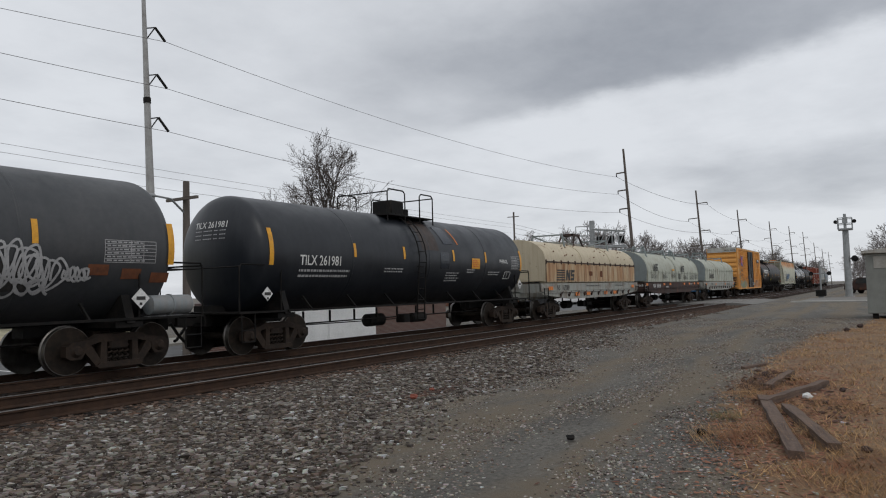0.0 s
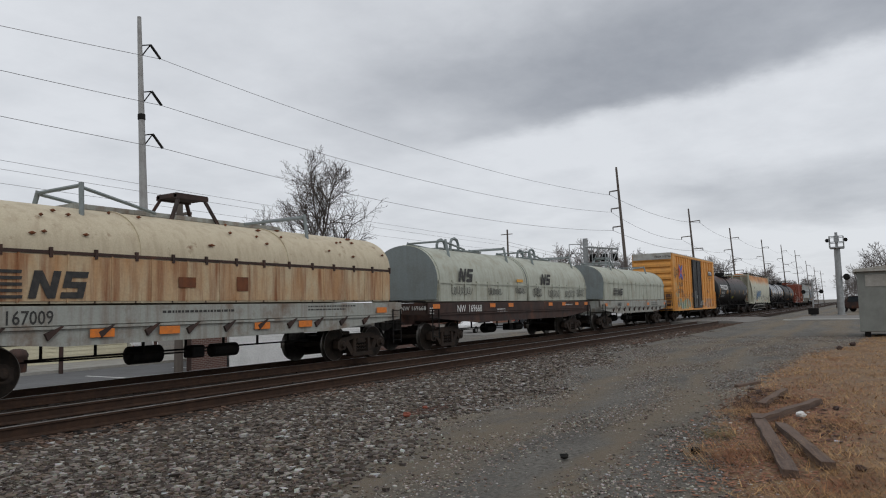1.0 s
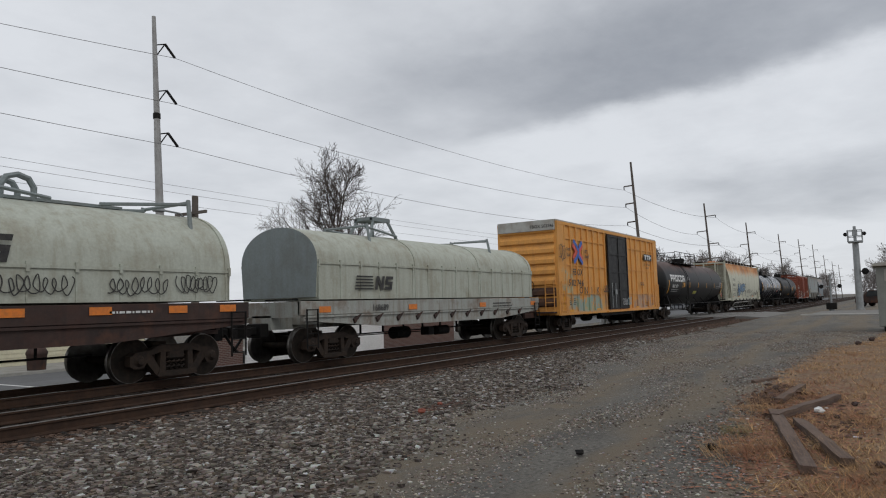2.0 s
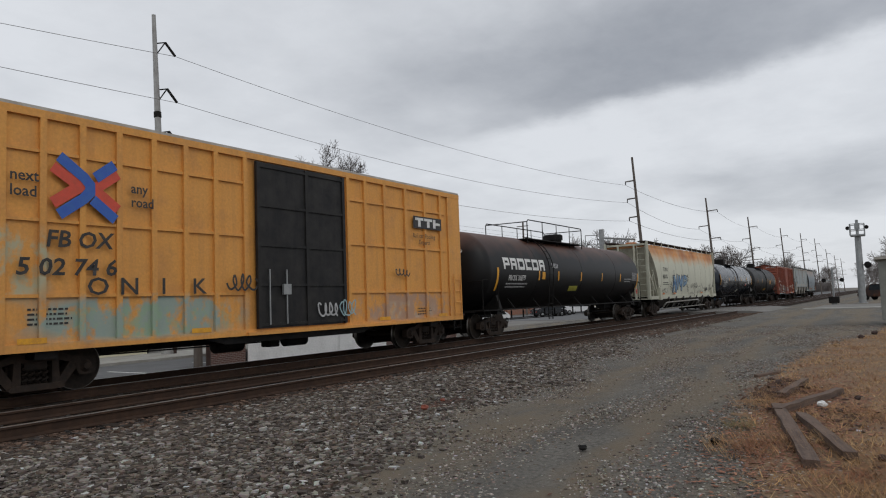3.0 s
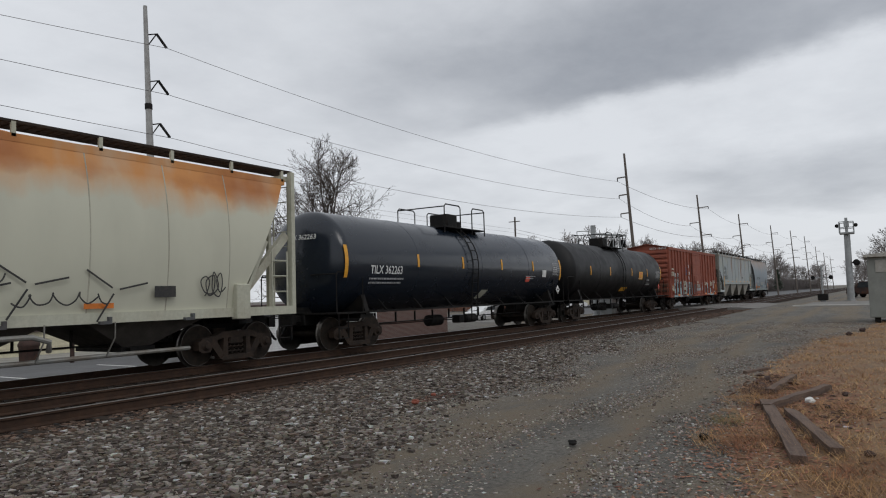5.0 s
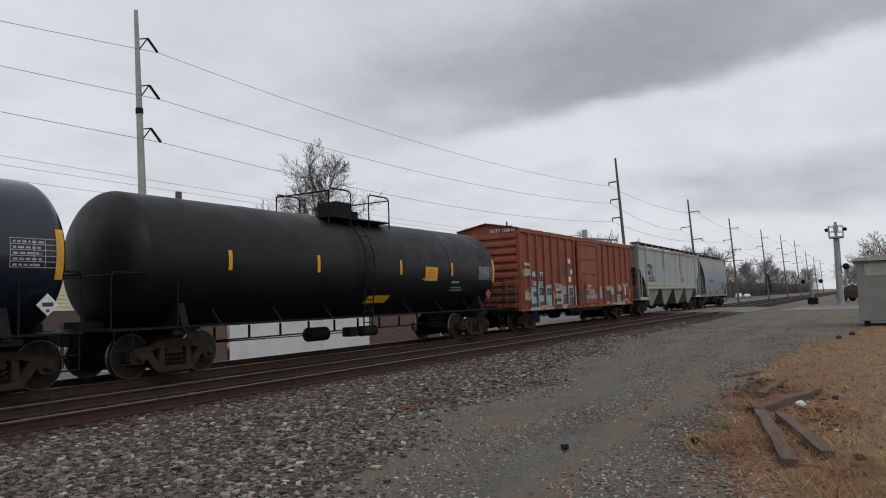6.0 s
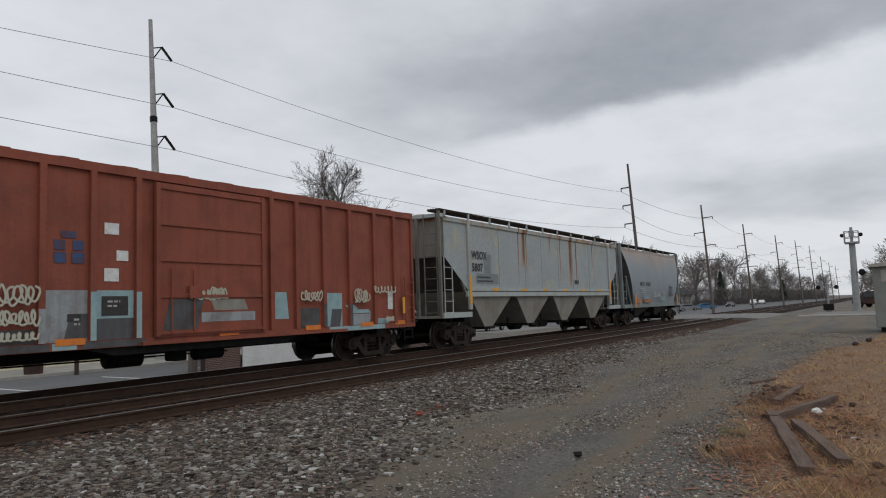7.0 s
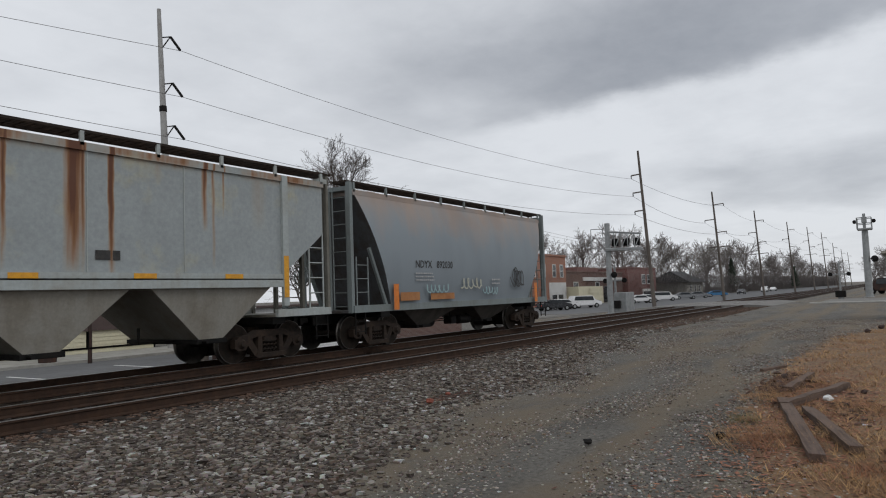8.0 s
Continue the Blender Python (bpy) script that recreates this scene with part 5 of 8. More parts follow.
    for x in (-7.4, 7.15):
        decal("reflector", [(x, x + 0.18, 1.27, 1.75)], M["yellow"], car, y=-1.55)


def hopper(name, label, u, length, trucks, half, side, slope_x, mat, z_sill, z_top, flat, low_mat, bays, frame_mat=None, end_mat=None):
    """A covered hopper: side(z) gives the half width; its ends slope in under a cage of ladders and posts."""
    car = new_car(name, label, u, length, trucks, "covered hopper")
    frame_mat = frame_mat or mat
    prof = side
    bm = BM()
    zs = sorted({z for z, _ in prof})
    rows = []
    for z, w in prof:
        k = (z_top - z) / (z_top - z_sill)
        xh = half - slope_x * (max(0.0, (3.1 - z) / (3.1 - z_sill)) if flat else k)
        rows.append([bm.verts.new((x, y, z)) for x, y in ((-xh, -w), (xh, -w), (xh, w), (-xh, w))])
    for a, b in zip(rows, rows[1:]):
        for i in range(4):
            # flat hopper's lowest end slope: shade under the overhang painted as a dark colour
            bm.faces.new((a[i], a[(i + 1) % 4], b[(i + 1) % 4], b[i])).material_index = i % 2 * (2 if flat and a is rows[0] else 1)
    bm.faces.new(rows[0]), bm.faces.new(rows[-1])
    body = part("body", bm, [mat, end_mat or M["end_grime"], M["grime_and_shade"]], car, smooth=not flat)
    zp = 1.24 if flat else z_sill                                # height of the end platforms
    # side sills and end platforms
    w0 = prof[0][1]
    for s in (-1, 1):
        bm = BM()
        a, b = sorted((s * (w0 - 0.04), s * (w0 + 0.06)))
        reach = half - slope_x + 0.15 if flat else half + 0.2
        box(bm, -reach, reach, a, b, z_sill - 0.2, z_sill)
        part("side_sill", bm, frame_mat, car)
        for e in (-1, 1) if flat else ():
            bm = BM()
            x0, x1 = sorted((e * (half - slope_x - 0.1), e * (half + 0.2)))
            box(bm, x0, x1, a, b, zp - 0.2, zp - 0.02)
            part("end_sill", bm, frame_mat, car)
    for s in (-1, 1):
        bm = BM()
        a, b = sorted((s * (half - slope_x), s * (half + 0.25)))
        box(bm, a, b, -w0 + 0.05, w0 - 0.05, zp - 0.2, zp - 0.14)
        part("end_platform", bm, end_mat or M["end_grime"], car)
        bm = BM()
        a, b = sorted((s * (half - slope_x), s * (length / 2 - 0.5)))
        box(bm, a, b, -0.3, 0.3, 0.72, zp - 0.21)
        part("draft_sill", bm, M["black_steel"], car)
        bm = BM()
        box(bm, s * trucks / 2 - 0.2, s * trucks / 2 + 0.2, -1.38, 1.38, zp - 0.36, zp - 0.21)
        part("bolster", bm, M["black_steel"], car)
    # discharge bays
    x0, x1 = -half + slope_x + (0.0 if flat else 0.35), half - slope_x - (0.0 if flat else 0.35)
    step = (x1 - x0) / bays
    for i in range(bays):
        c = x0 + step * (i + 0.5)
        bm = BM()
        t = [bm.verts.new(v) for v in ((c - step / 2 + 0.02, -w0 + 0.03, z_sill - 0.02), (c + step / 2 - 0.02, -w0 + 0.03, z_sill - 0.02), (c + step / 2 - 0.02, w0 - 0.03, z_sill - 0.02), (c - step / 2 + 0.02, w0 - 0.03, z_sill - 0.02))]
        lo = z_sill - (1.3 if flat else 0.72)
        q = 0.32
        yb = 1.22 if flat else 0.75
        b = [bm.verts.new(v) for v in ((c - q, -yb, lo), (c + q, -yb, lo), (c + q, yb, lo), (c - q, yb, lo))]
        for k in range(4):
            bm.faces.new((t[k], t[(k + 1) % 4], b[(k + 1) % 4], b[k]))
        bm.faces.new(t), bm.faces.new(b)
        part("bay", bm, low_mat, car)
        bm = BM()
        box(bm, c - 0.4, c + 0.4, -yb - 0.05, yb + 0.05, lo - 0.1, lo, bevel=0.01)
        rod(bm, [(c - 0.25, -yb - 0.2, lo - 0.05), (c - 0.25, yb + 0.2, lo - 0.05)], 0.04, 8)
        part("outlet_gate", bm, M["black_steel"], car)
    # roof, hatches and running boards
    wt_ = prof[-1][1]
    bm = BM()
    box(bm, -half - 0.02, half + 0.02, -wt_ - 0.05, wt_ + 0.05, z_top - 0.14, z_top + 0.01)
    prism(bm, [(-wt_, z_top), (wt_, z_top), (wt_ * 0.5, z_top + 0.12), (-wt_ * 0.5, z_top + 0.12)], -half, half)
    part("roof", bm, mat, car)
    n = int(half * 2 / 1.5)
    for i in range(n + 1):
        x = -half + 0.05 + (half * 2 - 0.1) * i / n
        for s in (-1, 1):
            bm = BM()
            box(bm, x - 0.04, x + 0.04, min(s * wt_, s * (wt_ + 0.05)), max(s * wt_, s * (wt_ + 0.05)), z_top - 0.05, z_top + 0.22)
            part("board_bracket", bm, frame_mat, car)
    bm = BM()
    for s in (-1, 1):
        a, b = sorted((s * (wt_ - 0.42), s * (wt_ + 0.02)))
        for j in range(5):
            yy = a + (b - a) * j / 4
            box(bm, -half - 0.3, half + 0.3, yy - 0.02, yy + 0.02, z_top + 0.2, z_top + 0.25)
        x = -half
        while x < half:
            box(bm, x - 0.012, x + 0.012, a, b, z_top + 0.2, z_top + 0.235)
            x += 0.2
        box(bm, -half - 0.3, half + 0.3, b - 0.03, b + 0.0, z_top + 0.16, z_top + 0.25)
    part("running_board", bm, M["truck_steel"], car)
    n = 10
    for i in range(n):
        bm = BM()
        x = -half + 0.9 + (half * 2 - 1.8) * i / (n - 1)
        turned(bm, [(z_top + 0.1, 0.36), (z_top + 0.22, 0.36), (z_top + 0.26, 0.3), (z_top + 0.27, 0.05)], 16, 0, "z", (x, 0, 0))
        part("hatch", bm, mat, car, smooth=True)
    for s in (-1, 1):
        xe = s * (half + 0.2)
        posts_ = [((xe, y, zp - 0.2), (xe, y, z_top + 0.2), 0.085 if flat else 0.12) for y in (-w0 + 0.05, w0 - 0.05)]
        posts_ += [((s * (half - slope_x * 0.92), y, z_sill - 0.1), (s * (half - slope_x * 0.4), y, (z_sill + z_top) / 2), 0.08) for y in (-w0 + 0.05, w0 - 0.05)]
        posts_ += [((xe, y, zp - 0.2), (xe, y, z_top), 0.09) for y in (-0.5, 0.5)]
        for p0, p1, w_ in posts_:
            bm = BM()
            beam(bm, p0, p1, w_, w_ * 1.15)
            part("end_post", bm, M["end_grime"] if flat else frame_mat, car)
        bm = BM()
        box(bm, min(xe, xe - s * 0.3), max(xe, xe - s * 0.3), -wt_, wt_, z_top - 0.02, z_top + 0.1)
        part("end_header", bm, frame_mat, car)
        ladder(car, xe - s * 0.45, -w0 + 0.02, zp - 0.1, zp + (1.9 if flat else 1.35), frame_mat, 0.5)
        ladder(car, xe, -w0 + 0.42, zp - 0.1, z_top + 0.1, M["end_grime"] if flat else frame_mat, 0.5, "y")
        ladder(car, xe - s * 0.3, -w0, 0.42, zp - 0.18, M["black_steel"], 0.42, name="step", step=0.28)
    hand_wheel(car, -half - 0.3, 0.5, zp + 0.9, frame_mat, -1)
    brake_rigging(car, trucks / 2 - 1.3)
    return car


def round_side(z0, z1, w0, w_mid, w_top, n=12):
    out = []
    for i in range(n + 1):
        k = i / n
        w = w0 + (w_mid - w0) * math.sin(min(k / 0.42, 1) * math.pi / 2) if k < 0.42 else w_mid - (w_mid - w_top) * ((k - 0.42) / 0.58) ** 2.2
        out.append((z0 + (z1 - z0) * k, w))
    return out


def rust_topped(name, base, rust, deep, z0, z1, rough=0.72, spec=0.5):
    """Painted steel whose paint has gone to rust from the roof edge down, in uneven runs."""
    m = bpy.data.materials.new(name)
    m.use_nodes = True
    nt = m.node_tree
    bsdf = nt.nodes["Principled BSDF"]
    co = nt.nodes.new("ShaderNodeTexCoord").outputs["Object"]
    sep = nt.nodes.new("ShaderNodeSeparateXYZ")
    nt.links.new(co, sep.inputs[0])

    def tex(scale, stretch):
        mp = nt.nodes.new("ShaderNodeMapping")
        mp.inputs["Scale"].default_value = stretch
        nt.links.new(co, mp.inputs[0])
        n = nt.nodes.new("ShaderNodeTexNoise")
        n.inputs["Scale"].default_value, n.inputs["Detail"].default_value = scale, 7
        nt.links.new(mp.outputs[0], n.inputs["Vector"])
        return n.outputs[0]

    def rng(v, a, b, lo, hi):
        r = nt.nodes.new("ShaderNodeMapRange")
        for k, x in (("From Min", a), ("From Max", b), ("To Min", lo), ("To Max", hi)):
            r.inputs[k].default_value = x
        nt.links.new(v, r.inputs[0])
        return r.outputs[0]

    def add(a, b):
        n = nt.nodes.new("ShaderNodeMath")
        n.operation, n.use_clamp = "ADD", True
        nt.links.new(a, n.inputs[0]), nt.links.new(b, n.inputs[1])
        return n.outputs[0]

    def blend(f, a, b):
        n = nt.nodes.new("ShaderNodeMix")
        n.data_type = "RGBA"
        nt.links.new(f, n.inputs["Factor"])
        for k, x in (("A", a), ("B", b)):
            if isinstance(x, tuple):
                n.inputs[k].default_value = (*x, 1)
            else:
                nt.links.new(x, n.inputs[k])
        return n.outputs["Result"]
    worn = add(rng(sep.outputs[2], z0, z1, -0.4, 0.9), rng(tex(1.6, (0.8, 1, 0.35)), 0.3, 0.7, -0.3, 0.4))
    col = blend(rng(tex(0.9, (1, 1, 0.5)), 0.45, 0.8, 0, 0.6), base, tuple(c * 0.78 for c in base))
    col = blend(worn, col, rust)
    col = blend(add(rng(sep.outputs[2], z0 + 0.25, z1, -0.6, 0.3), rng(tex(0.9, (0.5, 1, 0.6)), 0.45, 0.62, -0.2, 0.5)), col, deep)
    nt.links.new(col, bsdf.inputs["Base Color"])
    bsdf.inputs["Roughness"].default_value = rough
    bsdf.inputs["Specular IOR Level"].default_value = spec
    return m


def side_width(side, z):
    for (a, b), (c, d) in zip(side, side[1:]):
        if a <= z <= c:
            return b + (d - b) * (z - a) / (c - a)
    return side[0][1] if z < side[0][0] else side[-1][1]


def build_hopper_cream():
    side = round_side(1.28, 4.45, 1.36, 1.5, 1.22)
    car = hopper("covered_hopper", "cream covered hopper with orange rust along the top and blue graffiti", 122.85, 19.3, 15.1, 8.95, side, 1.7, rust_topped("hopper_rusted", (0.55, 0.545, 0.44), (0.60, 0.27, 0.085), (0.33, 0.11, 0.035), 3.15, 4.05), 1.28, 4.45, False, M["grime_and_shade"], 4, M["hopper_cream"], M["cream_end"])

    def bulge(z):
        return side_width(side, z)
    lettering("TCMX", 0.36, M["black_paint"], car, -6.55, 0, 2.85, bulge, bold=0.012, wide=1.1)
    lettering("450176", 0.36, M["black_paint"], car, -6.72, 0, 2.38, bulge, bold=0.012, wide=1.05)
    decal("small_print", small_print(-6.65, 2.1, 1.5, 2, 0.07, 1) + small_print(0.6, 1.95, 0.6, 3, 0.05, 2), M["black_paint"], car, bend=bulge)
    decal("label_plate", [(-3.95 + d, -3.93 + d, 2.62, 2.92) for d in (-0.2, 0.08)] + [(-4.15, -3.85, z, z + 0.02) for z in (2.62, 2.91)] + [(-4.08, -3.92, 2.8, 2.83), (-4.02, -3.98, 2.68, 2.75)], M["slate_grey"], car, bend=bulge, label="small square stencil frame")
    # upright weld seams and the pale strip where the side meets the sill
    for x in (-7.0, -5.2, -3.4, -1.7, 0.1, 1.9, 3.7, 5.4, 7.0):
        bm = BM()
        for (z0, w0), (z1, w1) in zip(side, side[1:]):
            bm.faces.new([bm.verts.new(q) for q in ((x - 0.014, -w0 - 0.002, z0), (x, -w0 - 0.008, z0), (x, -w1 - 0.008, z1), (x - 0.014, -w1 - 0.002, z1))])
            bm.faces.new([bm.verts.new(q) for q in ((x, -w0 - 0.008, z0), (x + 0.014, -w0 - 0.002, z0), (x + 0.014, -w1 - 0.002, z1), (x, -w1 - 0.008, z1))])
        part("weld_seam", bm, M["cream_end"], car)
    for s in (-1, 1):
        bm = BM()
        x = s * 7.35
        box(bm, x - 0.2, x + 0.2, -1.56, -1.35, 1.02, 1.82, bevel=0.02)
        part("jacking_plate", bm, M["hopper_cream"], car, "boxy cream jacking plate on the sill")
        for q in (-1, 1):
            bm = BM()
            beam(bm, (s * 9.05, q * 1.2, 3.05), (s * 7.5, q * 1.2, 1.5), 0.12, 0.2)
            part("end_brace", bm, M["cream_end"], car)
    for i in range(7):
        bm = BM()
        x = -5.6 + i * 1.9
        box(bm, x, x + 0.24, -1.5, -1.42, 1.06, 1.12)
        box(bm, x + 0.18, x + 0.24, -1.5, -1.42, 1.12, 1.2)
        part("sill_clip", bm, M["slate_grey"], car)
    # graffiti: three blue block letters between black starbursts
    strokes = (("N", -4.15, ((0.0, 0.0, 0.12, 1.0, 0.26), (0.14, 0.95, 0.62, 0.05, 0.3), (0.62, 0.0, 0.78, 1.06, 0.26))),
               ("M", -2.95, ((0.0, 0.16, 0.22, 1.0, 0.24), (0.22, 0.95, 0.5, 0.4, 0.26), (0.5, 0.4, 0.86, 1.0, 0.26), (0.72, 0.1, 0.9, 1.0, 0.24))),
               ("P", -1.55, ((0.08, 0.36, 0.16, 1.0, 0.24), (0.1, 0.96, 0.62, 0.9, 0.22), (0.62, 0.92, 0.74, 0.62, 0.22), (0.72, 0.64, 0.16, 0.46, 0.22))))
    for word, x0, lines in strokes:
        for extra, mt, lift, text in ((0.1, "black_paint", 0.008, "black outline of a spray-painted letter"), (0.0, "spray_blue", 0.016, "blue spray-painted block letter")):
            bm = BM()
            for k, (ax, az, bx, bz, w) in enumerate(lines):
                p, q = Vector((x0 + ax * 1.25, 1.5 + az * 1.08)), Vector((x0 + bx * 1.25, 1.5 + bz * 1.08))
                d = (q - p).normalized()
                p, q = p - d * extra * 0.5, q + d * extra * 0.5
                n = Vector((-d.y, d.x)) * (w + extra) / 2
                rows = []
                for i in range(7):
                    c = p.lerp(q, i / 6)
                    rows.append([bm.verts.new(on_shell(v.x, v.y, bulge, lift + 0.0015 * k)) for v in (c - n, c + n)])
                for r0, r1 in zip(rows, rows[1:]):
                    bm.faces.new((r0[0], r0[1], r1[1], r1[0]))
            part("graffiti", bm, M[mt], car, text)
    for i, (x, z) in enumerate(((-4.33, 2.32), (-4.9, 1.9), (-4.2, 1.65), (-0.4, 2.45), (-0.6, 1.75), (1.6, 1.7), (-7.0, 1.6), (2.6, 1.8), (4.2, 1.7))):
        bm = BM()
        for j in range(8):
            a = j * math.pi / 4 + 0.2
            if i > 4 and j not in (0, 3, 5):
                continue
            r = 0.32 if i < 5 else 0.7
            beam(bm, (x + 0.08 * math.cos(a), -1.52, z + 0.08 * math.sin(a)), (x + r * math.cos(a), -1.52, z + r * math.sin(a)), 0.004, 0.035)
        part("graffiti", bm, M["black_paint"], car, "black spray-painted starburst")
    for k, (x, z, w, h) in enumerate(((-7.6, 1.4, 2.0, 0.42), (1.2, 1.75, 1.0, 0.4), (2.2, 1.4, 2.0, 0.3), (6.2, 1.5, 0.6, 0.6), (-0.2, 1.3, 1.5, 0.2))):
        bm = BM()
        scribble(bm, x, z, w, h, -1.516, k + 70, 0.015, None, 10)
        part("graffiti", bm, M["black_paint"], car, "thin black spray line")
    for x in (-6.9, -4.2, 3.6):
        decal("reflector", [(x, x + 0.6, 1.36, 1.46)], M["orange_mark"], car, y=-1.45)
    decal("label_plate", [(5.05, 5.55, 1.55, 1.78)], M["black_paint"], car, y=-1.512)
    # air pipes under the sill
    bm = BM()
    rod(bm, [(-5.9, -1.2, 0.55), (-5.85, -1.35, 0.78), (-5.6, -1.4, 0.84), (2.7, -1.4, 0.9), (3.0, -1.4, 0.8), (3.05, -1.3, 0.62)], 0.05, 8)
    rod(bm, [(-6.1, -1.1, 0.42), (6.2, -1.1, 0.45)], 0.045, 8)
    for i in range(8):
        x = -5.2 + i * 1.35
        rod(bm, [(x, -1.42, 1.1), (x, -1.42, 0.8), (x, -1.12, 0.42)], 0.016, 5)
    part("discharge_pipe", bm, M["pipe_steel"], car, "long grey steel discharge pipe", smooth=True)


# place along the side, width, length and depth of each rust run
RUNS = ((-3.2, 0.1, 2.3, 0.75), (-2.7, 0.34, 1.5, 0.9), (-2.45, 0.1, 1.9, 0.7), (-0.2, 0.1, 1.0, 0.5), (-0.05, 0.16, 0.8, 0.5), (1.05, 0.1, 2.3, 0.7), (2.25, 0.34, 2.3, 1.0), (2.42, 0.1, 2.4, 0.7),
        (2.98, 0.13, 2.5, 0.95), (5.12, 0.14, 1.4, 0.75), (5.35, 0.09, 2.2, 0.5), (5.62, 0.06, 1.1, 0.5), (6.65, 0.4, 1.3, 0.22), (3.98, 0.16, 0.5, 0.2), (-6.0, 0.4, 0.5, 0.2))


def rust_runs(name, base, z_top, runs):
    """Painted steel with rust that has run down from the roof edge."""
    m = material(name, base, tuple(c * 0.86 for c in base), 0.7, scale=0.8, mix=(0.45, 0.8), streak=0.35, third=(0.40, 0.385, 0.29), third_scale=0.9, third_mix=(0.56, 0.72), bump=0.003, bump_scale=3)
    nt = m.node_tree
    bsdf = nt.nodes["Principled BSDF"]
    paint = bsdf.inputs["Base Color"].links[0].from_socket
    co = nt.nodes.new("ShaderNodeTexCoord").outputs["Object"]
    sep = nt.nodes.new("ShaderNodeSeparateXYZ")
    nt.links.new(co, sep.inputs[0])

    def op(kind, a, b=None, clamp=False):
        n = nt.nodes.new("ShaderNodeMath")
        n.operation, n.use_clamp = kind, clamp
        for i, v in enumerate((a, b)):
            if isinstance(v, (int, float)):
                n.inputs[i].default_value = v
            elif v is not None:
                nt.links.new(v, n.inputs[i])
        return n.outputs[0]

    def fuzz(scale, stretch):
        mp, n = nt.nodes.new("ShaderNodeMapping"), nt.nodes.new("ShaderNodeTexNoise")
        mp.inputs["Scale"].default_value = stretch
        n.inputs["Scale"].default_value, n.inputs["Detail"].default_value = scale, 7
        nt.links.new(co, mp.inputs[0])
        nt.links.new(mp.outputs[0], n.inputs["Vector"])
        return n.outputs[0]
    x = op("ADD", sep.outputs[0], op("MULTIPLY", op("SUBTRACT", fuzz(2.0, (1, 1, 0.6)), 0.5), 0.1))
    down = op("SUBTRACT", z_top, sep.outputs[2])
    total = None
    for x0, w, h, deep in runs:
        d = op("SUBTRACT", 1.0, op("DIVIDE", op("ABSOLUTE", op("SUBTRACT", x, x0)), w * 0.62), True)
        v = op("MULTIPLY", op("POWER", op("SUBTRACT", 1.0, op("DIVIDE", down, h), True), 0.5), deep * 1.7)
        r = op("MULTIPLY", op("POWER", d, 0.7), v)
        total = r if total is None else op("MAXIMUM", total, r)
    # a thin rusty line under the roof edge
    total = op("MAXIMUM", total, op("MULTIPLY", op("SUBTRACT", 1.0, op("DIVIDE", down, 0.2), True), op("SUBTRACT", op("MULTIPLY", fuzz(1.1, (1, 1, 1)), 2.2), 0.7, True)))
    total = op("MULTIPLY", total, op("ADD", op("MULTIPLY", fuzz(9.0, (1, 1, 0.07)), 1.6), 0.0), True)
    ramp = nt.nodes.new("ShaderNodeValToRGB")
    e = ramp.color_ramp.elements
    e[0].position, e[0].color = 0.0, (0.40, 0.36, 0.25, 1)
    e[1].position, e[1].color = 1.0, (0.115, 0.042, 0.02, 1)
    q = e.new(0.45)
    q.color = (0.30, 0.15, 0.065, 1)
    nt.links.new(total, ramp.inputs[0])
    mix = nt.nodes.new("ShaderNodeMix")
    mix.data_type = "RGBA"
    nt.links.new(op("MULTIPLY", total, 1.5, True), mix.inputs["Factor"])
    nt.links.new(paint, mix.inputs["A"])
    nt.links.new(ramp.outputs[0], mix.inputs["B"])
    nt.links.new(mix.outputs["Result"], bsdf.inputs["Base Color"])
    return m


def build_hopper_grey():
    side = [(1.95, 1.46), (3.1, 1.46), (4.45, 1.46)]
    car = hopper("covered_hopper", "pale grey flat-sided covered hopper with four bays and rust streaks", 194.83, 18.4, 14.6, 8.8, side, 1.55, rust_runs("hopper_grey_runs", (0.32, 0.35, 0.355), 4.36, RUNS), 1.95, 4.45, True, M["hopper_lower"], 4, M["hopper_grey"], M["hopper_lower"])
    for x, w, d in [(-7.22, 0.09, 0.076), (7.42, 0.09, 0.076)] + [(x, 0.012, 0.012) for x in (-4.9, -2.6, -1.0, 0.8, 2.5, 4.6)]:
        bm = BM()
        box(bm, x - w, x + w, -1.464 - d, -1.463, 1.3 if w > 0.05 else 2.08, 4.45 if w > 0.05 else 4.3)
        part("side_post", bm, M["hopper_grey"], car)
    bm = BM()
    box(bm, -7.3, 7.5, -1.52, -1.44, 1.92, 2.06)
    part("side_ledge", bm, M["hopper_grey"], car)
    y = -1.478
    lettering("WSOX", 0.4, M["black_paint"], car, -7.0, y, 3.1, bold=0.03, wide=0.92)
    lettering("5807", 0.4, M["black_paint"], car, -7.0, y, 2.66, bold=0.03)
    decal("repaint_patch", [(-6.1, -5.55, 2.6, 3.3), (-6.7, -5.0, 2.2, 2.58)], M["grey_green"], car, y=-1.467, label="darker patch of repainting")
    decal("small_print", small_print(-6.6, 2.42, 1.2, 2, 0.08, 3), M["black_paint"], car, y=y)
    for x in (-5.6, -3.2, -1.1, 1.1, 3.4, 5.6):
        decal("reflector", [(x, x + 0.5, 1.95, 2.05)], M["yellow"], car, y=-1.526)
    for x in (-7.31, 7.34):
        decal("reflector", [(x, x + 0.16, 1.5, 2.5)], M["yellow"], car, y=-1.546)
    decal("label_plate", [(2.65, 2.95, 2.3, 2.48), (3.0, 3.15, 2.3, 2.48)], M["black_paint"], car, y=-1.478)


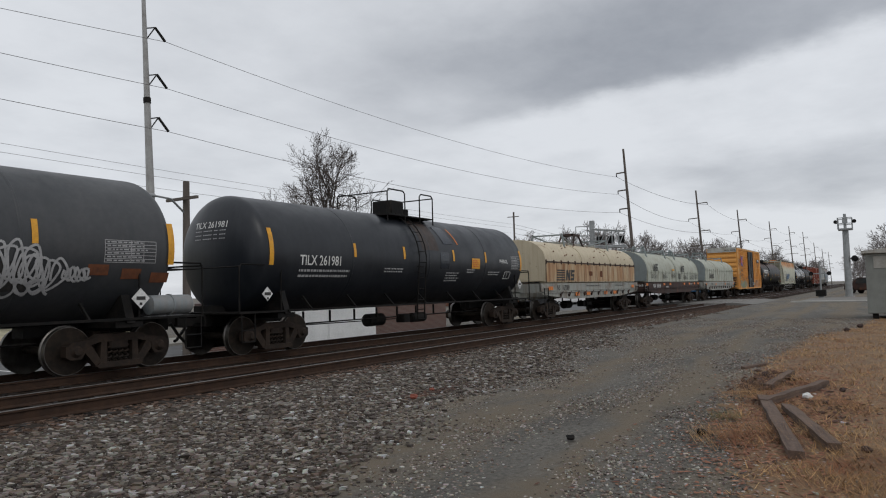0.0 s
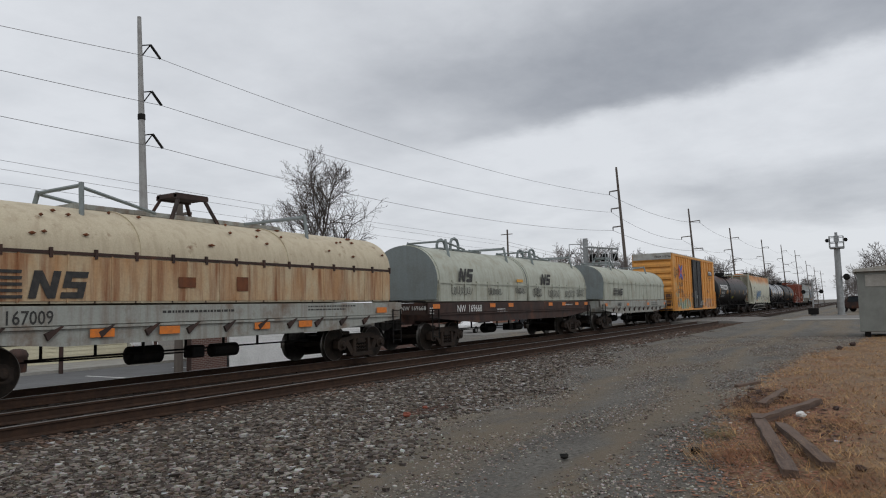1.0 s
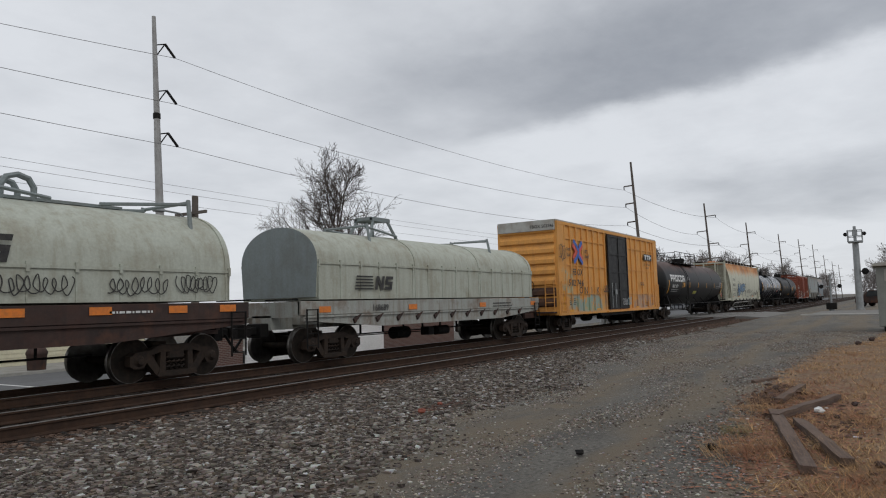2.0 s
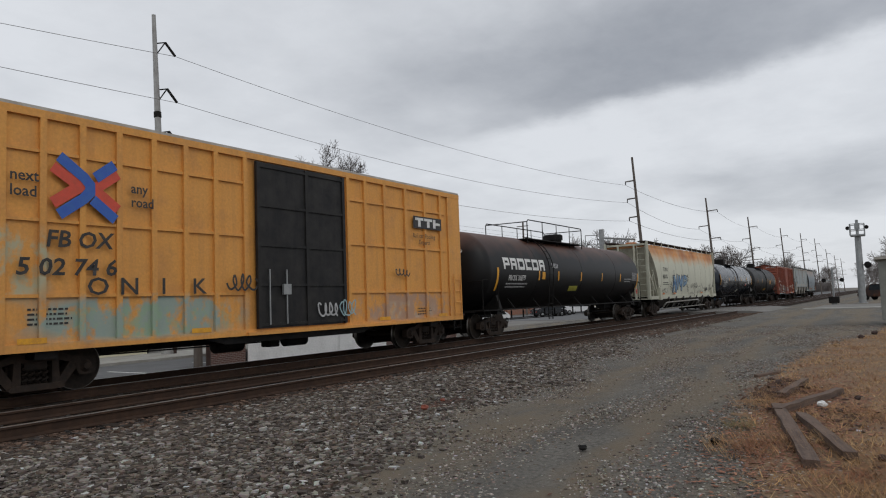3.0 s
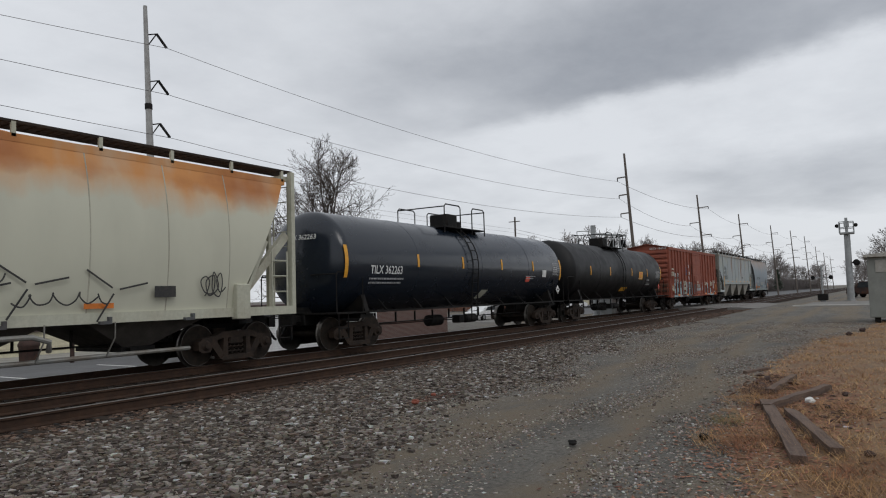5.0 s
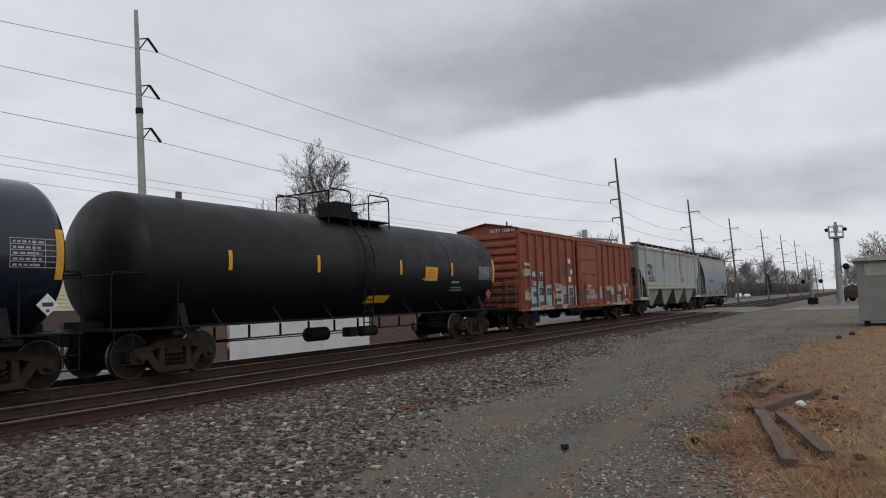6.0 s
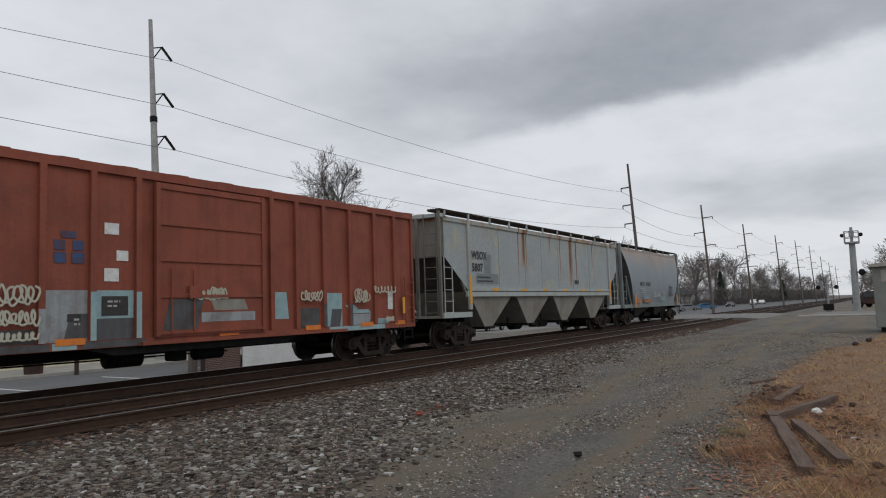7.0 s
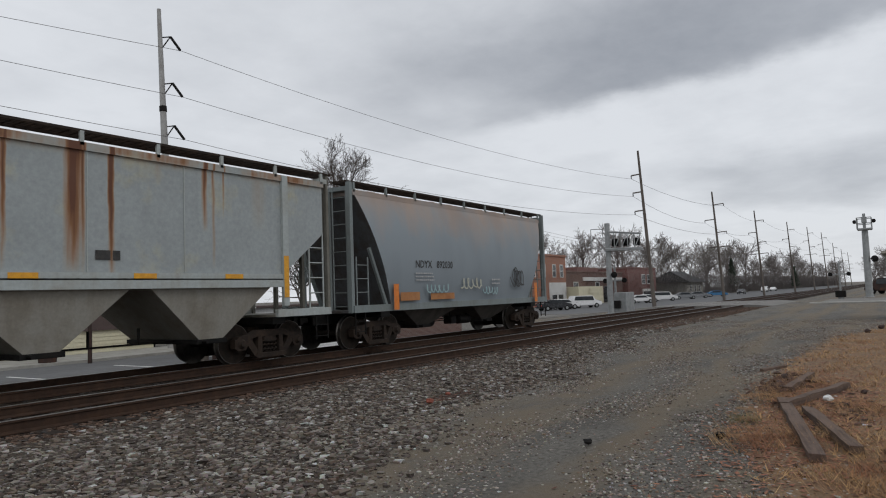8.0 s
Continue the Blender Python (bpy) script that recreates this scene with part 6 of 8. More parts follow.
def build_hopper_blue():
    side = round_side(1.22, 4.45, 1.32, 1.5, 1.2)
    # ends in darker slate: shade under their overhang is put into the colour
    car = hopper("covered_hopper", "short blue-grey covered hopper with faded graffiti, last in the train", 211.13, 14.4, 9.7, 6.0, side, 1.5, rust_topped("hopper_faded", (0.245, 0.28, 0.305), (0.36, 0.28, 0.23), (0.29, 0.22, 0.18), 2.6, 4.7), 1.22, 4.45, False, M["grime_and_shade"], 2, M["grey_green"], M["slate_grey"])
    y = -1.512
    lettering("NDYX   892030", 0.32, M["black_paint"], car, -3.45, 0, 2.3, lambda z: side_width(side, z), bold=0.01)
    decal("small_print", small_print(-3.45, 2.1, 1.0, 3, 0.06, 1) + small_print(1.3, 1.9, 0.7, 2, 0.08, 2), M["grey_letter"], car, y=y)
    for k, (x, z, w, h, mt) in enumerate(((-0.9, 1.6, 1.6, 0.4, "hopper_cream"), (2.9, 1.6, 0.9, 0.8, "black_paint"), (-3.0, 1.5, 1.5, 0.3, "pale_blue"), (0.6, 1.4, 1.2, 0.3, "pale_blue"))):
        bm = BM()
        scribble(bm, x, z, w, h, y, k + 90, 0.022, None, 12)
        part("graffiti", bm, M[mt], car, "faded spray-painted scrawl")
    decal("graffiti", [(-4.2, -3.2, 1.3, 1.55), (-2.6, -1.2, 1.3, 1.5)], M["rust_pale"], car, y=-1.46, label="faded salmon spray paint")
    for x in (-4.6, 4.75):
        decal("reflector", [(x, x + 0.25, 1.05, 1.8)], M["orange_mark"], car, y=-1.52, label="orange reflective strip")


def build_tank_long():
    R, ZC = 1.52, 2.52
    b = (R, ZC)
    car = tank_car("tank_car", "long black pressure tank car with rust patches on top", 102.2, 19.6, 15.8, 9.45, R, ZC, rust_topped("tank_rust_topped", (0.0045, 0.0045, 0.005), (0.075, 0.034, 0.023), (0.105, 0.05, 0.034), 2.85, 3.85, 0.5, 0.3), dome="round", rails=(-4.5, 1.6), rail_x=0.4, ladder_x=-3.6, flat_head=0.75)
    stripes(car, [-4.65, -2.65, 0.0, 2.8, 5.6], b, 2.15, 2.55, ends=[(-8.3, 1.75, 2.6), (8.55, 1.75, 2.6)])
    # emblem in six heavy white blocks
    x = -7.75
    for i, w in enumerate((0.5, 0.5, 0.58, 0.5, 0.58, 0.5)):
        o = [(x, x + 0.13, 2.55, 3.0), (x, x + w, 2.88, 3.0)]
        if i in (2, 4):
            o += [(x + w - 0.13, x + w, 2.55, 3.0), (x, x + w, 2.55, 2.67)]
        elif i == 3:
            o += [(x, x + w, 2.55, 2.67)]
        else:
            o += [(x + w - 0.13, x + w, 2.72, 3.0), (x, x + w, 2.70, 2.80)]
        if i in (1, 5):
            o += [(x + w - 0.15, x + w, 2.55, 2.72)]
        decal("emblem", o, M["white_paint"], car, bend=b, label="heavy white emblem block")
        x += w + 0.11
    head_lettering("PROX 36879", 0.2, M["white_paint"], car, 0.45, 3.15, (9.45, R, ZC, 0.75))
    lettering("PROX 36879", 0.3, M["white_paint"], car, -7.35, 0, 2.13, b, wide=0.9)
    decal("small_print", small_print(-7.5, 1.98, 2.0, 2, 0.07, 1) + small_print(6.3, 2.25, 1.3, 2, 0.07, 2), M["grey_letter"], car, bend=b)
    decal("label_plate", [(-1.2, -0.2, 1.7, 1.92)], material("lime", (0.33, 0.31, 0.035), (0.22, 0.21, 0.035), 0.6), car, bend=b, label="yellow-green label")
    decal("label_plate", [(-4.3, -4.0, 2.2, 2.5)], M["yellow"], car, bend=b, lift=0.009)
    data_table(car, 7.62, 2.2, 0.85, 0.42, b, 5)
    bm = BM()
    scribble(bm, -3.3, 2.65, 0.7, 0.25, 0, 5, 0.02, b, 10)
    part("graffiti", bm, M["grey_letter"], car, "small white spray-painted tag")
    placard(car, 8.6, -1.42, 1.6, M["red_paint"], 0.18)


def build_tank_blue():
    R, ZC = 1.50, 2.45
    b = (R, ZC)
    car = tank_car("tank_car", "glossy blue-black tank car with white lettering", 141.5, 16.9, 13.2, 8.0, R, ZC, M["tank_blue"], rails=(-1.6, 1.3), ladder_x=-0.55)
    stripes(car, [-4.1, -1.3, 1.65, 4.5], b, 2.35, 2.75, ends=[(-7.65, 2.0, 2.9), (7.4, 2.0, 2.9)])
    head_lettering("TILX 362263", 0.2, M["white_paint"], car, 0.4, 3.1, (8.0, R, ZC, 0.62))
    lettering("TILX 362263", 0.34, M["white_paint"], car, -6.5, 0, 2.12, b, wide=0.88)
    decal("small_print", small_print(-6.5, 1.95, 1.9, 2, 0.07, 1) + small_print(3.9, 2.1, 1.0, 2, 0.05, 2), M["grey_letter"], car, bend=b)
    decal("label_plate", [(0.3, 0.8, 1.3, 1.6)], M["hopper_cream"], car, bend=b, slant=0.6)
    decal("label_plate", [(3.9, 4.3, 1.9, 2.1)], M["red_paint"], car, bend=b)
    decal("label_plate", [(5.5, 5.9, 2.1, 2.4)], M["white_paint"], car, bend=b)
    data_table(car, 6.6, 2.2, 0.8, 0.5, b, 5)
    placard(car, 7.3, -1.4, 1.55)


def build_tank_dull():
    R, ZC = 1.52, 2.47
    b = (R, ZC)
    car = tank_car("tank_car", "dull black tank car with yellow labels", 158.45, 17.9, 13.4, 8.1, R, ZC, M["tank_rusty"], dome="box", rails=(-1.5, 1.4))
    stripes(car, [-5.6, -2.6, 1.2, 4.3], b, 2.25, 2.7, ends=[(7.4, 2.05, 2.9)])
    decal("caution_panel", [(2.65, 3.4, 2.07, 2.52)], M["yellow"], car, bend=b, label="yellow caution panel")
    decal("caution_text", small_print(2.77, 2.4, 0.5, 4, 0.045, 3), M["red_paint"], car, bend=b, lift=0.013)
    data_table(car, 6.3, 2.15, 1.0, 0.45, b, 6)
    decal("small_print", small_print(4.4, 2.0, 0.6, 1, 0.1, 1) + small_print(4.4, 1.83, 0.9, 2, 0.05, 1) + small_print(2.5, 2.1, 1.0, 1, 0.05, 2), M["grey_letter"], car, bend=b)
    decal("label_plate", [(-0.2, 0.9, 1.4, 1.62)], M["yellow"], car, bend=b, slant=0.5)
    placard(car, 7.15, -1.42, 1.6, M["red_paint"], 0.18)


build_tank_graffiti(), build_tank_black(), build_coil_cream(), build_coil_pair(), build_coil_grey(), build_boxcar_orange()
build_tank_long(), build_hopper_cream(), build_tank_blue(), build_tank_dull(), build_boxcar_red(), build_hopper_grey(), build_hopper_blue()


# ---- the ground near by: stones, dead grass, timbers ----
def stone_material(name="ballast_stone", k=1.0):
    m = bpy.data.materials.new(name)
    m.use_nodes = True
    nt = m.node_tree
    bsdf = nt.nodes["Principled BSDF"]
    geo = nt.nodes.new("ShaderNodeNewGeometry")
    ramp = nt.nodes.new("ShaderNodeValToRGB")
    e = ramp.color_ramp.elements
    e[0].position, e[0].color = 0.0, (0.045, 0.034, 0.028, 1)
    e[1].position, e[1].color = 1.0, (0.56, 0.53, 0.48, 1)
    for p, c in ((0.25, (0.085, 0.068, 0.057)), (0.45, (0.15, 0.112, 0.083)), (0.7, (0.175, 0.155, 0.135)), (0.93, (0.29, 0.26, 0.225))):
        n = e.new(p)
        n.color = (*c, 1)
    for q in e:
        q.color = (*[min(0.6, c * k) for c in q.color[:3]], 1)
    nt.links.new(geo.outputs["Random Per Island"], ramp.inputs[0])
    tex = nt.nodes.new("ShaderNodeTexNoise")
    tex.inputs["Scale"].default_value = 30
    co = nt.nodes.new("ShaderNodeTexCoord")
    nt.links.new(co.outputs["Object"], tex.inputs["Vector"])
    mix = nt.nodes.new("ShaderNodeMix")
    mix.data_type, mix.blend_type = "RGBA", "MULTIPLY"
    mix.inputs["Factor"].default_value = 0.5
    nt.links.new(ramp.outputs[0], mix.inputs["A"])
    nt.links.new(tex.outputs["Color"], mix.inputs["B"])
    nt.links.new(mix.outputs["Result"], bsdf.inputs["Base Color"])
    bsdf.inputs["Roughness"].default_value = 0.9
    return m


STONE = stone_material(k=1.22)
STONE_LOT = stone_material("lot_stone", 2.0)


STONE_RUST = material("rusty_stone", (0.085, 0.054, 0.038), (0.13, 0.075, 0.05), 0.9, scale=3, island=0.55)
STONE_DARK = material("dark_stone", (0.038, 0.031, 0.027), (0.022, 0.019, 0.017), 0.9, scale=3, island=0.6)


def scatter_stones(name, label, n, area, size, seed, keep_fn=None, mat=None):
    """Many small broken stones in one mesh."""
    rng = np.random.default_rng(seed)
    x0, x1, y0, y1 = area
    x = x0 + (x1 - x0) * rng.random(n) ** 1.5
    y = rng.uniform(y0, y1, n)
    if keep_fn is not None:
        ok = keep_fn(x, y, rng.random(n))
        x, y = x[ok], y[ok]
        n = len(x)
    z = np.array([ground_height(a, b) for a, b in zip(x, y)])
    s = size[0] + (size[1] - size[0]) * rng.random(n) ** 2.2
    base = np.array([(i, j, k) for i in (-1, 1) for j in (-1, 1) for k in (-1, 1)], float) * 0.72
    v = base[None] * (1 + rng.uniform(-0.45, 0.35, (n, 8, 1))) + rng.uniform(-0.22, 0.22, (n, 8, 3))
    v *= s[:, None, None] * np.stack([rng.uniform(0.8, 1.4, n), rng.uniform(0.7, 1.2, n), rng.uniform(0.45, 0.8, n)], 1)[:, None, :]
    a = rng.uniform(0, 2 * np.pi, n)
    c, t = np.cos(a)[:, None], np.sin(a)[:, None]
    vx, vy = v[..., 0] * c - v[..., 1] * t, v[..., 0] * t + v[..., 1] * c
    v[..., 0], v[..., 1] = vx + x[:, None], vy + y[:, None]
    v[..., 2] += (z + s * rng.uniform(0.0, 0.45, n))[:, None]
    quad = np.array([(0, 1, 3, 2), (4, 6, 7, 5), (0, 4, 5, 1), (2, 3, 7, 6), (0, 2, 6, 4), (1, 5, 7, 3)])
    f = (quad[None] + 8 * np.arange(n)[:, None, None]).reshape(-1, 4)
    me = bpy.data.meshes.new(name)
    me.from_pydata(v.reshape(-1, 3).tolist(), [], f.tolist())
    me.materials.append(mat or STONE)
    tagged(new(name, me), label, "gravel", kind="stuff")


def shoulder(x, y, r):
    """Coarse stone thins out from the track to the lot, in an uneven line."""
    edge = 3.6 + 0.17 * np.minimum(x, 26) + 0.35 * np.sin(x * 0.9) + 0.2 * np.sin(x * 2.3 + 1)
    return (y > edge + (r - 0.5) * 0.9)


def off_lanes(x, y, r):
    """Loose stone lies between the worn lanes."""
    v = y - 0.062 * np.minimum(x, 24) + 0.35 * np.sin(x * 0.7)
    lane = np.minimum(np.abs(v - 3.75) / 0.6, np.abs(v - 2.1) / 0.45)
    return r < np.clip(lane * lane, 0.12, 1.0)


scatter_stones("ballast", "coarse grey and brown ballast stones beside the track", 74000, (1.5, 40, 3.7, 9.3), (0.014, 0.046), 1, shoulder)
scatter_stones("ballast", "coarse ballast between and beside the ties", 16000, (2.0, 70, 9.1, 15.9), (0.025, 0.05), 2, mat=STONE_DARK)
scatter_stones("ballast", "rust-stained ballast packed against the near rail", 15000, (2.0, 60, 8.9, 9.75), (0.018, 0.042), 6, mat=STONE_RUST)
scatter_stones("ballast", "distant ballast shoulder", 7000, (28, 54, 7.9, 9.4), (0.022, 0.045), 3, mat=STONE_RUST)
scatter_stones("gravel", "loose fine gravel on the lot", 120000, (2.5, 34, -0.3, 7.2), (0.006, 0.016), 4, off_lanes, STONE_LOT)
scatter_stones("gravel", "larger loose stones on the lot", 1500, (2.5, 26, -0.3, 6.0), (0.014, 0.03), 5, off_lanes, STONE_LOT)


def build_shoulder():
    bm = BM()
    rows = []
    x = 0.5
    while x < 60:
        e = 3.65 + 0.17 * min(x, 26) + 0.35 * math.sin(x * 0.9) + 0.2 * math.sin(x * 2.3 + 1) + 0.25 * noise.noise(Vector((x * 3, 0, 0)))
        rows.append([bm.verts.new((x, y, ground_height(x, y) + 0.004 + 0.01 * k)) for k, y in ((k, e + (8.95 - e) * k) for k in (0, 0.1, 0.25, 0.4, 0.55, 0.7, 0.85, 1.0))])
        x += 0.25
    for a, b in zip(rows, rows[1:]):
        for j in range(7):
            bm.faces.new((a[j], b[j], b[j + 1], a[j + 1]))
    tagged(part("ballast_bed", bm, material("shoulder", (0.06, 0.046, 0.037), (0.10, 0.08, 0.064), 0.95, scale=3, bump=0.03, bump_scale=35, grain=0.4, spec=0.2), smooth=True), "dark brown earth between the ballast stones", "ground", kind="structure")


build_shoulder()


def build_bed():
    bm = BM()
    xs = [-90, -20] + list(range(-10, 120, 2)) + [200, 600]
    ys = [8.75, 9.1, 10.4, 12.1, 13.9, 15.6]
    grid = [[bm.verts.new((x, y + 0.12 * math.sin(x * 1.7) * (y < 9), -0.197 if 9 < y < 15.5 else -0.206)) for y in ys] for x in xs]
    for a, b in zip(grid, grid[1:]):
        for j in range(len(ys) - 1):
            bm.faces.new((a[j], b[j], b[j + 1], a[j + 1]))
    tagged(part("track_bed", bm, M["bed"]), "dark brown ballast bed under the tracks", "track bed", kind="structure")


build_bed()

GRASS = material("dead_grass", (0.36, 0.20, 0.085), (0.46, 0.31, 0.15), 0.95, scale=2.0, mix=(0.35, 0.7), island=0.45, third=(0.25, 0.10, 0.05), third_scale=1.2, third_mix=(0.5, 0.65))
SOIL = material("grass_soil", (0.15, 0.092, 0.052), (0.23, 0.145, 0.075), 0.95, scale=3.2, mix=(0.35, 0.65), bump=0.03, bump_scale=14, grain=0.4, third=(0.16, 0.07, 0.035), third_scale=1.3)


def grass_edge(x):
    n = noise.noise(Vector((x * 1.7, 5, 0))) * 0.4 + noise.noise(Vector((x * 5.1, 2, 0))) * 0.25
    return float(np.interp(x, (5.0, 5.8, 7.4, 8.9, 12, 15.8, 22.2, 27.5, 34), (0.3, 0.84, 1.4, 1.6, 1.85, 2.0, 1.65, 0.7, 0.2))) + n


def build_grass():
    bm = BM()
    xs = [4.8 + 0.12 * i for i in range(240)]
    rows = []
    for x in xs:
        e = grass_edge(x) if x > 5.5 else -0.5
        rows.append([bm.verts.new((x, y, ground_height(x, y) + h)) for y, h in ((e + 0.05, 0.003), (e - 0.25, 0.008), (e - 1.0, 0.012), (e - 2.2, 0.012), (-14, 0.012))])
    for a, b in zip(rows, rows[1:]):
        for j in range(4):
            bm.faces.new((a[j], b[j], b[j + 1], a[j + 1]))
    tagged(part("grass_ground", bm, SOIL, smooth=True), "tan bare soil under dead winter grass", "ground", kind="structure")
    rng = np.random.default_rng(11)
    n = 130000
    x = 5.0 + 30 * rng.random(n) ** 1.7
    y = -2.4 + 4.9 * rng.random(n)
    e = np.array([grass_edge(a) for a in x])
    clump = np.array([noise.noise(Vector((a * 1.1, b * 1.6, 3))) for a, b in zip(x, y)])
    ok = (y < e + rng.normal(0, 0.12, n)) & (clump > rng.uniform(-0.38, 0.45, n))
    x, y = x[ok], y[ok]
    n = len(x)
    z = np.array([ground_height(a, b) for a, b in zip(x, y)]) + 0.005
    h = 0.015 + 0.075 * rng.random(n) ** 2
    a, lean = rng.uniform(0, 2 * np.pi, n), rng.uniform(0.3, 3.0, n)
    w = rng.uniform(0.0025, 0.006, n)
    p = np.stack([x, y, z], 1)
    side = np.stack([np.cos(a) * w, np.sin(a) * w, 0 * w], 1)
    tip = p + np.stack([-np.sin(a) * h * lean, np.cos(a) * h * lean, h], 1)
    v = np.stack([p - side, p + side, tip], 1).reshape(-1, 3)
    f = np.arange(3 * n).reshape(-1, 3)
    me = bpy.data.meshes.new("dead_grass")
    me.from_pydata(v.tolist(), [], f.tolist())
    me.materials.append(GRASS)
    tagged(new("dead_grass", me), "short dead orange-brown winter grass", "grass", kind="stuff")
    rng2 = random.Random(3)
    for (cx, cy, r, k, green) in ((8.7, 1.62, 0.18, 160, True), (7.7, 1.35, 0.42, 700, False), (8.0, 0.7, 0.4, 450, False), (9.9, 0.55, 0.5, 500, False), (11.6, 1.5, 0.5, 600, False), (7.3, 0.2, 0.3, 300, False), (12.6, 1.2, 0.5, 500, False), (10.4, 1.6, 0.4, 400, False), (6.3, 0.3, 0.5, 600, False)):
        bm = BM()
        for i in range(k):
            q, rr = rng2.uniform(0, 6.28), r * rng2.random() ** 0.6
            px, py = cx + rr * math.cos(q) * 1.5, cy + rr * math.sin(q)
            hh, d = rng2.uniform(0.05, 0.17), rng2.uniform(0, 6.28)
            g = ground_height(px, py) + 0.02
            bm.faces.new([bm.verts.new(c) for c in ((px - 0.005, py, g), (px + 0.005, py, g), (px + math.cos(d) * hh * 0.8, py + math.sin(d) * hh * 0.8, g + hh))])
        ob = part("grass_tuft", bm, M["green_weed"] if green else GRASS)
        tagged(ob, "small green weed among dead grass" if green else "tuft of rusty dead grass", "grass tuft", kind="stuff")


M["green_weed"] = material("green_weed", (0.13, 0.13, 0.045), (0.2, 0.17, 0.07), 0.9, scale=6)
build_grass()


def scraps(name, label, category, n, centre, spread, size, mat, seed, flat=1.0):
    """Small torn pieces strewn about: leaves, bark, splinters."""
    rng = np.random.default_rng(seed)
    x, y = rng.normal(centre[0], spread[0], n), rng.normal(centre[1], spread[1], n)
    z = np.array([ground_height(a, b) for a, b in zip(x, y)]) + 0.012
    t, s = rng.uniform(0, 6.28, n), rng.uniform(*size, n)
    lift = rng.uniform(0.1, 0.6, n) * s * flat
    long = np.stack([np.cos(t) * s, np.sin(t) * s, lift * rng.uniform(-0.3, 1, n)], 1)
    wide = np.stack([-np.sin(t) * s, np.cos(t) * s, lift * rng.uniform(-1, 1, n)], 1) * rng.uniform(0.25, 0.6, n)[:, None]
    p = np.stack([x, y, z + lift * 0.6], 1)
    top = p + np.stack([0 * x, 0 * x, s * 0.35 * flat], 1)
    v = np.stack([p - long, p - wide, p + long, p + wide, top], 1).reshape(-1, 3)
    f = (np.array([(0, 1, 4), (1, 2, 4), (2, 3, 4), (3, 0, 4)])[None] + 5 * np.arange(n)[:, None, None]).reshape(-1, 3)
    me = bpy.data.meshes.new(name)
    me.from_pydata(v.tolist(), [], f.tolist())
    me.materials.append(mat)
    tagged(new(name, me), label, category, kind="stuff")


LEAF = material("dead_leaf", (0.20, 0.085, 0.055), (0.29, 0.15, 0.09), 0.9, scale=6, island=0.5)
BARK = material("rotten_bark", (0.10, 0.052, 0.036), (0.05, 0.03, 0.023), 0.95, scale=8, island=0.5)
scraps("leaf_litter", "reddish dead leaves and torn grass round the timbers", "leaf litter", 5500, (9.8, 0.95), (2.2, 0.45), (0.015, 0.04), LEAF, 21, 0.5)
scraps("leaf_litter", "dead leaves scattered along the grass edge", "leaf litter", 1500, (16.5, 1.3), (4.5, 0.5), (0.015, 0.045), LEAF, 22, 0.4)
scraps("rotten_wood", "crumbling heap of rotten wood and bark", "wood debris", 300, (12.2, 1.65), (0.55, 0.16), (0.03, 0.11), BARK, 23, 1.0)
scraps("rotten_wood", "bark and splinters beside the timbers", "wood debris", 160, (9.8, 0.72), (1.1, 0.22), (0.02, 0.07), BARK, 24, 0.7)
scraps("dead_stalks", "brown dead weeds among the ballast", "dead weeds", 260, (9.2, 6.0), (0.45, 0.1), (0.02, 0.06), BARK, 25, 0.6)


def timber(a, b, width, height, lift, label, roll=0.0):
    a, b = Vector((*a, 0)), Vector((*b, 0))
    L = (b - a).length
    bm = BM()
    n = 8
    rnd = random.Random(int(L * 100))
    rows = []
    for i in range(n + 1):
        x = -L / 2 + L * i / n
        j = [rnd.uniform(-0.008, 0.008) for _ in range(4)]
        rows.append([bm.verts.new(q) for q in ((x, -width / 2 + j[0], 0), (x, width / 2 + j[1], 0), (x, width / 2 + j[2], height + j[3]), (x, -width / 2 + j[3], height + j[0]))])
    for p, q in zip(rows, rows[1:]):
        for k in range(4):
            bm.faces.new((p[k], p[(k + 1) % 4], q[(k + 1) % 4], q[k]))
    bm.faces.new(rows[0]), bm.faces.new(rows[-1])
    bmesh.ops.bevel(bm, geom=[e for e in bm.edges if len(e.link_faces) == 2 and e.calc_face_angle(0) > 1.0], offset=0.012, segments=1, affect="EDGES")
    ob = part("railway_timber", bm, M["old_timber"])
    m = (a + b) / 2
    ob.matrix_basis = pose(m.x, m.y, ground_height(m.x, m.y) + lift, 0, roll, math.degrees(math.atan2(b.y - a.y, b.x - a.x)))
    tagged(ob, label, "timber", "old timbers")


timber((6.95, 0.72), (10.2, 1.42), 0.135, 0.07, 0.02, "weathered grey-brown railway timber lying in dead grass")
timber((7.4, 0.45), (9.55, 1.07), 0.12, 0.075, 0.02, "dark weathered railway timber lying in dead grass")
timber((9.75, 1.36), (11.95, 0.80), 0.11, 0.085, 0.02, "dark railway timber lying across the grass")
timber((11.3, 1.5), (13.2, 1.38), 0.11, 0.075, 0.02, "broken brown timber half sunk in grass")
timber((13.9, 2.25), (14.7, 1.95), 0.08, 0.05, 0.0, "short charred stick of wood on gravel")


def clod(x, y, r, label, mat, seed, name="stone"):
    bm = BM()
    bmesh.ops.create_icosphere(bm, subdivisions=2, radius=r)
    for v in bm.verts:
        v.co *= 1 + 0.45 * noise.noise(v.co * (1.6 / r) + Vector((seed, 0, 0)))
        v.co.z *= 0.7
    ob = part(name, bm, mat)
    ob.location = (x, y, ground_height(x, y) + r * 0.45 + 0.02)
    tagged(ob, label, name)


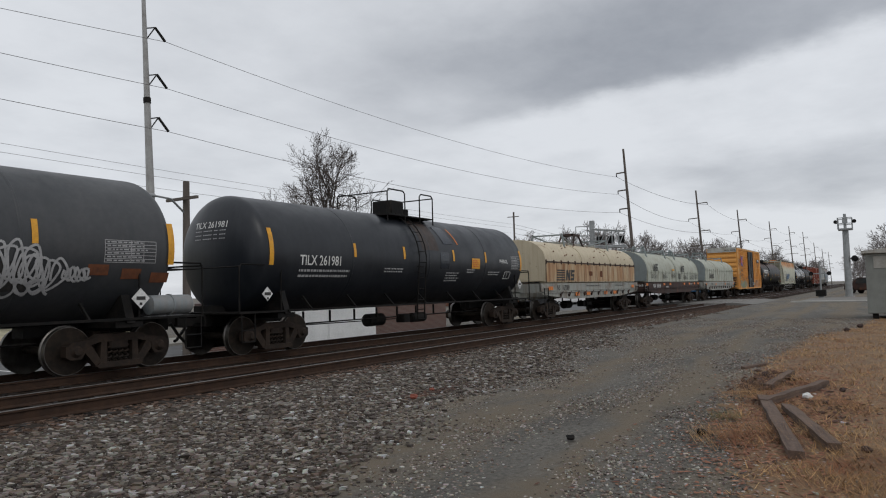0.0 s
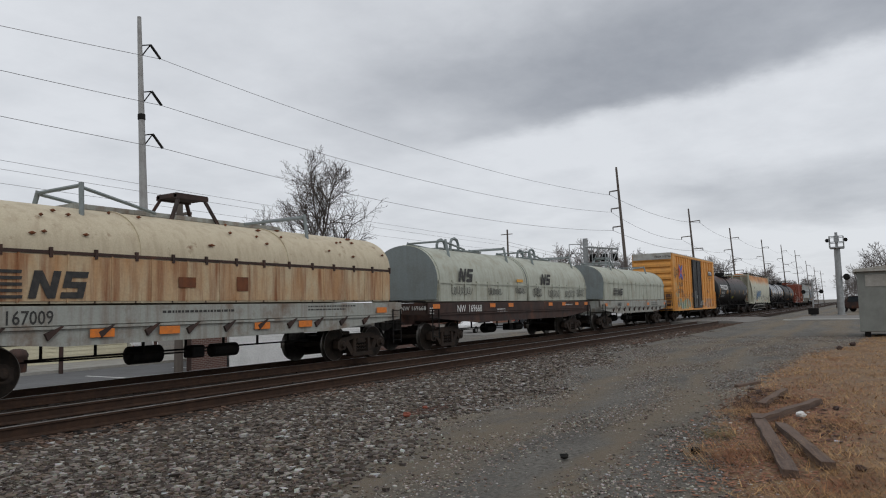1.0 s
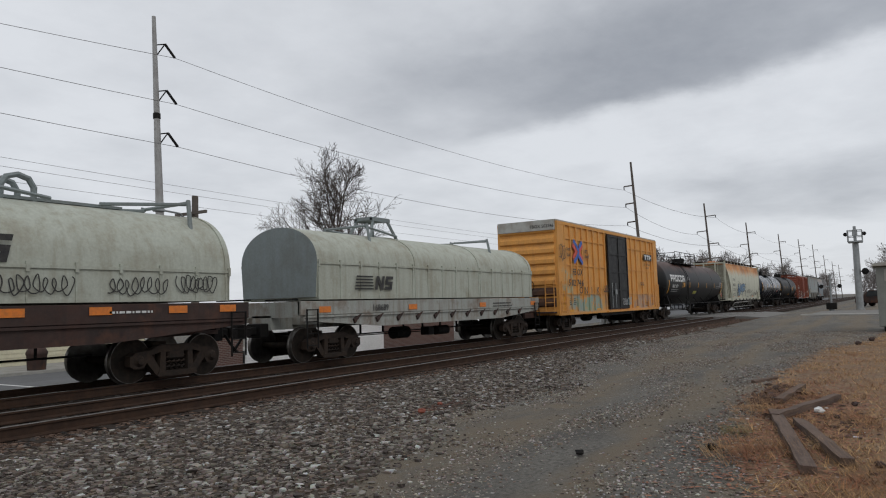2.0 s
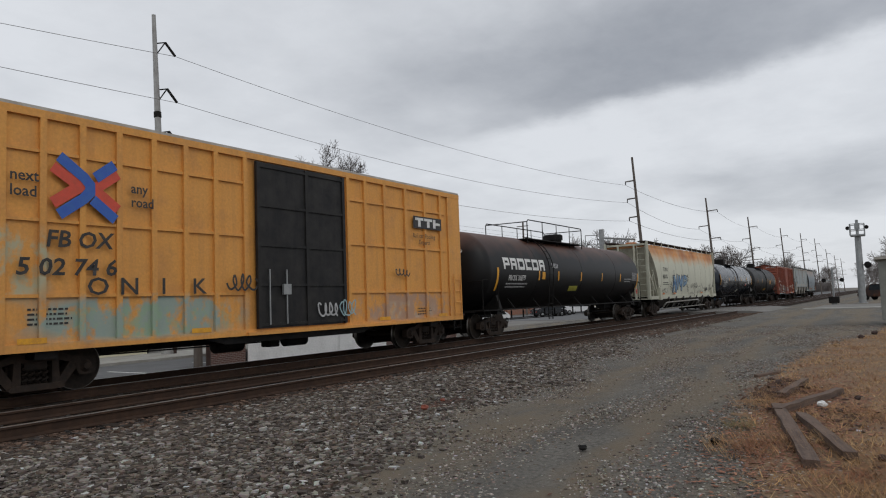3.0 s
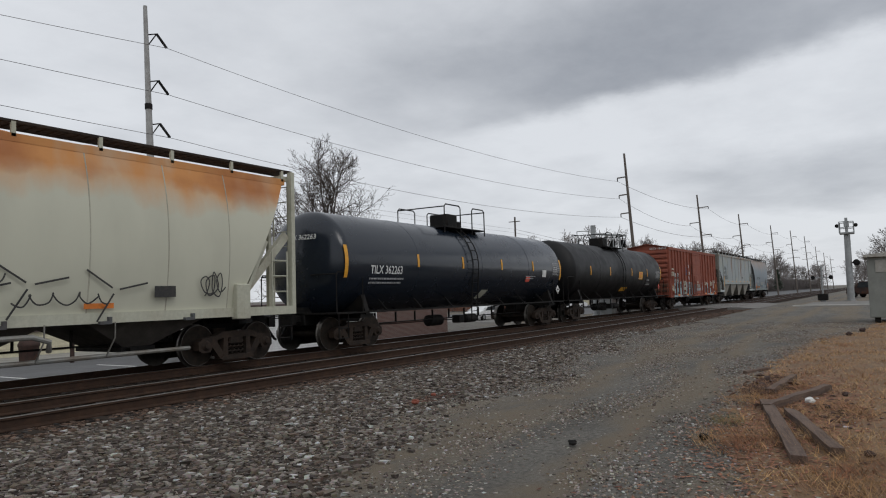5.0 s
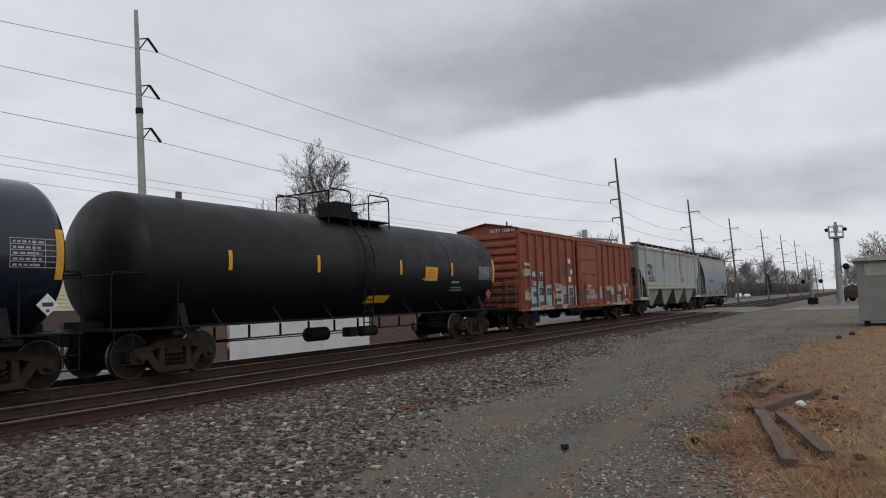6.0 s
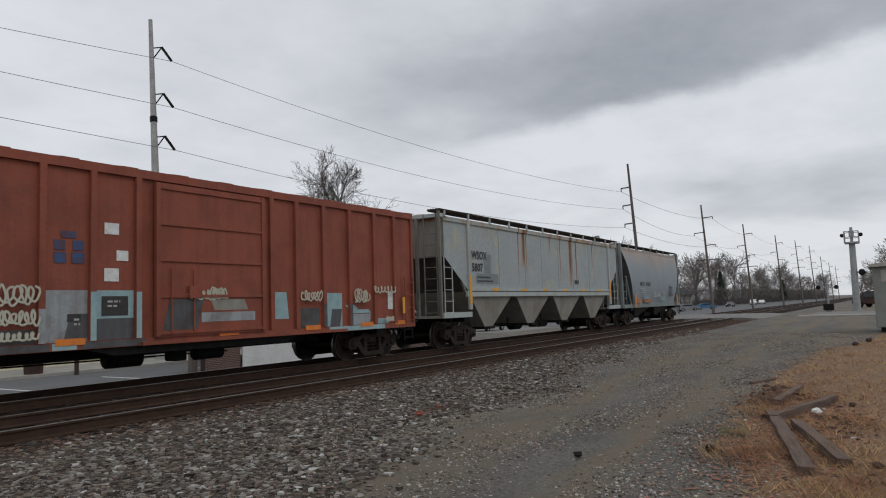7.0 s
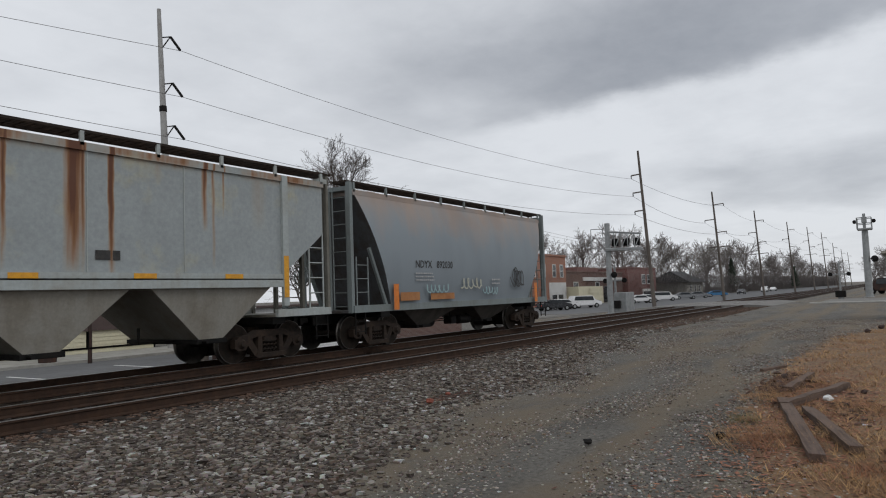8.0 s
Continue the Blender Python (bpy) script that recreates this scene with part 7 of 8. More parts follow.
clod(10.6, 0.93, 0.06, "pale pinkish-white stone in the grass", M["white_paint"], 1)
clod(6.9, 2.8, 0.045, "small dark lump on the gravel", M["black_steel"], 2)
clod(7.7, 1.68, 0.05, "small dark lump on the gravel", M["black_steel"], 3)
for i, (x, y, r) in enumerate(((12.0, 1.7, 0.06), (12.3, 1.5, 0.05), (12.9, 1.75, 0.06), (10.9, 1.15, 0.04), (10.2, 0.7, 0.035), (7.5, 0.2, 0.045), (11.4, 0.55, 0.04), (12.5, 1.62, 0.05), (11.6, 1.62, 0.045), (25.0, 1.0, 0.09), (27.0, 0.7, 0.1), (9.0, 0.9, 0.035))):
    clod(x, y, r, "rusty brown clod of earth and bark", M["sill_brown"], 10 + i, "clod")
clod(8.6, 5.9, 0.06, "reddish broken brick end in the ballast", M["red_box"], 40, "brick_piece")
clod(9.4, 6.1, 0.04, "reddish broken brick end in the ballast", M["red_box"], 41, "brick_piece")


# ---- across the tracks and down the line ----
def build_lot():
    bm = BM()
    box(bm, -60, 38, 20.5, 36, -1.3, -0.985)
    lot = part("parking_lot", bm, M["asphalt"])
    tagged(lot, "grey asphalt parking lot with white stall lines", "parking lot", kind="structure")
    for i in range(8):
        x = -8 + i * 4.2
        bm = BM()
        box(bm, x, x + 0.13, 24.5, 27.6, -0.984, -0.979)
        part("stall_line", bm, M["white_paint"], lot)
    bm = BM()
    box(bm, -60, 38, 30.6, 34.9, -0.984, -0.86)
    part("sidewalk", bm, M["concrete"], lot)
    bm = BM()
    box(bm, -60, 38, 19.6, 20.4, -1.2, -0.9)
    tagged(part("kerb", bm, M["concrete"]), "pale concrete kerb along the lot", "kerb", kind="structure")
    bm = BM()
    xs = [54.4, 57.5, 61, 64.5, 68.5]
    ys = [-60, -20, -4, 0, 4, 8, 9, 16, 18, 22, 28, 36, 60, 200]
    grid = [[bm.verts.new((x, y, (max(ground_height(61, y), ground_height(x, y)) if not 8 < y < 17 else -0.048) + 0.03)) for y in ys] for x in xs]
    for a, b in zip(grid, grid[1:]):
        for j in range(len(ys) - 1):
            bm.faces.new((a[j], b[j], b[j + 1], a[j + 1]))
    r = bmesh.ops.extrude_face_region(bm, geom=list(bm.faces))
    bmesh.ops.translate(bm, verts=[v for v in r["geom"] if isinstance(v, bmesh.types.BMVert)], vec=(0, 0, -0.25))
    tagged(part("road", bm, material("road_asphalt", (0.19, 0.18, 0.165), (0.14, 0.135, 0.125), 0.9, scale=0.6, bump=0.004)), "grey asphalt road crossing the tracks at rail level", "road", kind="structure")
    bm = BM()
    box(bm, 70, 520, 20.5, 47, -1.4, -0.985)
    tagged(part("road", bm, M["asphalt"]), "grey asphalt street running beside the railway", "road", kind="structure")
    bm = BM()
    box(bm, 55.2, 56.7, -30, 5.6, -0.2, 0.02)
    tagged(part("pavement", bm, M["concrete"]), "pale concrete pavement along the road", "pavement", kind="structure")


build_lot()

SIDING = material("cream_siding", (0.62, 0.58, 0.42), (0.55, 0.51, 0.37), 0.6, scale=1.0)
BROWN = material("brown_band", (0.09, 0.06, 0.055), (0.07, 0.05, 0.045), 0.7, scale=1.5)
WHITE = material("white_siding", (0.78, 0.78, 0.77), (0.68, 0.68, 0.67), 0.6, scale=1.0)


def brick_material(name, c, d):
    m = bpy.data.materials.new(name)
    m.use_nodes = True
    nt = m.node_tree
    b = nt.nodes.new("ShaderNodeTexBrick")
    co = nt.nodes.new("ShaderNodeTexCoord")
    mp = nt.nodes.new("ShaderNodeMapping")
    mp.inputs["Rotation"].default_value = (radians(90), 0, 0)
    nt.links.new(co.outputs["Object"], mp.inputs[0])
    nt.links.new(mp.outputs[0], b.inputs["Vector"])
    b.inputs["Color1"].default_value, b.inputs["Color2"].default_value, b.inputs["Mortar"].default_value = (*c, 1), (*d, 1), (0.25, 0.22, 0.2, 1)
    b.inputs["Scale"].default_value, b.inputs["Brick Width"].default_value, b.inputs["Row Height"].default_value, b.inputs["Mortar Size"].default_value = 1.0, 0.22, 0.075, 0.008
    nt.links.new(b.outputs[0], nt.nodes["Principled BSDF"].inputs["Base Color"])
    nt.nodes["Principled BSDF"].inputs["Roughness"].default_value = 0.85
    return m


BRICK_ORANGE = brick_material("orange_brick", (0.36, 0.15, 0.085), (0.30, 0.12, 0.07))
BRICK_DARK = brick_material("dark_brick", (0.13, 0.06, 0.045), (0.10, 0.05, 0.04))
BRICK_RED = brick_material("red_brick", (0.17, 0.055, 0.045), (0.13, 0.045, 0.04))
GLASS = material("dark_glass", (0.03, 0.035, 0.04), (0.05, 0.055, 0.06), 0.12, scale=1)


def siding_wall(bm, x0, x1, y, z0, z1, pitch):
    z = z0
    while z < z1 - 0.01:
        t = min(z + pitch, z1)
        bm.faces.new([bm.verts.new(q) for q in ((x0, y - 0.035, z), (x1, y - 0.035, z), (x1, y, t), (x0, y, t))])
        bm.faces.new([bm.verts.new(q) for q in ((x0, y, z), (x1, y, z), (x1, y - 0.035, z), (x0, y - 0.035, z))])
        z = t


def skewed(bm, x0, x1, y0, y1, z0, z1, shift):
    """A block whose flanks run off at a slant."""
    q = [(x0, y0), (x1, y0), (x1 + shift, y1), (x0 + shift, y1)]
    lo, hi = [bm.verts.new((*p, z0)) for p in q], [bm.verts.new((*p, z1)) for p in q]
    for i in range(4):
        bm.faces.new((lo[i], lo[(i + 1) % 4], hi[(i + 1) % 4], hi[i]))
    bm.faces.new(lo[::-1]), bm.faces.new(hi)


def build_siding_building():
    h = thing("store_building", "long cream-sided building with a brown band along its wall", "building", at=pose(0, 35, -1.0))
    bm = BM()
    box(bm, -40, 24.2, 0.05, 14, 0, 5.5)
    part("wall", bm, SIDING, h)
    bm = BM()
    siding_wall(bm, -40, 24.2, 0.04, 2.5, 5.5, 0.2)
    siding_wall(bm, -40, 24.2, 0.04, 0.12, 1.26, 0.2)
    part("siding", bm, SIDING, h)
    bm = BM()
    box(bm, -40, 24.25, -0.12, 0.05, 1.26, 2.5)
    part("band", bm, BROWN, h, "dark brown band")
    bm = BM()
    box(bm, -40.2, 24.4, -0.15, 14.2, 5.5, 5.62)
    part("roof_edge", bm, WHITE, h)
    for x in (-14, -8, -2, 4, 10, 16, 22):
        bm = BM()
        box(bm, x, x + 0.08, -0.03, 0.02, 2.5, 5.5)
        part("joint_strip", bm, BROWN, h)
    w = thing("garage", "low white garage with ribbed siding", "building", at=pose(0, 24.4, -1.05))
    bm = BM()
    skewed(bm, 21.9, 32.0, 0.05, 8, 0, 2.2, 7.4)
    part("wall", bm, WHITE, w)
    for a, b in ((21.9, 27.85), (28.05, 32.0)):
        bm = BM()
        siding_wall(bm, a, b, 0.04, 0, 2.2, 0.12)
        part("siding", bm, WHITE, w)
    bm = BM()
    skewed(bm, 21.87, 32.15, -0.2, 8.2, 2.2, 2.3, 7.6)
    part("roof", bm, BROWN, w)
    b = thing("brick_wing", "low brown brick wing beside the garage", "building", at=pose(0, 24.5, -1.05))
    bm = BM()
    skewed(bm, 19.7, 21.85, 0.02, 7, 0, 2.1, 6.1)
    part("wall", bm, BRICK_DARK, b)
    bm = BM()
    skewed(bm, 19.6, 21.86, -0.1, 7, 2.1, 2.2, 6.1)
    part("roof", bm, BROWN, b)
    e = thing("brick_wall", "long dark brick building beyond the garage", "building", at=pose(0, 25, -1.05))
    bm = BM()
    box(bm, 32.6, 40.5, 0, 9, 0, 2.1)
    part("wall", bm, BRICK_DARK, e)
    bm = BM()
    box(bm, 32.5, 40.6, -0.1, 9.1, 2.1, 2.2)
    part("roof", bm, BROWN, e)


build_siding_building()


def windowed(h, x0, x1, y, z0, z1, frame_mat):
    w = BM()
    box(w, x0 - 0.12, x1 + 0.12, y - 0.08, y + 0.02, z0 - 0.12, z0)
    box(w, x0 - 0.12, x1 + 0.12, y - 0.06, y + 0.02, z1, z1 + 0.12)
    box(w, x0 - 0.12, x0, y - 0.06, y + 0.02, z0, z1)
    box(w, x1, x1 + 0.12, y - 0.06, y + 0.02, z0, z1)
    box(w, x0, x1, y - 0.05, y + 0.02, (z0 + z1) / 2 - 0.04, (z0 + z1) / 2 + 0.04)
    f = part("window", w, frame_mat, h)
    g = BM()
    box(g, x0, x1, y - 0.02, y + 0.015, z0, z1)
    part("pane", g, GLASS, f)


def build_brick_row():
    def block(name, label, x0, x1, y, z1, mat, cap=None, depth=14):
        h = thing(name, label, "building", "brick buildings", at=pose(0, y, -1.0))
        bm = BM()
        box(bm, x0, x1, 0, depth, 0, z1 + 1.0)
        part("wall", bm, mat, h)
        bm = BM()
        box(bm, x0 - 0.15, x1 + 0.15, -0.15, depth, z1 + 1.0, z1 + 1.3)
        part("parapet", bm, cap or mat, h)
        return h
    h = block("brick_building", "two-storey orange brick corner building with upper windows", 96, 116.8, 50, 7.5, BRICK_ORANGE)
    for x in (99, 103, 107, 111.2, 114.3):
        windowed(h, x, x + 1.2, 0, 5.0, 7.0, M["white_paint"])
    bm = BM()
    box(bm, 109.5, 116.5, -0.1, 0, 0.0, 4.0)
    f = part("shopfront", bm, M["white_paint"], h, "white shopfront")
    for x in (110.5, 113.2):
        bm = BM()
        box(bm, x, x + 1.8, -0.13, -0.1, 0.2, 1.9)
        part("pane", bm, GLASS, f)
    h = block("brick_building", "low dark brown brick building with pale parapet strip", 117.3, 149.5, 51, 4.9, BRICK_DARK)
    bm = BM()
    box(bm, 127, 149, -0.2, -0.02, 4.3, 5.0)
    part("fascia", bm, M["white_paint"], h, "white fascia strip")
    bm = BM()
    box(bm, 127, 138, 1.0, 8, 5.9, 7.0)
    part("rear_wall", bm, BRICK_RED, h)
    for x in (122.5, 133.5):
        windowed(h, x, x + 2.0, 0, 2.4, 4.0, M["white_paint"])
    bm = BM()
    box(bm, 117.4, 129.5, -3, -0.02, 0, 3.2)
    part("lean_to", bm, SIDING, h, "tan-walled lean-to")
    bm = BM()
    box(bm, 138, 142, -0.1, -0.02, 0, 3.2)
    part("doorway", bm, GLASS, h)
    h = block("brick_building", "two-storey dark red brick building with white-framed windows", 150.3, 171, 50, 6.0, BRICK_RED)
    for x in (160, 164):
        windowed(h, x, x + 2.4, 0, 3.6, 5.6, M["white_paint"])
    bm = BM()
    box(bm, 160, 167, -0.1, -0.02, 0, 2.4)
    f = part("shopfront", bm, M["white_paint"], h, "white shopfront")
    bm = BM()
    box(bm, 160.6, 166.4, -0.13, -0.1, 0.4, 1.8)
    part("pane", bm, GLASS, f)
    h = thing("house", "grey gabled house among bare trees", "house", at=pose(205, 54, -1.0))
    bm = BM()
    box(bm, -9, 9, -5, 5, 0, 4)
    part("wall", bm, M["concrete"], h)
    bm = BM()
    bm.faces.new([bm.verts.new(q) for q in ((-10, -6, 3.8), (10, -6, 3.8), (7, 0, 7), (-7, 0, 7))])
    bm.faces.new([bm.verts.new(q) for q in ((-10, 6, 3.8), (-7, 0, 7), (7, 0, 7), (10, 6, 3.8))])
    bm.faces.new([bm.verts.new(q) for q in ((-10, -6, 3.8), (-7, 0, 7), (-10, 6, 3.8))])
    bm.faces.new([bm.verts.new(q) for q in ((10, -6, 3.8), (10, 6, 3.8), (7, 0, 7))])
    part("roof", bm, M["door_black"], h)
    for x in (-6, -1, 4):
        windowed(h, x, x + 1.6, -5, 1.2, 2.8, M["white_paint"])


build_brick_row()


def build_car(name, label, m, mat, van=False, group="parked cars"):
    car = thing(name, label, "car", group, at=m)
    top, hood_z = (1.75, 1.05) if van else (1.42, 0.92)
    o = [(-2.3, 0.35), (2.3, 0.35), (2.35, 0.7), (2.2, hood_z - 0.08), (1.25, hood_z), (0.55 if not van else 0.9, top - 0.04), (-0.9 if not van else -2.0, top), (-1.75 if not van else -2.3, hood_z + 0.08), (-2.35, hood_z)]
    bm = BM()
    slab_xz(bm, o, -0.86, 0.86)
    bmesh.ops.bevel(bm, geom=list(bm.edges), offset=0.09, segments=2, affect="EDGES")
    body = part("body", bm, mat, car, smooth=True)
    for s in (-1, 1):
        bm = BM()
        y = s * 0.875
        a, b = sorted((y, y + s * 0.012))
        glass = [(1.0, hood_z + 0.02), (0.52 if not van else 0.8, top - 0.12), (-0.85 if not van else -1.95, top - 0.1), (-1.5 if not van else -2.1, hood_z + 0.06)]
        slab_xz(bm, glass, a - 0.012, b)
        part("side_window", bm, GLASS, body)
    for x in (-1.45, 1.4):
        for s in (-1, 1):
            bm = BM()
            turned(bm, [(s * 0.68, 0.2), (s * 0.68, 0.33), (s * 0.9, 0.33), (s * 0.9, 0.2)], 18, 0, "y", (x, 0, 0.33))
            wh = part("wheel", bm, M["black_steel"], car)
            bm = BM()
            turned(bm, [(s * 0.9, 0.19), (s * 0.91, 0.05)], 12, 0, "y", (x, 0, 0.33))
            part("rim", bm, M["galvanised"], wh)
    for s in (-1, 1):
        for y in (-0.6, 0.6):
            bm = BM()
            box(bm, 2.3 * s - 0.03, 2.3 * s + 0.03, y - 0.18, y + 0.18, 0.62, 0.76)
            part("headlight" if s > 0 else "tail_light", bm, M["white_paint"] if s > 0 else M["red_paint"], car)
    return car


CAR_WHITE = material("car_white", (0.75, 0.75, 0.75), (0.7, 0.7, 0.7), 0.25, scale=1)
CAR_DARK = material("car_dark", (0.03, 0.032, 0.035), (0.04, 0.04, 0.045), 0.25, scale=1)
CAR_BLUE = material("car_blue", (0.04, 0.16, 0.33), (0.05, 0.18, 0.35), 0.25, scale=1)
CAR_GREY = material("car_grey", (0.22, 0.23, 0.24), (0.2, 0.2, 0.21), 0.3, scale=1)
build_car("van", "white minivan parked on the street", pose(95, 38, -1.0, 0, 0, 322), CAR_WHITE, True)
build_car("car", "white sedan parked beside a van", pose(89.5, 39, -1.0, 0, 0, 318), CAR_WHITE)
build_car("car", "black sedan parked in a row", pose(84.5, 38, -1.0, 0, 0, 325), CAR_DARK)
for x, y, r, m, l in ((117, 37, 200, CAR_WHITE, "white car parked on the street"), (124, 38, 180, CAR_WHITE, "white car parked on the street"), (133, 37.5, 185, CAR_WHITE, "white car parked on the street"), (146, 37, 190, CAR_GREY, "grey car parked on the street"), (157, 37, 182, CAR_GREY, "grey car parked on the street"), (170, 36, 185, CAR_BLUE, "bright blue car on the street"), (205, 37, 182, CAR_DARK, "dark car on the street"), (250, 38, 182, CAR_WHITE, "white car far down the street"), (268, 38, 182, CAR_WHITE, "white car far down the street"), (60, 33, 180, CAR_WHITE, "white car parked near the crossing"), (25.5, 37.5, 90, CAR_WHITE, "white car parked behind the lot")):
    build_car("car", l, pose(x, y, -1.0, 0, 0, r + 110 if 100 < x < 200 else r), m, van=(x in (133, 250)))
build_car("car", "dark red car beyond the crossing", pose(88, 1.2, -0.05, 0, 0, 60), M["sill_brown"], True)


# ---- poles and wires ----
LEAN = 3.0


def steel_pole():
    base = Vector((24.15, 33.2, -1.0))
    pole = thing("utility_pole", "tall tapered grey steel power pole with three bracket arms", "power pole", at=Matrix.Translation(base) @ pose(0, 0, 0, -LEAN, 0, 0))
    bm = BM()
    turned(bm, [(0, 0.30), (19.15, 0.11)], 14, 0, "z")
    part("shaft", bm, M["pole_steel"], pole, smooth=True)
    bm = BM()
    turned(bm, [(13.2, 0.19), (13.22, 0.205), (13.5, 0.205), (13.52, 0.19)], 14, 0, "z")
    part("joint_band", bm, M["black_steel"], pole)
    tips = []
    d = Vector((0.75, -0.66, 0))
    for z in (17.1, 14.4, 11.95):
        bm = BM()
        a = Vector((0, 0, z))
        k = a + d * 0.55 + Vector((0, 0, 0.45))
        rod(bm, [a + Vector((0, 0, 0.38)), k], 0.035, 6)
        rod(bm, [a - Vector((0, 0, 0.35)), k], 0.035, 6)
        arm = part("bracket_arm", bm, M["black_steel"], pole)
        bm = BM()
        e = a + d * 1.05 + Vector((0, 0, -0.35))
        n = 9
        for i in range(n):
            p, q = k.lerp(e, i / n), k.lerp(e, (i + 0.85) / n)
            rod(bm, [p, q], 0.075, 8)
        rod(bm, [k, e], 0.035, 6)
        part("insulator", bm, M["black_steel"], arm)
        tips.append(pole.matrix_basis @ e)
    return tips


def wood_pole(x, y, height, label, arms):
    pole = thing("utility_pole", label, "power pole", "line of power poles", at=pose(x, y, -1.0, -LEAN, 0, 0))
    bm = BM()
    turned(bm, [(0, 0.24), (height + 1.0, 0.12)], 10, 0, "z")
    part("shaft", bm, M["pole_wood"], pole, smooth=True)
    tips = []
    for dz, a, b in arms:
        z = height + 1.0 - dz
        bm = BM()
        beam(bm, (0, a, z), (0, b, z), 0.12, 0.14)
        arm = part("crossarm", bm, M["pole_wood"], pole)
        e = b if abs(b) > abs(a) else a
        bm = BM()
        turned(bm, [(z - 0.4, 0.03), (z - 0.38, 0.06), (z - 0.05, 0.06), (z, 0.03)], 8, 0, "z", (0, e, 0))
        part("insulator", bm, M["black_steel"], arm)
        tips.append(pole.matrix_basis @ Vector((0, e, z - 0.4)))
    return tips


bpy.context.view_layer.update()
LINES = [steel_pole()]
LINES.append(wood_pole(82.0, 24.3, 17.7, "tall brown wooden power pole with short side arms", [(2.8, 0, 1.1), (4.9, 0, 1.1), (7.1, 0, 1.1)]))
for i, x in enumerate((121.5, 161, 212, 262, 312, 362, 412, 462)):
    LINES.append(wood_pole(x, 24.6, (17.0, 17.1, 18.2, 20.0, 21.0, 19.0, 18.0, 18.0)[i], "tall brown wooden power pole with offset crossarms", [(2.2, 0, -1.6), (4.6, 1.6, 0), (6.8, -1.6, 0), (9.2, -1.8, 1.8)]))


def wire(a, b, sag, r=0.02, label="thin dark overhead power wire", segs=20):
    bm = BM()
    pts = [a.lerp(b, i / segs) - Vector((0, 0, sag * 4 * (i / segs) * (1 - i / segs))) for i in range(segs + 1)]
    rod(bm, pts, r, 4)
    tagged(part("power_wire", bm, M["wire"]), label, "wire", "overhead wires")


for k in range(3):
    tip = LINES[0][k]
    wire(tip + Vector((-57.85, 8.9, (-0.6, 3.0, 4.6)[k])), tip, 0.8, 0.014)
for i in range(len(LINES) - 1):
    for k in range(3):
        wire(LINES[i][k], LINES[i + 1][k], 1.1 if i == 0 else 0.8, 0.014 if i == 0 else 0.02)
for z, y in ((9.6, 36.0), (9.1, 36.0), (8.3, 36.0)):
    wire(Vector((-60, y + 1, z + 2.0)), Vector((92.4, 45, z + 1.2)), 0.9, 0.011)
    wire(Vector((92.4, 45, z + 1.2)), Vector((300, 60, z + 1.2)), 1.0, 0.02)


def service_pole(x, y, height, label, lamp=None):
    pole = thing("service_pole", label, "utility pole", at=pose(x, y, -1.0))
    bm = BM()
    turned(bm, [(0, 0.17), (height + 1.0, 0.12)], 10, 0, "z")
    part("shaft", bm, M["pole_wood"], pole, smooth=True)
    bm = BM()
    beam(bm, (-0.2, -0.9, height + 0.3), (-0.2, 0.9, height + 0.3), 0.09, 0.11)
    part("crossarm", bm, M["pole_wood"], pole)
    if lamp:
        bm = BM()
        rod(bm, [(0, 0, height - 0.3), (lamp * 0.5, 0, height + 0.25), (lamp, 0, height + 0.3)], 0.04, 6)
        arm = part("lamp_arm", bm, M["galvanised"], pole)
        bm = BM()
        box(bm, min(lamp, lamp * 1.3), max(lamp, lamp * 1.3), -0.12, 0.12, height + 0.22, height + 0.36, bevel=0.04)
        part("lamp_head", bm, M["galvanised"], arm)


service_pole(17.8, 22.6, 5.9, "dark wooden service pole with a short lamp arm", -1.4)
service_pole(92.4, 45, 12.6, "thin wooden service pole behind the street")


def bungalow():
    h = thing("signal_cabinet", "grey-green metal railway signal cabinet on low legs", "signal cabinet", at=pose(33.0, 0.55, LOT))
    bm = BM()
    box(bm, 0, 3.0, -2.4, 0, 0.22, 2.62, bevel=0.02)
    part("body", bm, M["box_green"], h)
    bm = BM()
    box(bm, -0.18, 3.18, -2.58, 0.12, 2.62, 2.72, bevel=0.01)
    prism(bm, [(-2.58, 2.72), (0.12, 2.72), (-1.2, 2.86)], -0.18, 3.18)
    part("roof", bm, M["roof_pale"], h)
    bm = BM()
    box(bm, -0.025, 0.0, -1.15, -0.28, 2.02, 2.5, bevel=0.005)
    part("vent_panel", bm, M["concrete"], h, "pale panel")
    for y in (-2.2, -0.35):
        for x in (0.15, 2.7):
            bm = BM()
            box(bm, x, x + 0.2, y, y + 0.2, 0.0, 0.22)
            part("leg", bm, M["black_steel"], h)


bungalow()


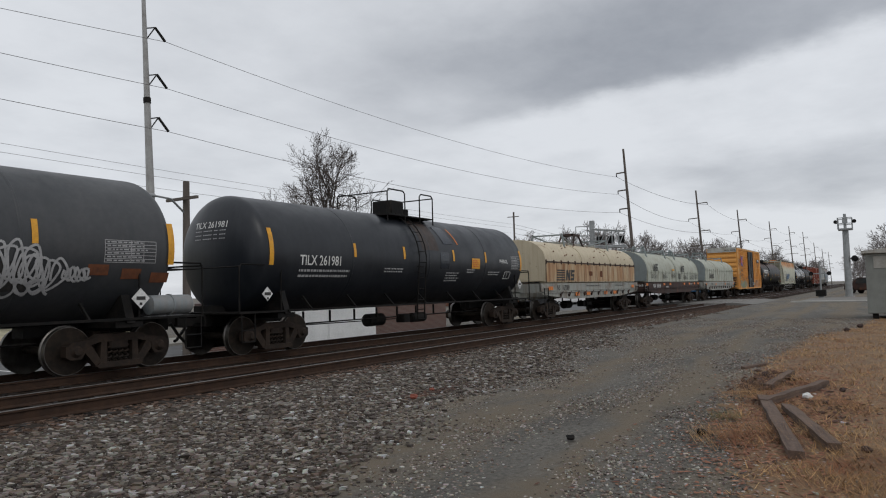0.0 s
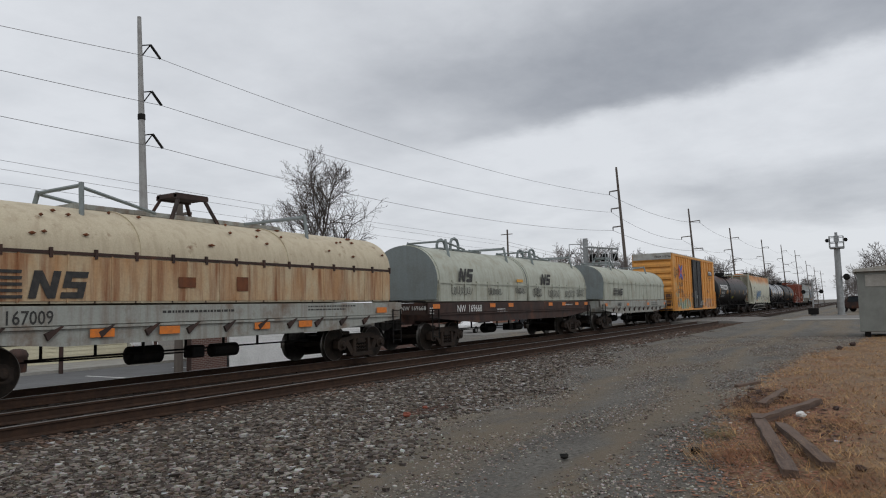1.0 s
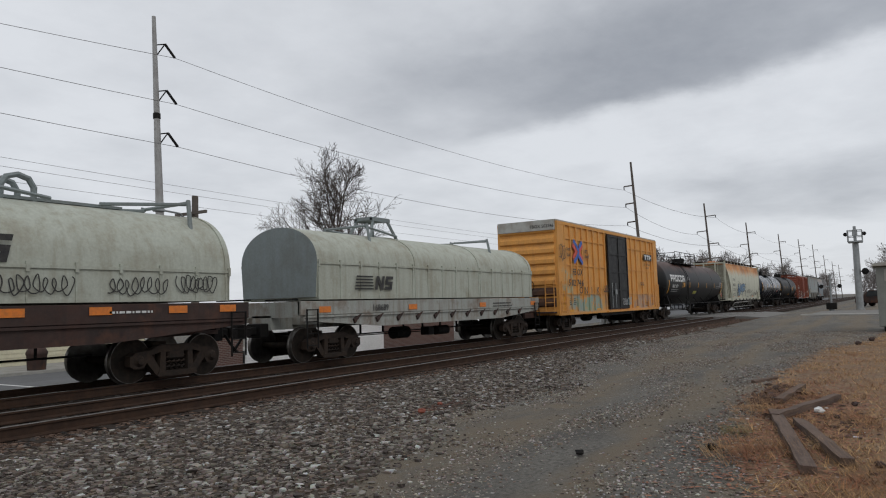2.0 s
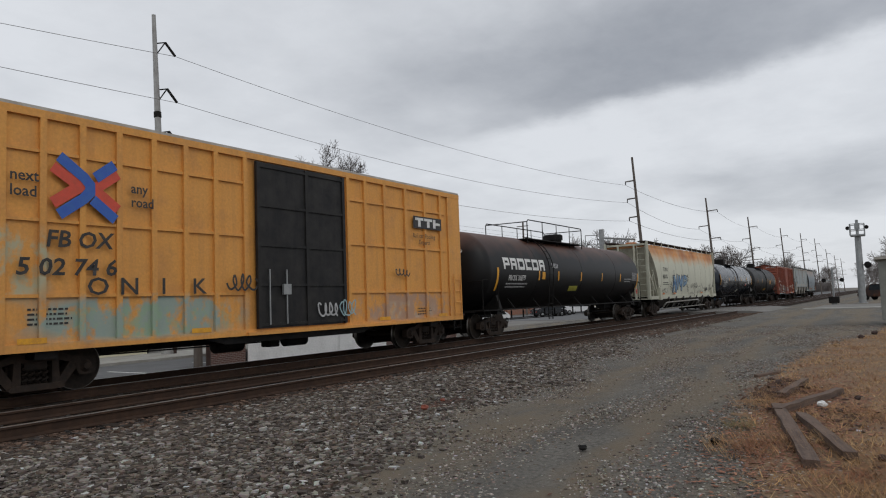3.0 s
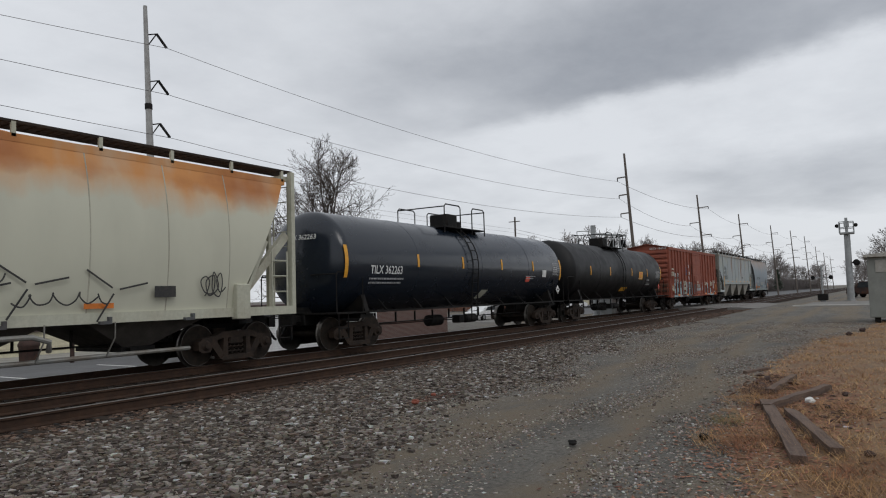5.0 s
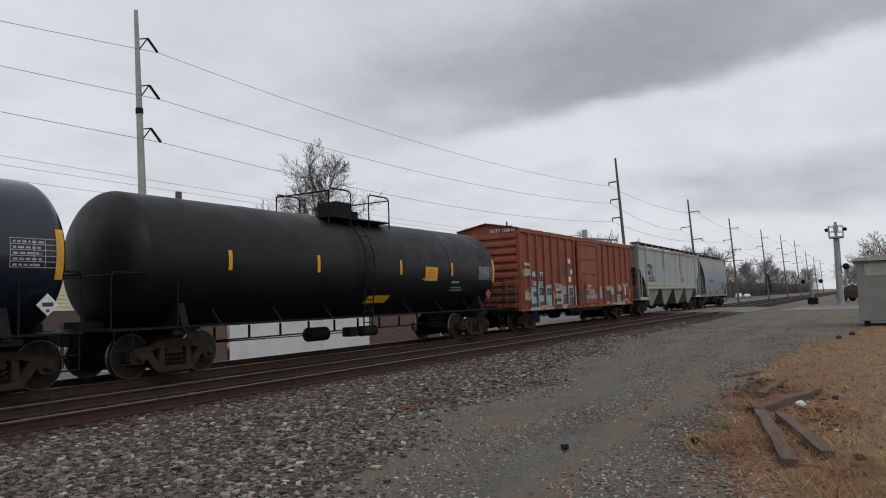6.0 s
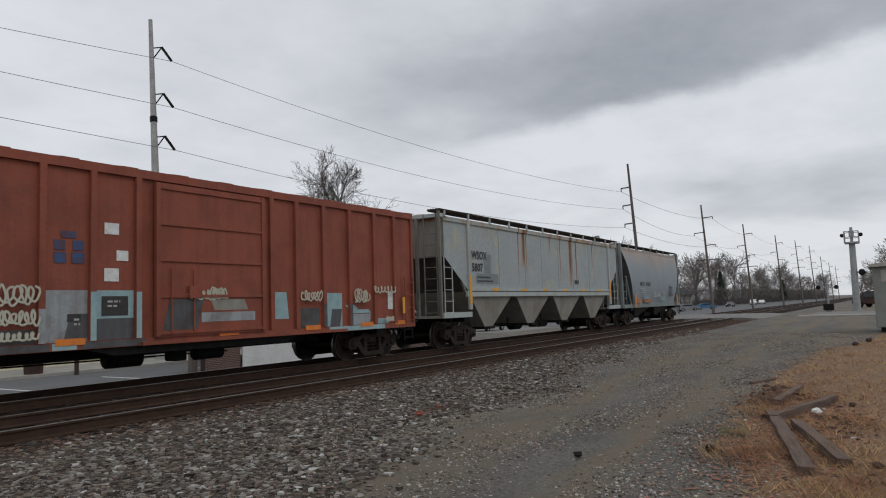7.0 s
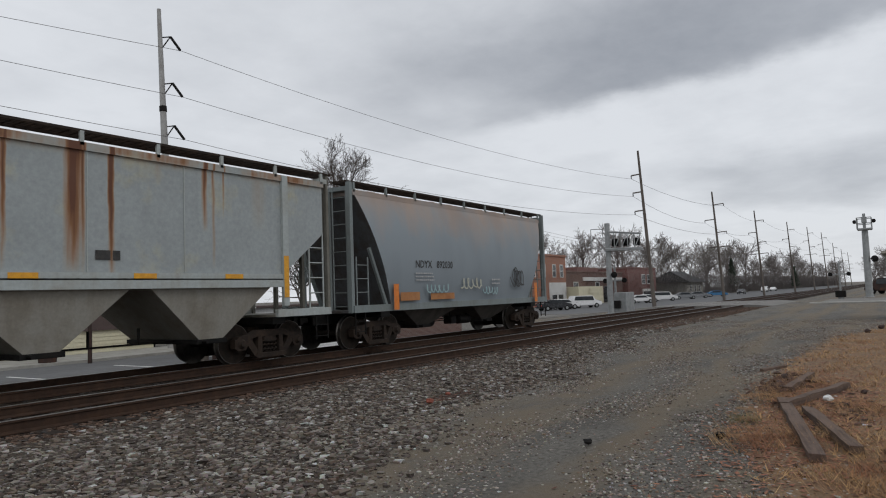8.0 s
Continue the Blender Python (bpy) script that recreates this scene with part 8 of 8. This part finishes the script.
def mast_signal():
    h = thing("signal_mast", "tall grey steel signal mast with a railed platform and lamps", "railway signal", at=pose(72, 2.55, -0.1))
    bm = BM()
    turned(bm, [(0, 0.42), (0.1, 0.42), (0.12, 0.30), (6.0, 0.25)], 14, 0, "z")
    part("mast", bm, M["galvanised"], h, smooth=True)
    bm = BM()
    box(bm, -0.8, 0.8, -0.55, 0.55, 5.95, 6.08)
    part("platform", bm, M["galvanised"], h)
    for y in (-0.55, 0.55):
        bm = BM()
        for z in (6.5, 7.0):
            rod(bm, [(-0.8, y, z), (0.8, y, z)], 0.035, 5)
        for x in (-0.8, 0.0, 0.8):
            rod(bm, [(x, y, 6.0), (x, y, 7.0)], 0.035, 5)
        part("railing", bm, M["galvanised"], h)
    for x in (-0.8, 0.8):
        bm = BM()
        for z in (6.5, 7.0):
            rod(bm, [(x, -0.55, z), (x, 0.55, z)], 0.035, 5)
        part("railing", bm, M["galvanised"], h)
    for y in (-0.72, 0.72):
        bm = BM()
        turned(bm, [(-0.3, 0.1), (-0.25, 0.17), (-0.1, 0.17), (0.0, 0.16), (0.3, 0.12)], 14, 0, "x", (0, y, 6.7))
        rod(bm, [(0, y * 0.7, 6.7), (0, y, 6.7)], 0.06, 6)
        part("signal_head", bm, M["black_steel"], h)
    bm = BM()
    rod(bm, [(0, 0, 6.0), (0, 0, 7.4)], 0.12, 8)
    box(bm, -0.2, 0.2, -0.2, 0.2, 6.6, 7.1)
    part("junction_post", bm, M["galvanised"], h)
    bm = BM()
    turned(bm, [(-0.3, 0.1), (-0.25, 0.28), (0.1, 0.28)], 14, 0, "x", (-0.1, -0.6, 3.4))
    rod(bm, [(0, 0, 3.4), (0, -0.6, 3.4)], 0.06, 6)
    part("signal_head", bm, M["black_steel"], h)


mast_signal()


def crossing_signal(x, y, height, facing):
    h = thing("crossing_signal", "slim crossing warning mast with round lamps", "crossing signal", "crossing signals", at=pose(x, y, -0.12, 0, 0, facing))
    bm = BM()
    turned(bm, [(0, 0.25), (0.4, 0.22), (0.42, 0.08), (height, 0.07)], 10, 0, "z")
    part("mast", bm, M["galvanised"], h, smooth=True)
    bm = BM()
    beam(bm, (0, -0.75, height * 0.66), (0, 0.75, height * 0.66), 0.08, 0.1)
    part("lamp_bar", bm, M["galvanised"], h)
    for s in (-0.7, 0.7):
        bm = BM()
        turned(bm, [(-0.1, 0.18), (0.0, 0.18), (0.02, 0.1), (0.2, 0.09)], 14, 0, "x", (0, s, height * 0.66))
        part("lamp", bm, M["black_steel"], h)
    bm = BM()
    box(bm, -0.4, 0.4, -0.4, 0.4, 0.2, 0.75, bevel=0.03)
    part("gate_box", bm, M["black_steel"], h)


crossing_signal(70, 4.6, 3.3, 0)
crossing_signal(49.2, 17.3, 3.3, 0)


def gantry():
    h = thing("signal_gantry", "grey steel cantilever signal gantry with a lattice walkway arm", "railway signal", at=pose(47.5, 17.1, -0.32) @ Matrix.Scale(0.86, 4))
    bm = BM()
    turned(bm, [(0, 0.35), (0.15, 0.35), (0.17, 0.24), (7.4, 0.2)], 14, 0, "z")
    part("mast", bm, M["galvanised"], h, smooth=True)
    d = Vector((0.35, -0.94, 0))                                 # the arm reaches over the tracks

    def p(s, z, o=0.0):
        return Vector((0, 0, z)) + d * s + Vector((d.y, -d.x, 0)) * o
    for o in (-0.4, 0.4):
        bm = BM()
        rod(bm, [p(0, 6.7, o), p(2.6, 6.45, o)], 0.05, 6)
        rod(bm, [p(-0.2, 5.3, o), p(2.6, 5.3, o)], 0.06, 6)
        for i in range(5):
            rod(bm, [p(i * 0.52, 5.3, o), p(i * 0.52, 6.6, o)], 0.03, 5)
            rod(bm, [p(i * 0.52, 5.3, o), p(i * 0.52 + 0.52, 6.5, o)], 0.03, 5)
        part("lattice", bm, M["galvanised"], h)
    bm = BM()
    a = [p(s, 5.25, o) for s, o in ((-0.3, -0.5), (2.7, -0.5), (2.7, 0.5), (-0.3, 0.5))]
    f = bm.faces.new([bm.verts.new(q) for q in a])
    r = bmesh.ops.extrude_face_region(bm, geom=[f])
    bmesh.ops.translate(bm, verts=[v for v in r["geom"] if isinstance(v, bmesh.types.BMVert)], vec=(0, 0, -0.1))
    part("walkway", bm, M["galvanised"], h)
    bm = BM()
    for z in (5.4, 6.2, 7.0):
        rod(bm, [p(-0.35, z, -0.4), p(-1.3, z, -0.4)], 0.035, 5)
    for s in (-0.35, -1.3):
        rod(bm, [p(s, 5.3, -0.4), p(s, 7.0, -0.4)], 0.035, 5)
    part("ladder_cage", bm, M["galvanised"], h)
    for s in (0.6, 1.5, 2.3):
        bm = BM()
        c = p(s, 5.85, -0.7)
        turned(bm, [(-0.2, 0.1), (-0.15, 0.26), (0.05, 0.26), (0.1, 0.15)], 12, 0, "x", c)
        box(bm, c.x - 0.1, c.x + 0.1, c.y - 0.25, c.y + 0.25, c.z - 0.3, c.z + 0.3)
        part("signal_head", bm, M["black_steel"], h)
    bm = BM()
    turned(bm, [(-0.15, 0.1), (-0.1, 0.26), (0.1, 0.2)], 12, 0, "x", (-0.2, -0.5, 3.2))
    part("signal_head", bm, M["black_steel"], h)
    bm = BM()
    box(bm, -0.9, 0.9, 1.1, 2.0, 0, 1.8, bevel=0.03)
    cab = part("relay_case", bm, M["galvanised"])
    cab.matrix_basis = pose(49.9, 15.4, -0.6)
    tagged(cab, "small grey relay case beside the track", "relay case")


gantry()


def trash_can():
    bm = BM()
    turned(bm, [(0, 0.36), (0.62, 0.40), (0.66, 0.43), (0.75, 0.43), (0.92, 0.34), (1.0, 0.15)], 18, 0, "z")
    c = part("trash_can", bm, M["sill_brown"], smooth=True)
    c.matrix_basis = pose(16.4, 31.2, -0.86)
    tagged(c, "brown domed litter bin on the sidewalk", "litter bin")


trash_can()
for x, y in ((17.6, 30.0), (18.6, 23.0), (24.5, 33.0)):
    bm = BM()
    turned(bm, [(0, 0.09), (1.9, 0.09), (1.95, 0.04)], 10, 0, "z")
    b = part("bollard", bm, M["sill_brown"], smooth=True)
    b.matrix_basis = pose(x, y, -1.0)
    tagged(b, "brown steel post at the edge of the parking lot", "post", "posts in the lot")


# ---- bare winter trees ----
def tree_mesh(seed, height, spread, depth, r0, thin, fork, mat="bare_branch"):
    rnd = random.Random(seed)
    verts, faces = [], []

    def limb(a, b, ra, rb, seg):
        ra, rb = max(ra, thin), max(rb, thin * 0.7)
        d = (b - a).normalized()
        s = d.cross(Vector((0.3, 0.2, 1)))
        s.normalize()
        u = s.cross(d)
        base = len(verts)
        for c, r in ((a, ra), (b, rb)):
            for k in range(seg):
                w = 2 * math.pi * k / seg
                verts.append(c + (s * math.cos(w) + u * math.sin(w)) * r)
        for k in range(seg):
            faces.append((base + k, base + (k + 1) % seg, base + seg + (k + 1) % seg, base + seg + k))

    def grow(p, d, length, r, level):
        n = max(2, 6 - level)
        for i in range(n):
            d = (d + Vector((rnd.gauss(0, 0.09), rnd.gauss(0, 0.09), 0.07))).normalized()
            e = p + d * length / n
            limb(p, e, r * (1 - 0.8 * i / n), r * (1 - 0.8 * (i + 1) / n), 6 if level < 2 else (4 if level < 3 else 3))
            p = e
            if level < depth and (level > 0 or i > 0):
                for c in range(fork[min(level, len(fork) - 1)]):
                    side = d.cross(Vector((rnd.gauss(0, 1), rnd.gauss(0, 1), rnd.gauss(0, 1)))).normalized()
                    w = radians(rnd.uniform(24, 52)) * spread
                    grow(p, (d * math.cos(w) + side * math.sin(w)).normalized(), length * rnd.uniform(0.42, 0.68) * (1.05 - 0.5 * i / n), r * (0.62 - 0.3 * i / n), level + 1)
    grow(Vector((0, 0, 0)), Vector((0, 0, 1)), height * 0.7, r0, 0)
    k = height / max(v.z for v in verts)
    me = bpy.data.meshes.new("crown")
    me.from_pydata([tuple(v * k) for v in verts], [], faces)
    me.materials.append(M[mat])
    return me


TREES = [tree_mesh(21, 16.5, 1.05, 5, 0.24, 0.014, (2, 2, 2, 1)), tree_mesh(5, 13, 1.15, 4, 0.22, 0.028, (2, 2, 1, 1), "hazed_branch"),
         tree_mesh(8, 12, 1.25, 4, 0.22, 0.028, (2, 2, 1, 1), "hazed_branch"), tree_mesh(13, 14, 1.0, 4, 0.22, 0.028, (2, 2, 1, 1), "hazed_branch"), tree_mesh(33, 12, 1.1, 5, 0.2, 0.011, (2, 2, 1, 1))]


def bare_tree(x, y, k, kind, turn, sunk=0.0, label="bare brown winter tree with many fine twigs"):
    t = thing("tree", label, "tree", "bare trees", at=pose(x, y, -1.0, 0, 0, turn))
    bm = BM()
    turned(bm, [(0, 0.34 * k), (0.3, 0.26 * k), (2.2 * k, 0.2 * k)], 10, 0, "z")
    part("trunk", bm, M["bare_branch"], t, smooth=True)
    c = part("crown", TREES[kind], None, t)
    c.scale = (k, k, k)
    c.location = (0, 0, -sunk * k)


bare_tree(48.2, 40.8, 1.02, 0, 40, 0.0, "tall bare winter tree rising behind the tracks")
bare_tree(41.5, 41, 0.85, 4, 120)
rt = random.Random(17)
for x, y, k in ((128, 62, 1.0), (145, 66, 1.1), (158, 64, 1.25), (172, 60, 1.4), (182, 64, 1.5), (196, 60, 1.2), (212, 62, 1.3), (70, 62, 0.8), (228, 58, 1.1), (238, 60, 1.2), (250, 56, 1.2), (262, 58, 1.3), (276, 54, 1.2), (290, 57, 1.3), (305, 52, 1.3), (318, 56, 1.4), (335, 50, 1.3), (350, 54, 1.4), (368, 48, 1.3), (385, 52, 1.4), (405, 46, 1.3), (425, 50, 1.5), (450, 44, 1.4), (475, 48, 1.5), (500, 42, 1.4), (530, 46, 1.6), (560, 40, 1.5), (600, 42, 1.6), (112, -1.8, 0.55), (140, -2.0, 0.9), (330, 10, 1.2), (380, 4, 1.2), (460, 6, 1.4), (520, 12, 1.5), (580, 2, 1.5)):
    bare_tree(x, y, k * rt.uniform(1.05, 1.3), rt.randrange(1, 4), rt.uniform(0, 360), 1.5)


def conifer(x, y, height):
    t = thing("conifer", "dark green conifer among bare trees", "tree", at=pose(x, y, -1.0))
    bm = BM()
    turned(bm, [(0, 0.3), (height * 0.95, 0.05)], 8, 0, "z")
    part("trunk", bm, M["bare_branch"], t)
    bm = BM()
    rnd = random.Random(int(x))
    for i in range(1500):
        z = height * rnd.uniform(0.12, 1.0)
        r = (height - z) * 0.28 * rnd.uniform(0.3, 1.1)
        a = rnd.uniform(0, 6.28)
        c = Vector((r * math.cos(a), r * math.sin(a), z))
        q = Vector((math.cos(a), math.sin(a), -0.35)) * rnd.uniform(0.4, 0.9)
        s = Vector((-math.sin(a), math.cos(a), 0)) * rnd.uniform(0.15, 0.35)
        bm.faces.new([bm.verts.new(c - s), bm.verts.new(c + s), bm.verts.new(c + q)])
    part("crown", bm, material("needles", (0.03, 0.05, 0.03), (0.05, 0.065, 0.04), 0.9, scale=2), t)


conifer(262, 50, 12)
conifer(345, 40, 10)


def build_thicket():
    """Far hedgerow of brush along the line."""
    rng = np.random.default_rng(4)
    n = 60000
    x = 90 + 520 * rng.random(n)
    y = 47 - 0.02 * (x - 90) + rng.normal(0, 4, n) + 8
    h = rng.uniform(0.6, 2.2, n)
    z = -1 + 5.5 * rng.random(n) ** 1.3
    a = rng.normal(0, 0.5, n)
    w = 0.11
    p = np.stack([x, y, z], 1)
    tip = p + np.stack([np.sin(a) * h, rng.normal(0, 0.4, n), np.cos(a) * h], 1)
    s = np.stack([np.full(n, w), np.full(n, w * 0.4), 0 * x], 1)
    v = np.stack([p - s, p + s, tip], 1).reshape(-1, 3)
    me = bpy.data.meshes.new("brush")
    me.from_pydata(v.tolist(), [], np.arange(3 * n).reshape(-1, 3).tolist())
    me.materials.append(M["hazed_branch"])
    tagged(new("brush", me), "far tangle of bare brown brush along the line", "brush", kind="stuff")


build_thicket()


def motions():
    # wheelsets turn as they roll, a little under a quarter turn from row to row
    frames = [i / FPS for i in range(frame(8.0))]
    for ob in scene.objects:
        if ob.name.split(".")[0] == "wheelset":
            place = ob.matrix_basis.translation.copy()
            walk(ob, [(t, pose(*place, 0, -88 * i, 0)) for i, t in enumerate(frames)])
    for car, u in CARS:
        walk(car, [(t, pose(u - s, TRACK, 0)) for t, s in ROLLED])


motions()
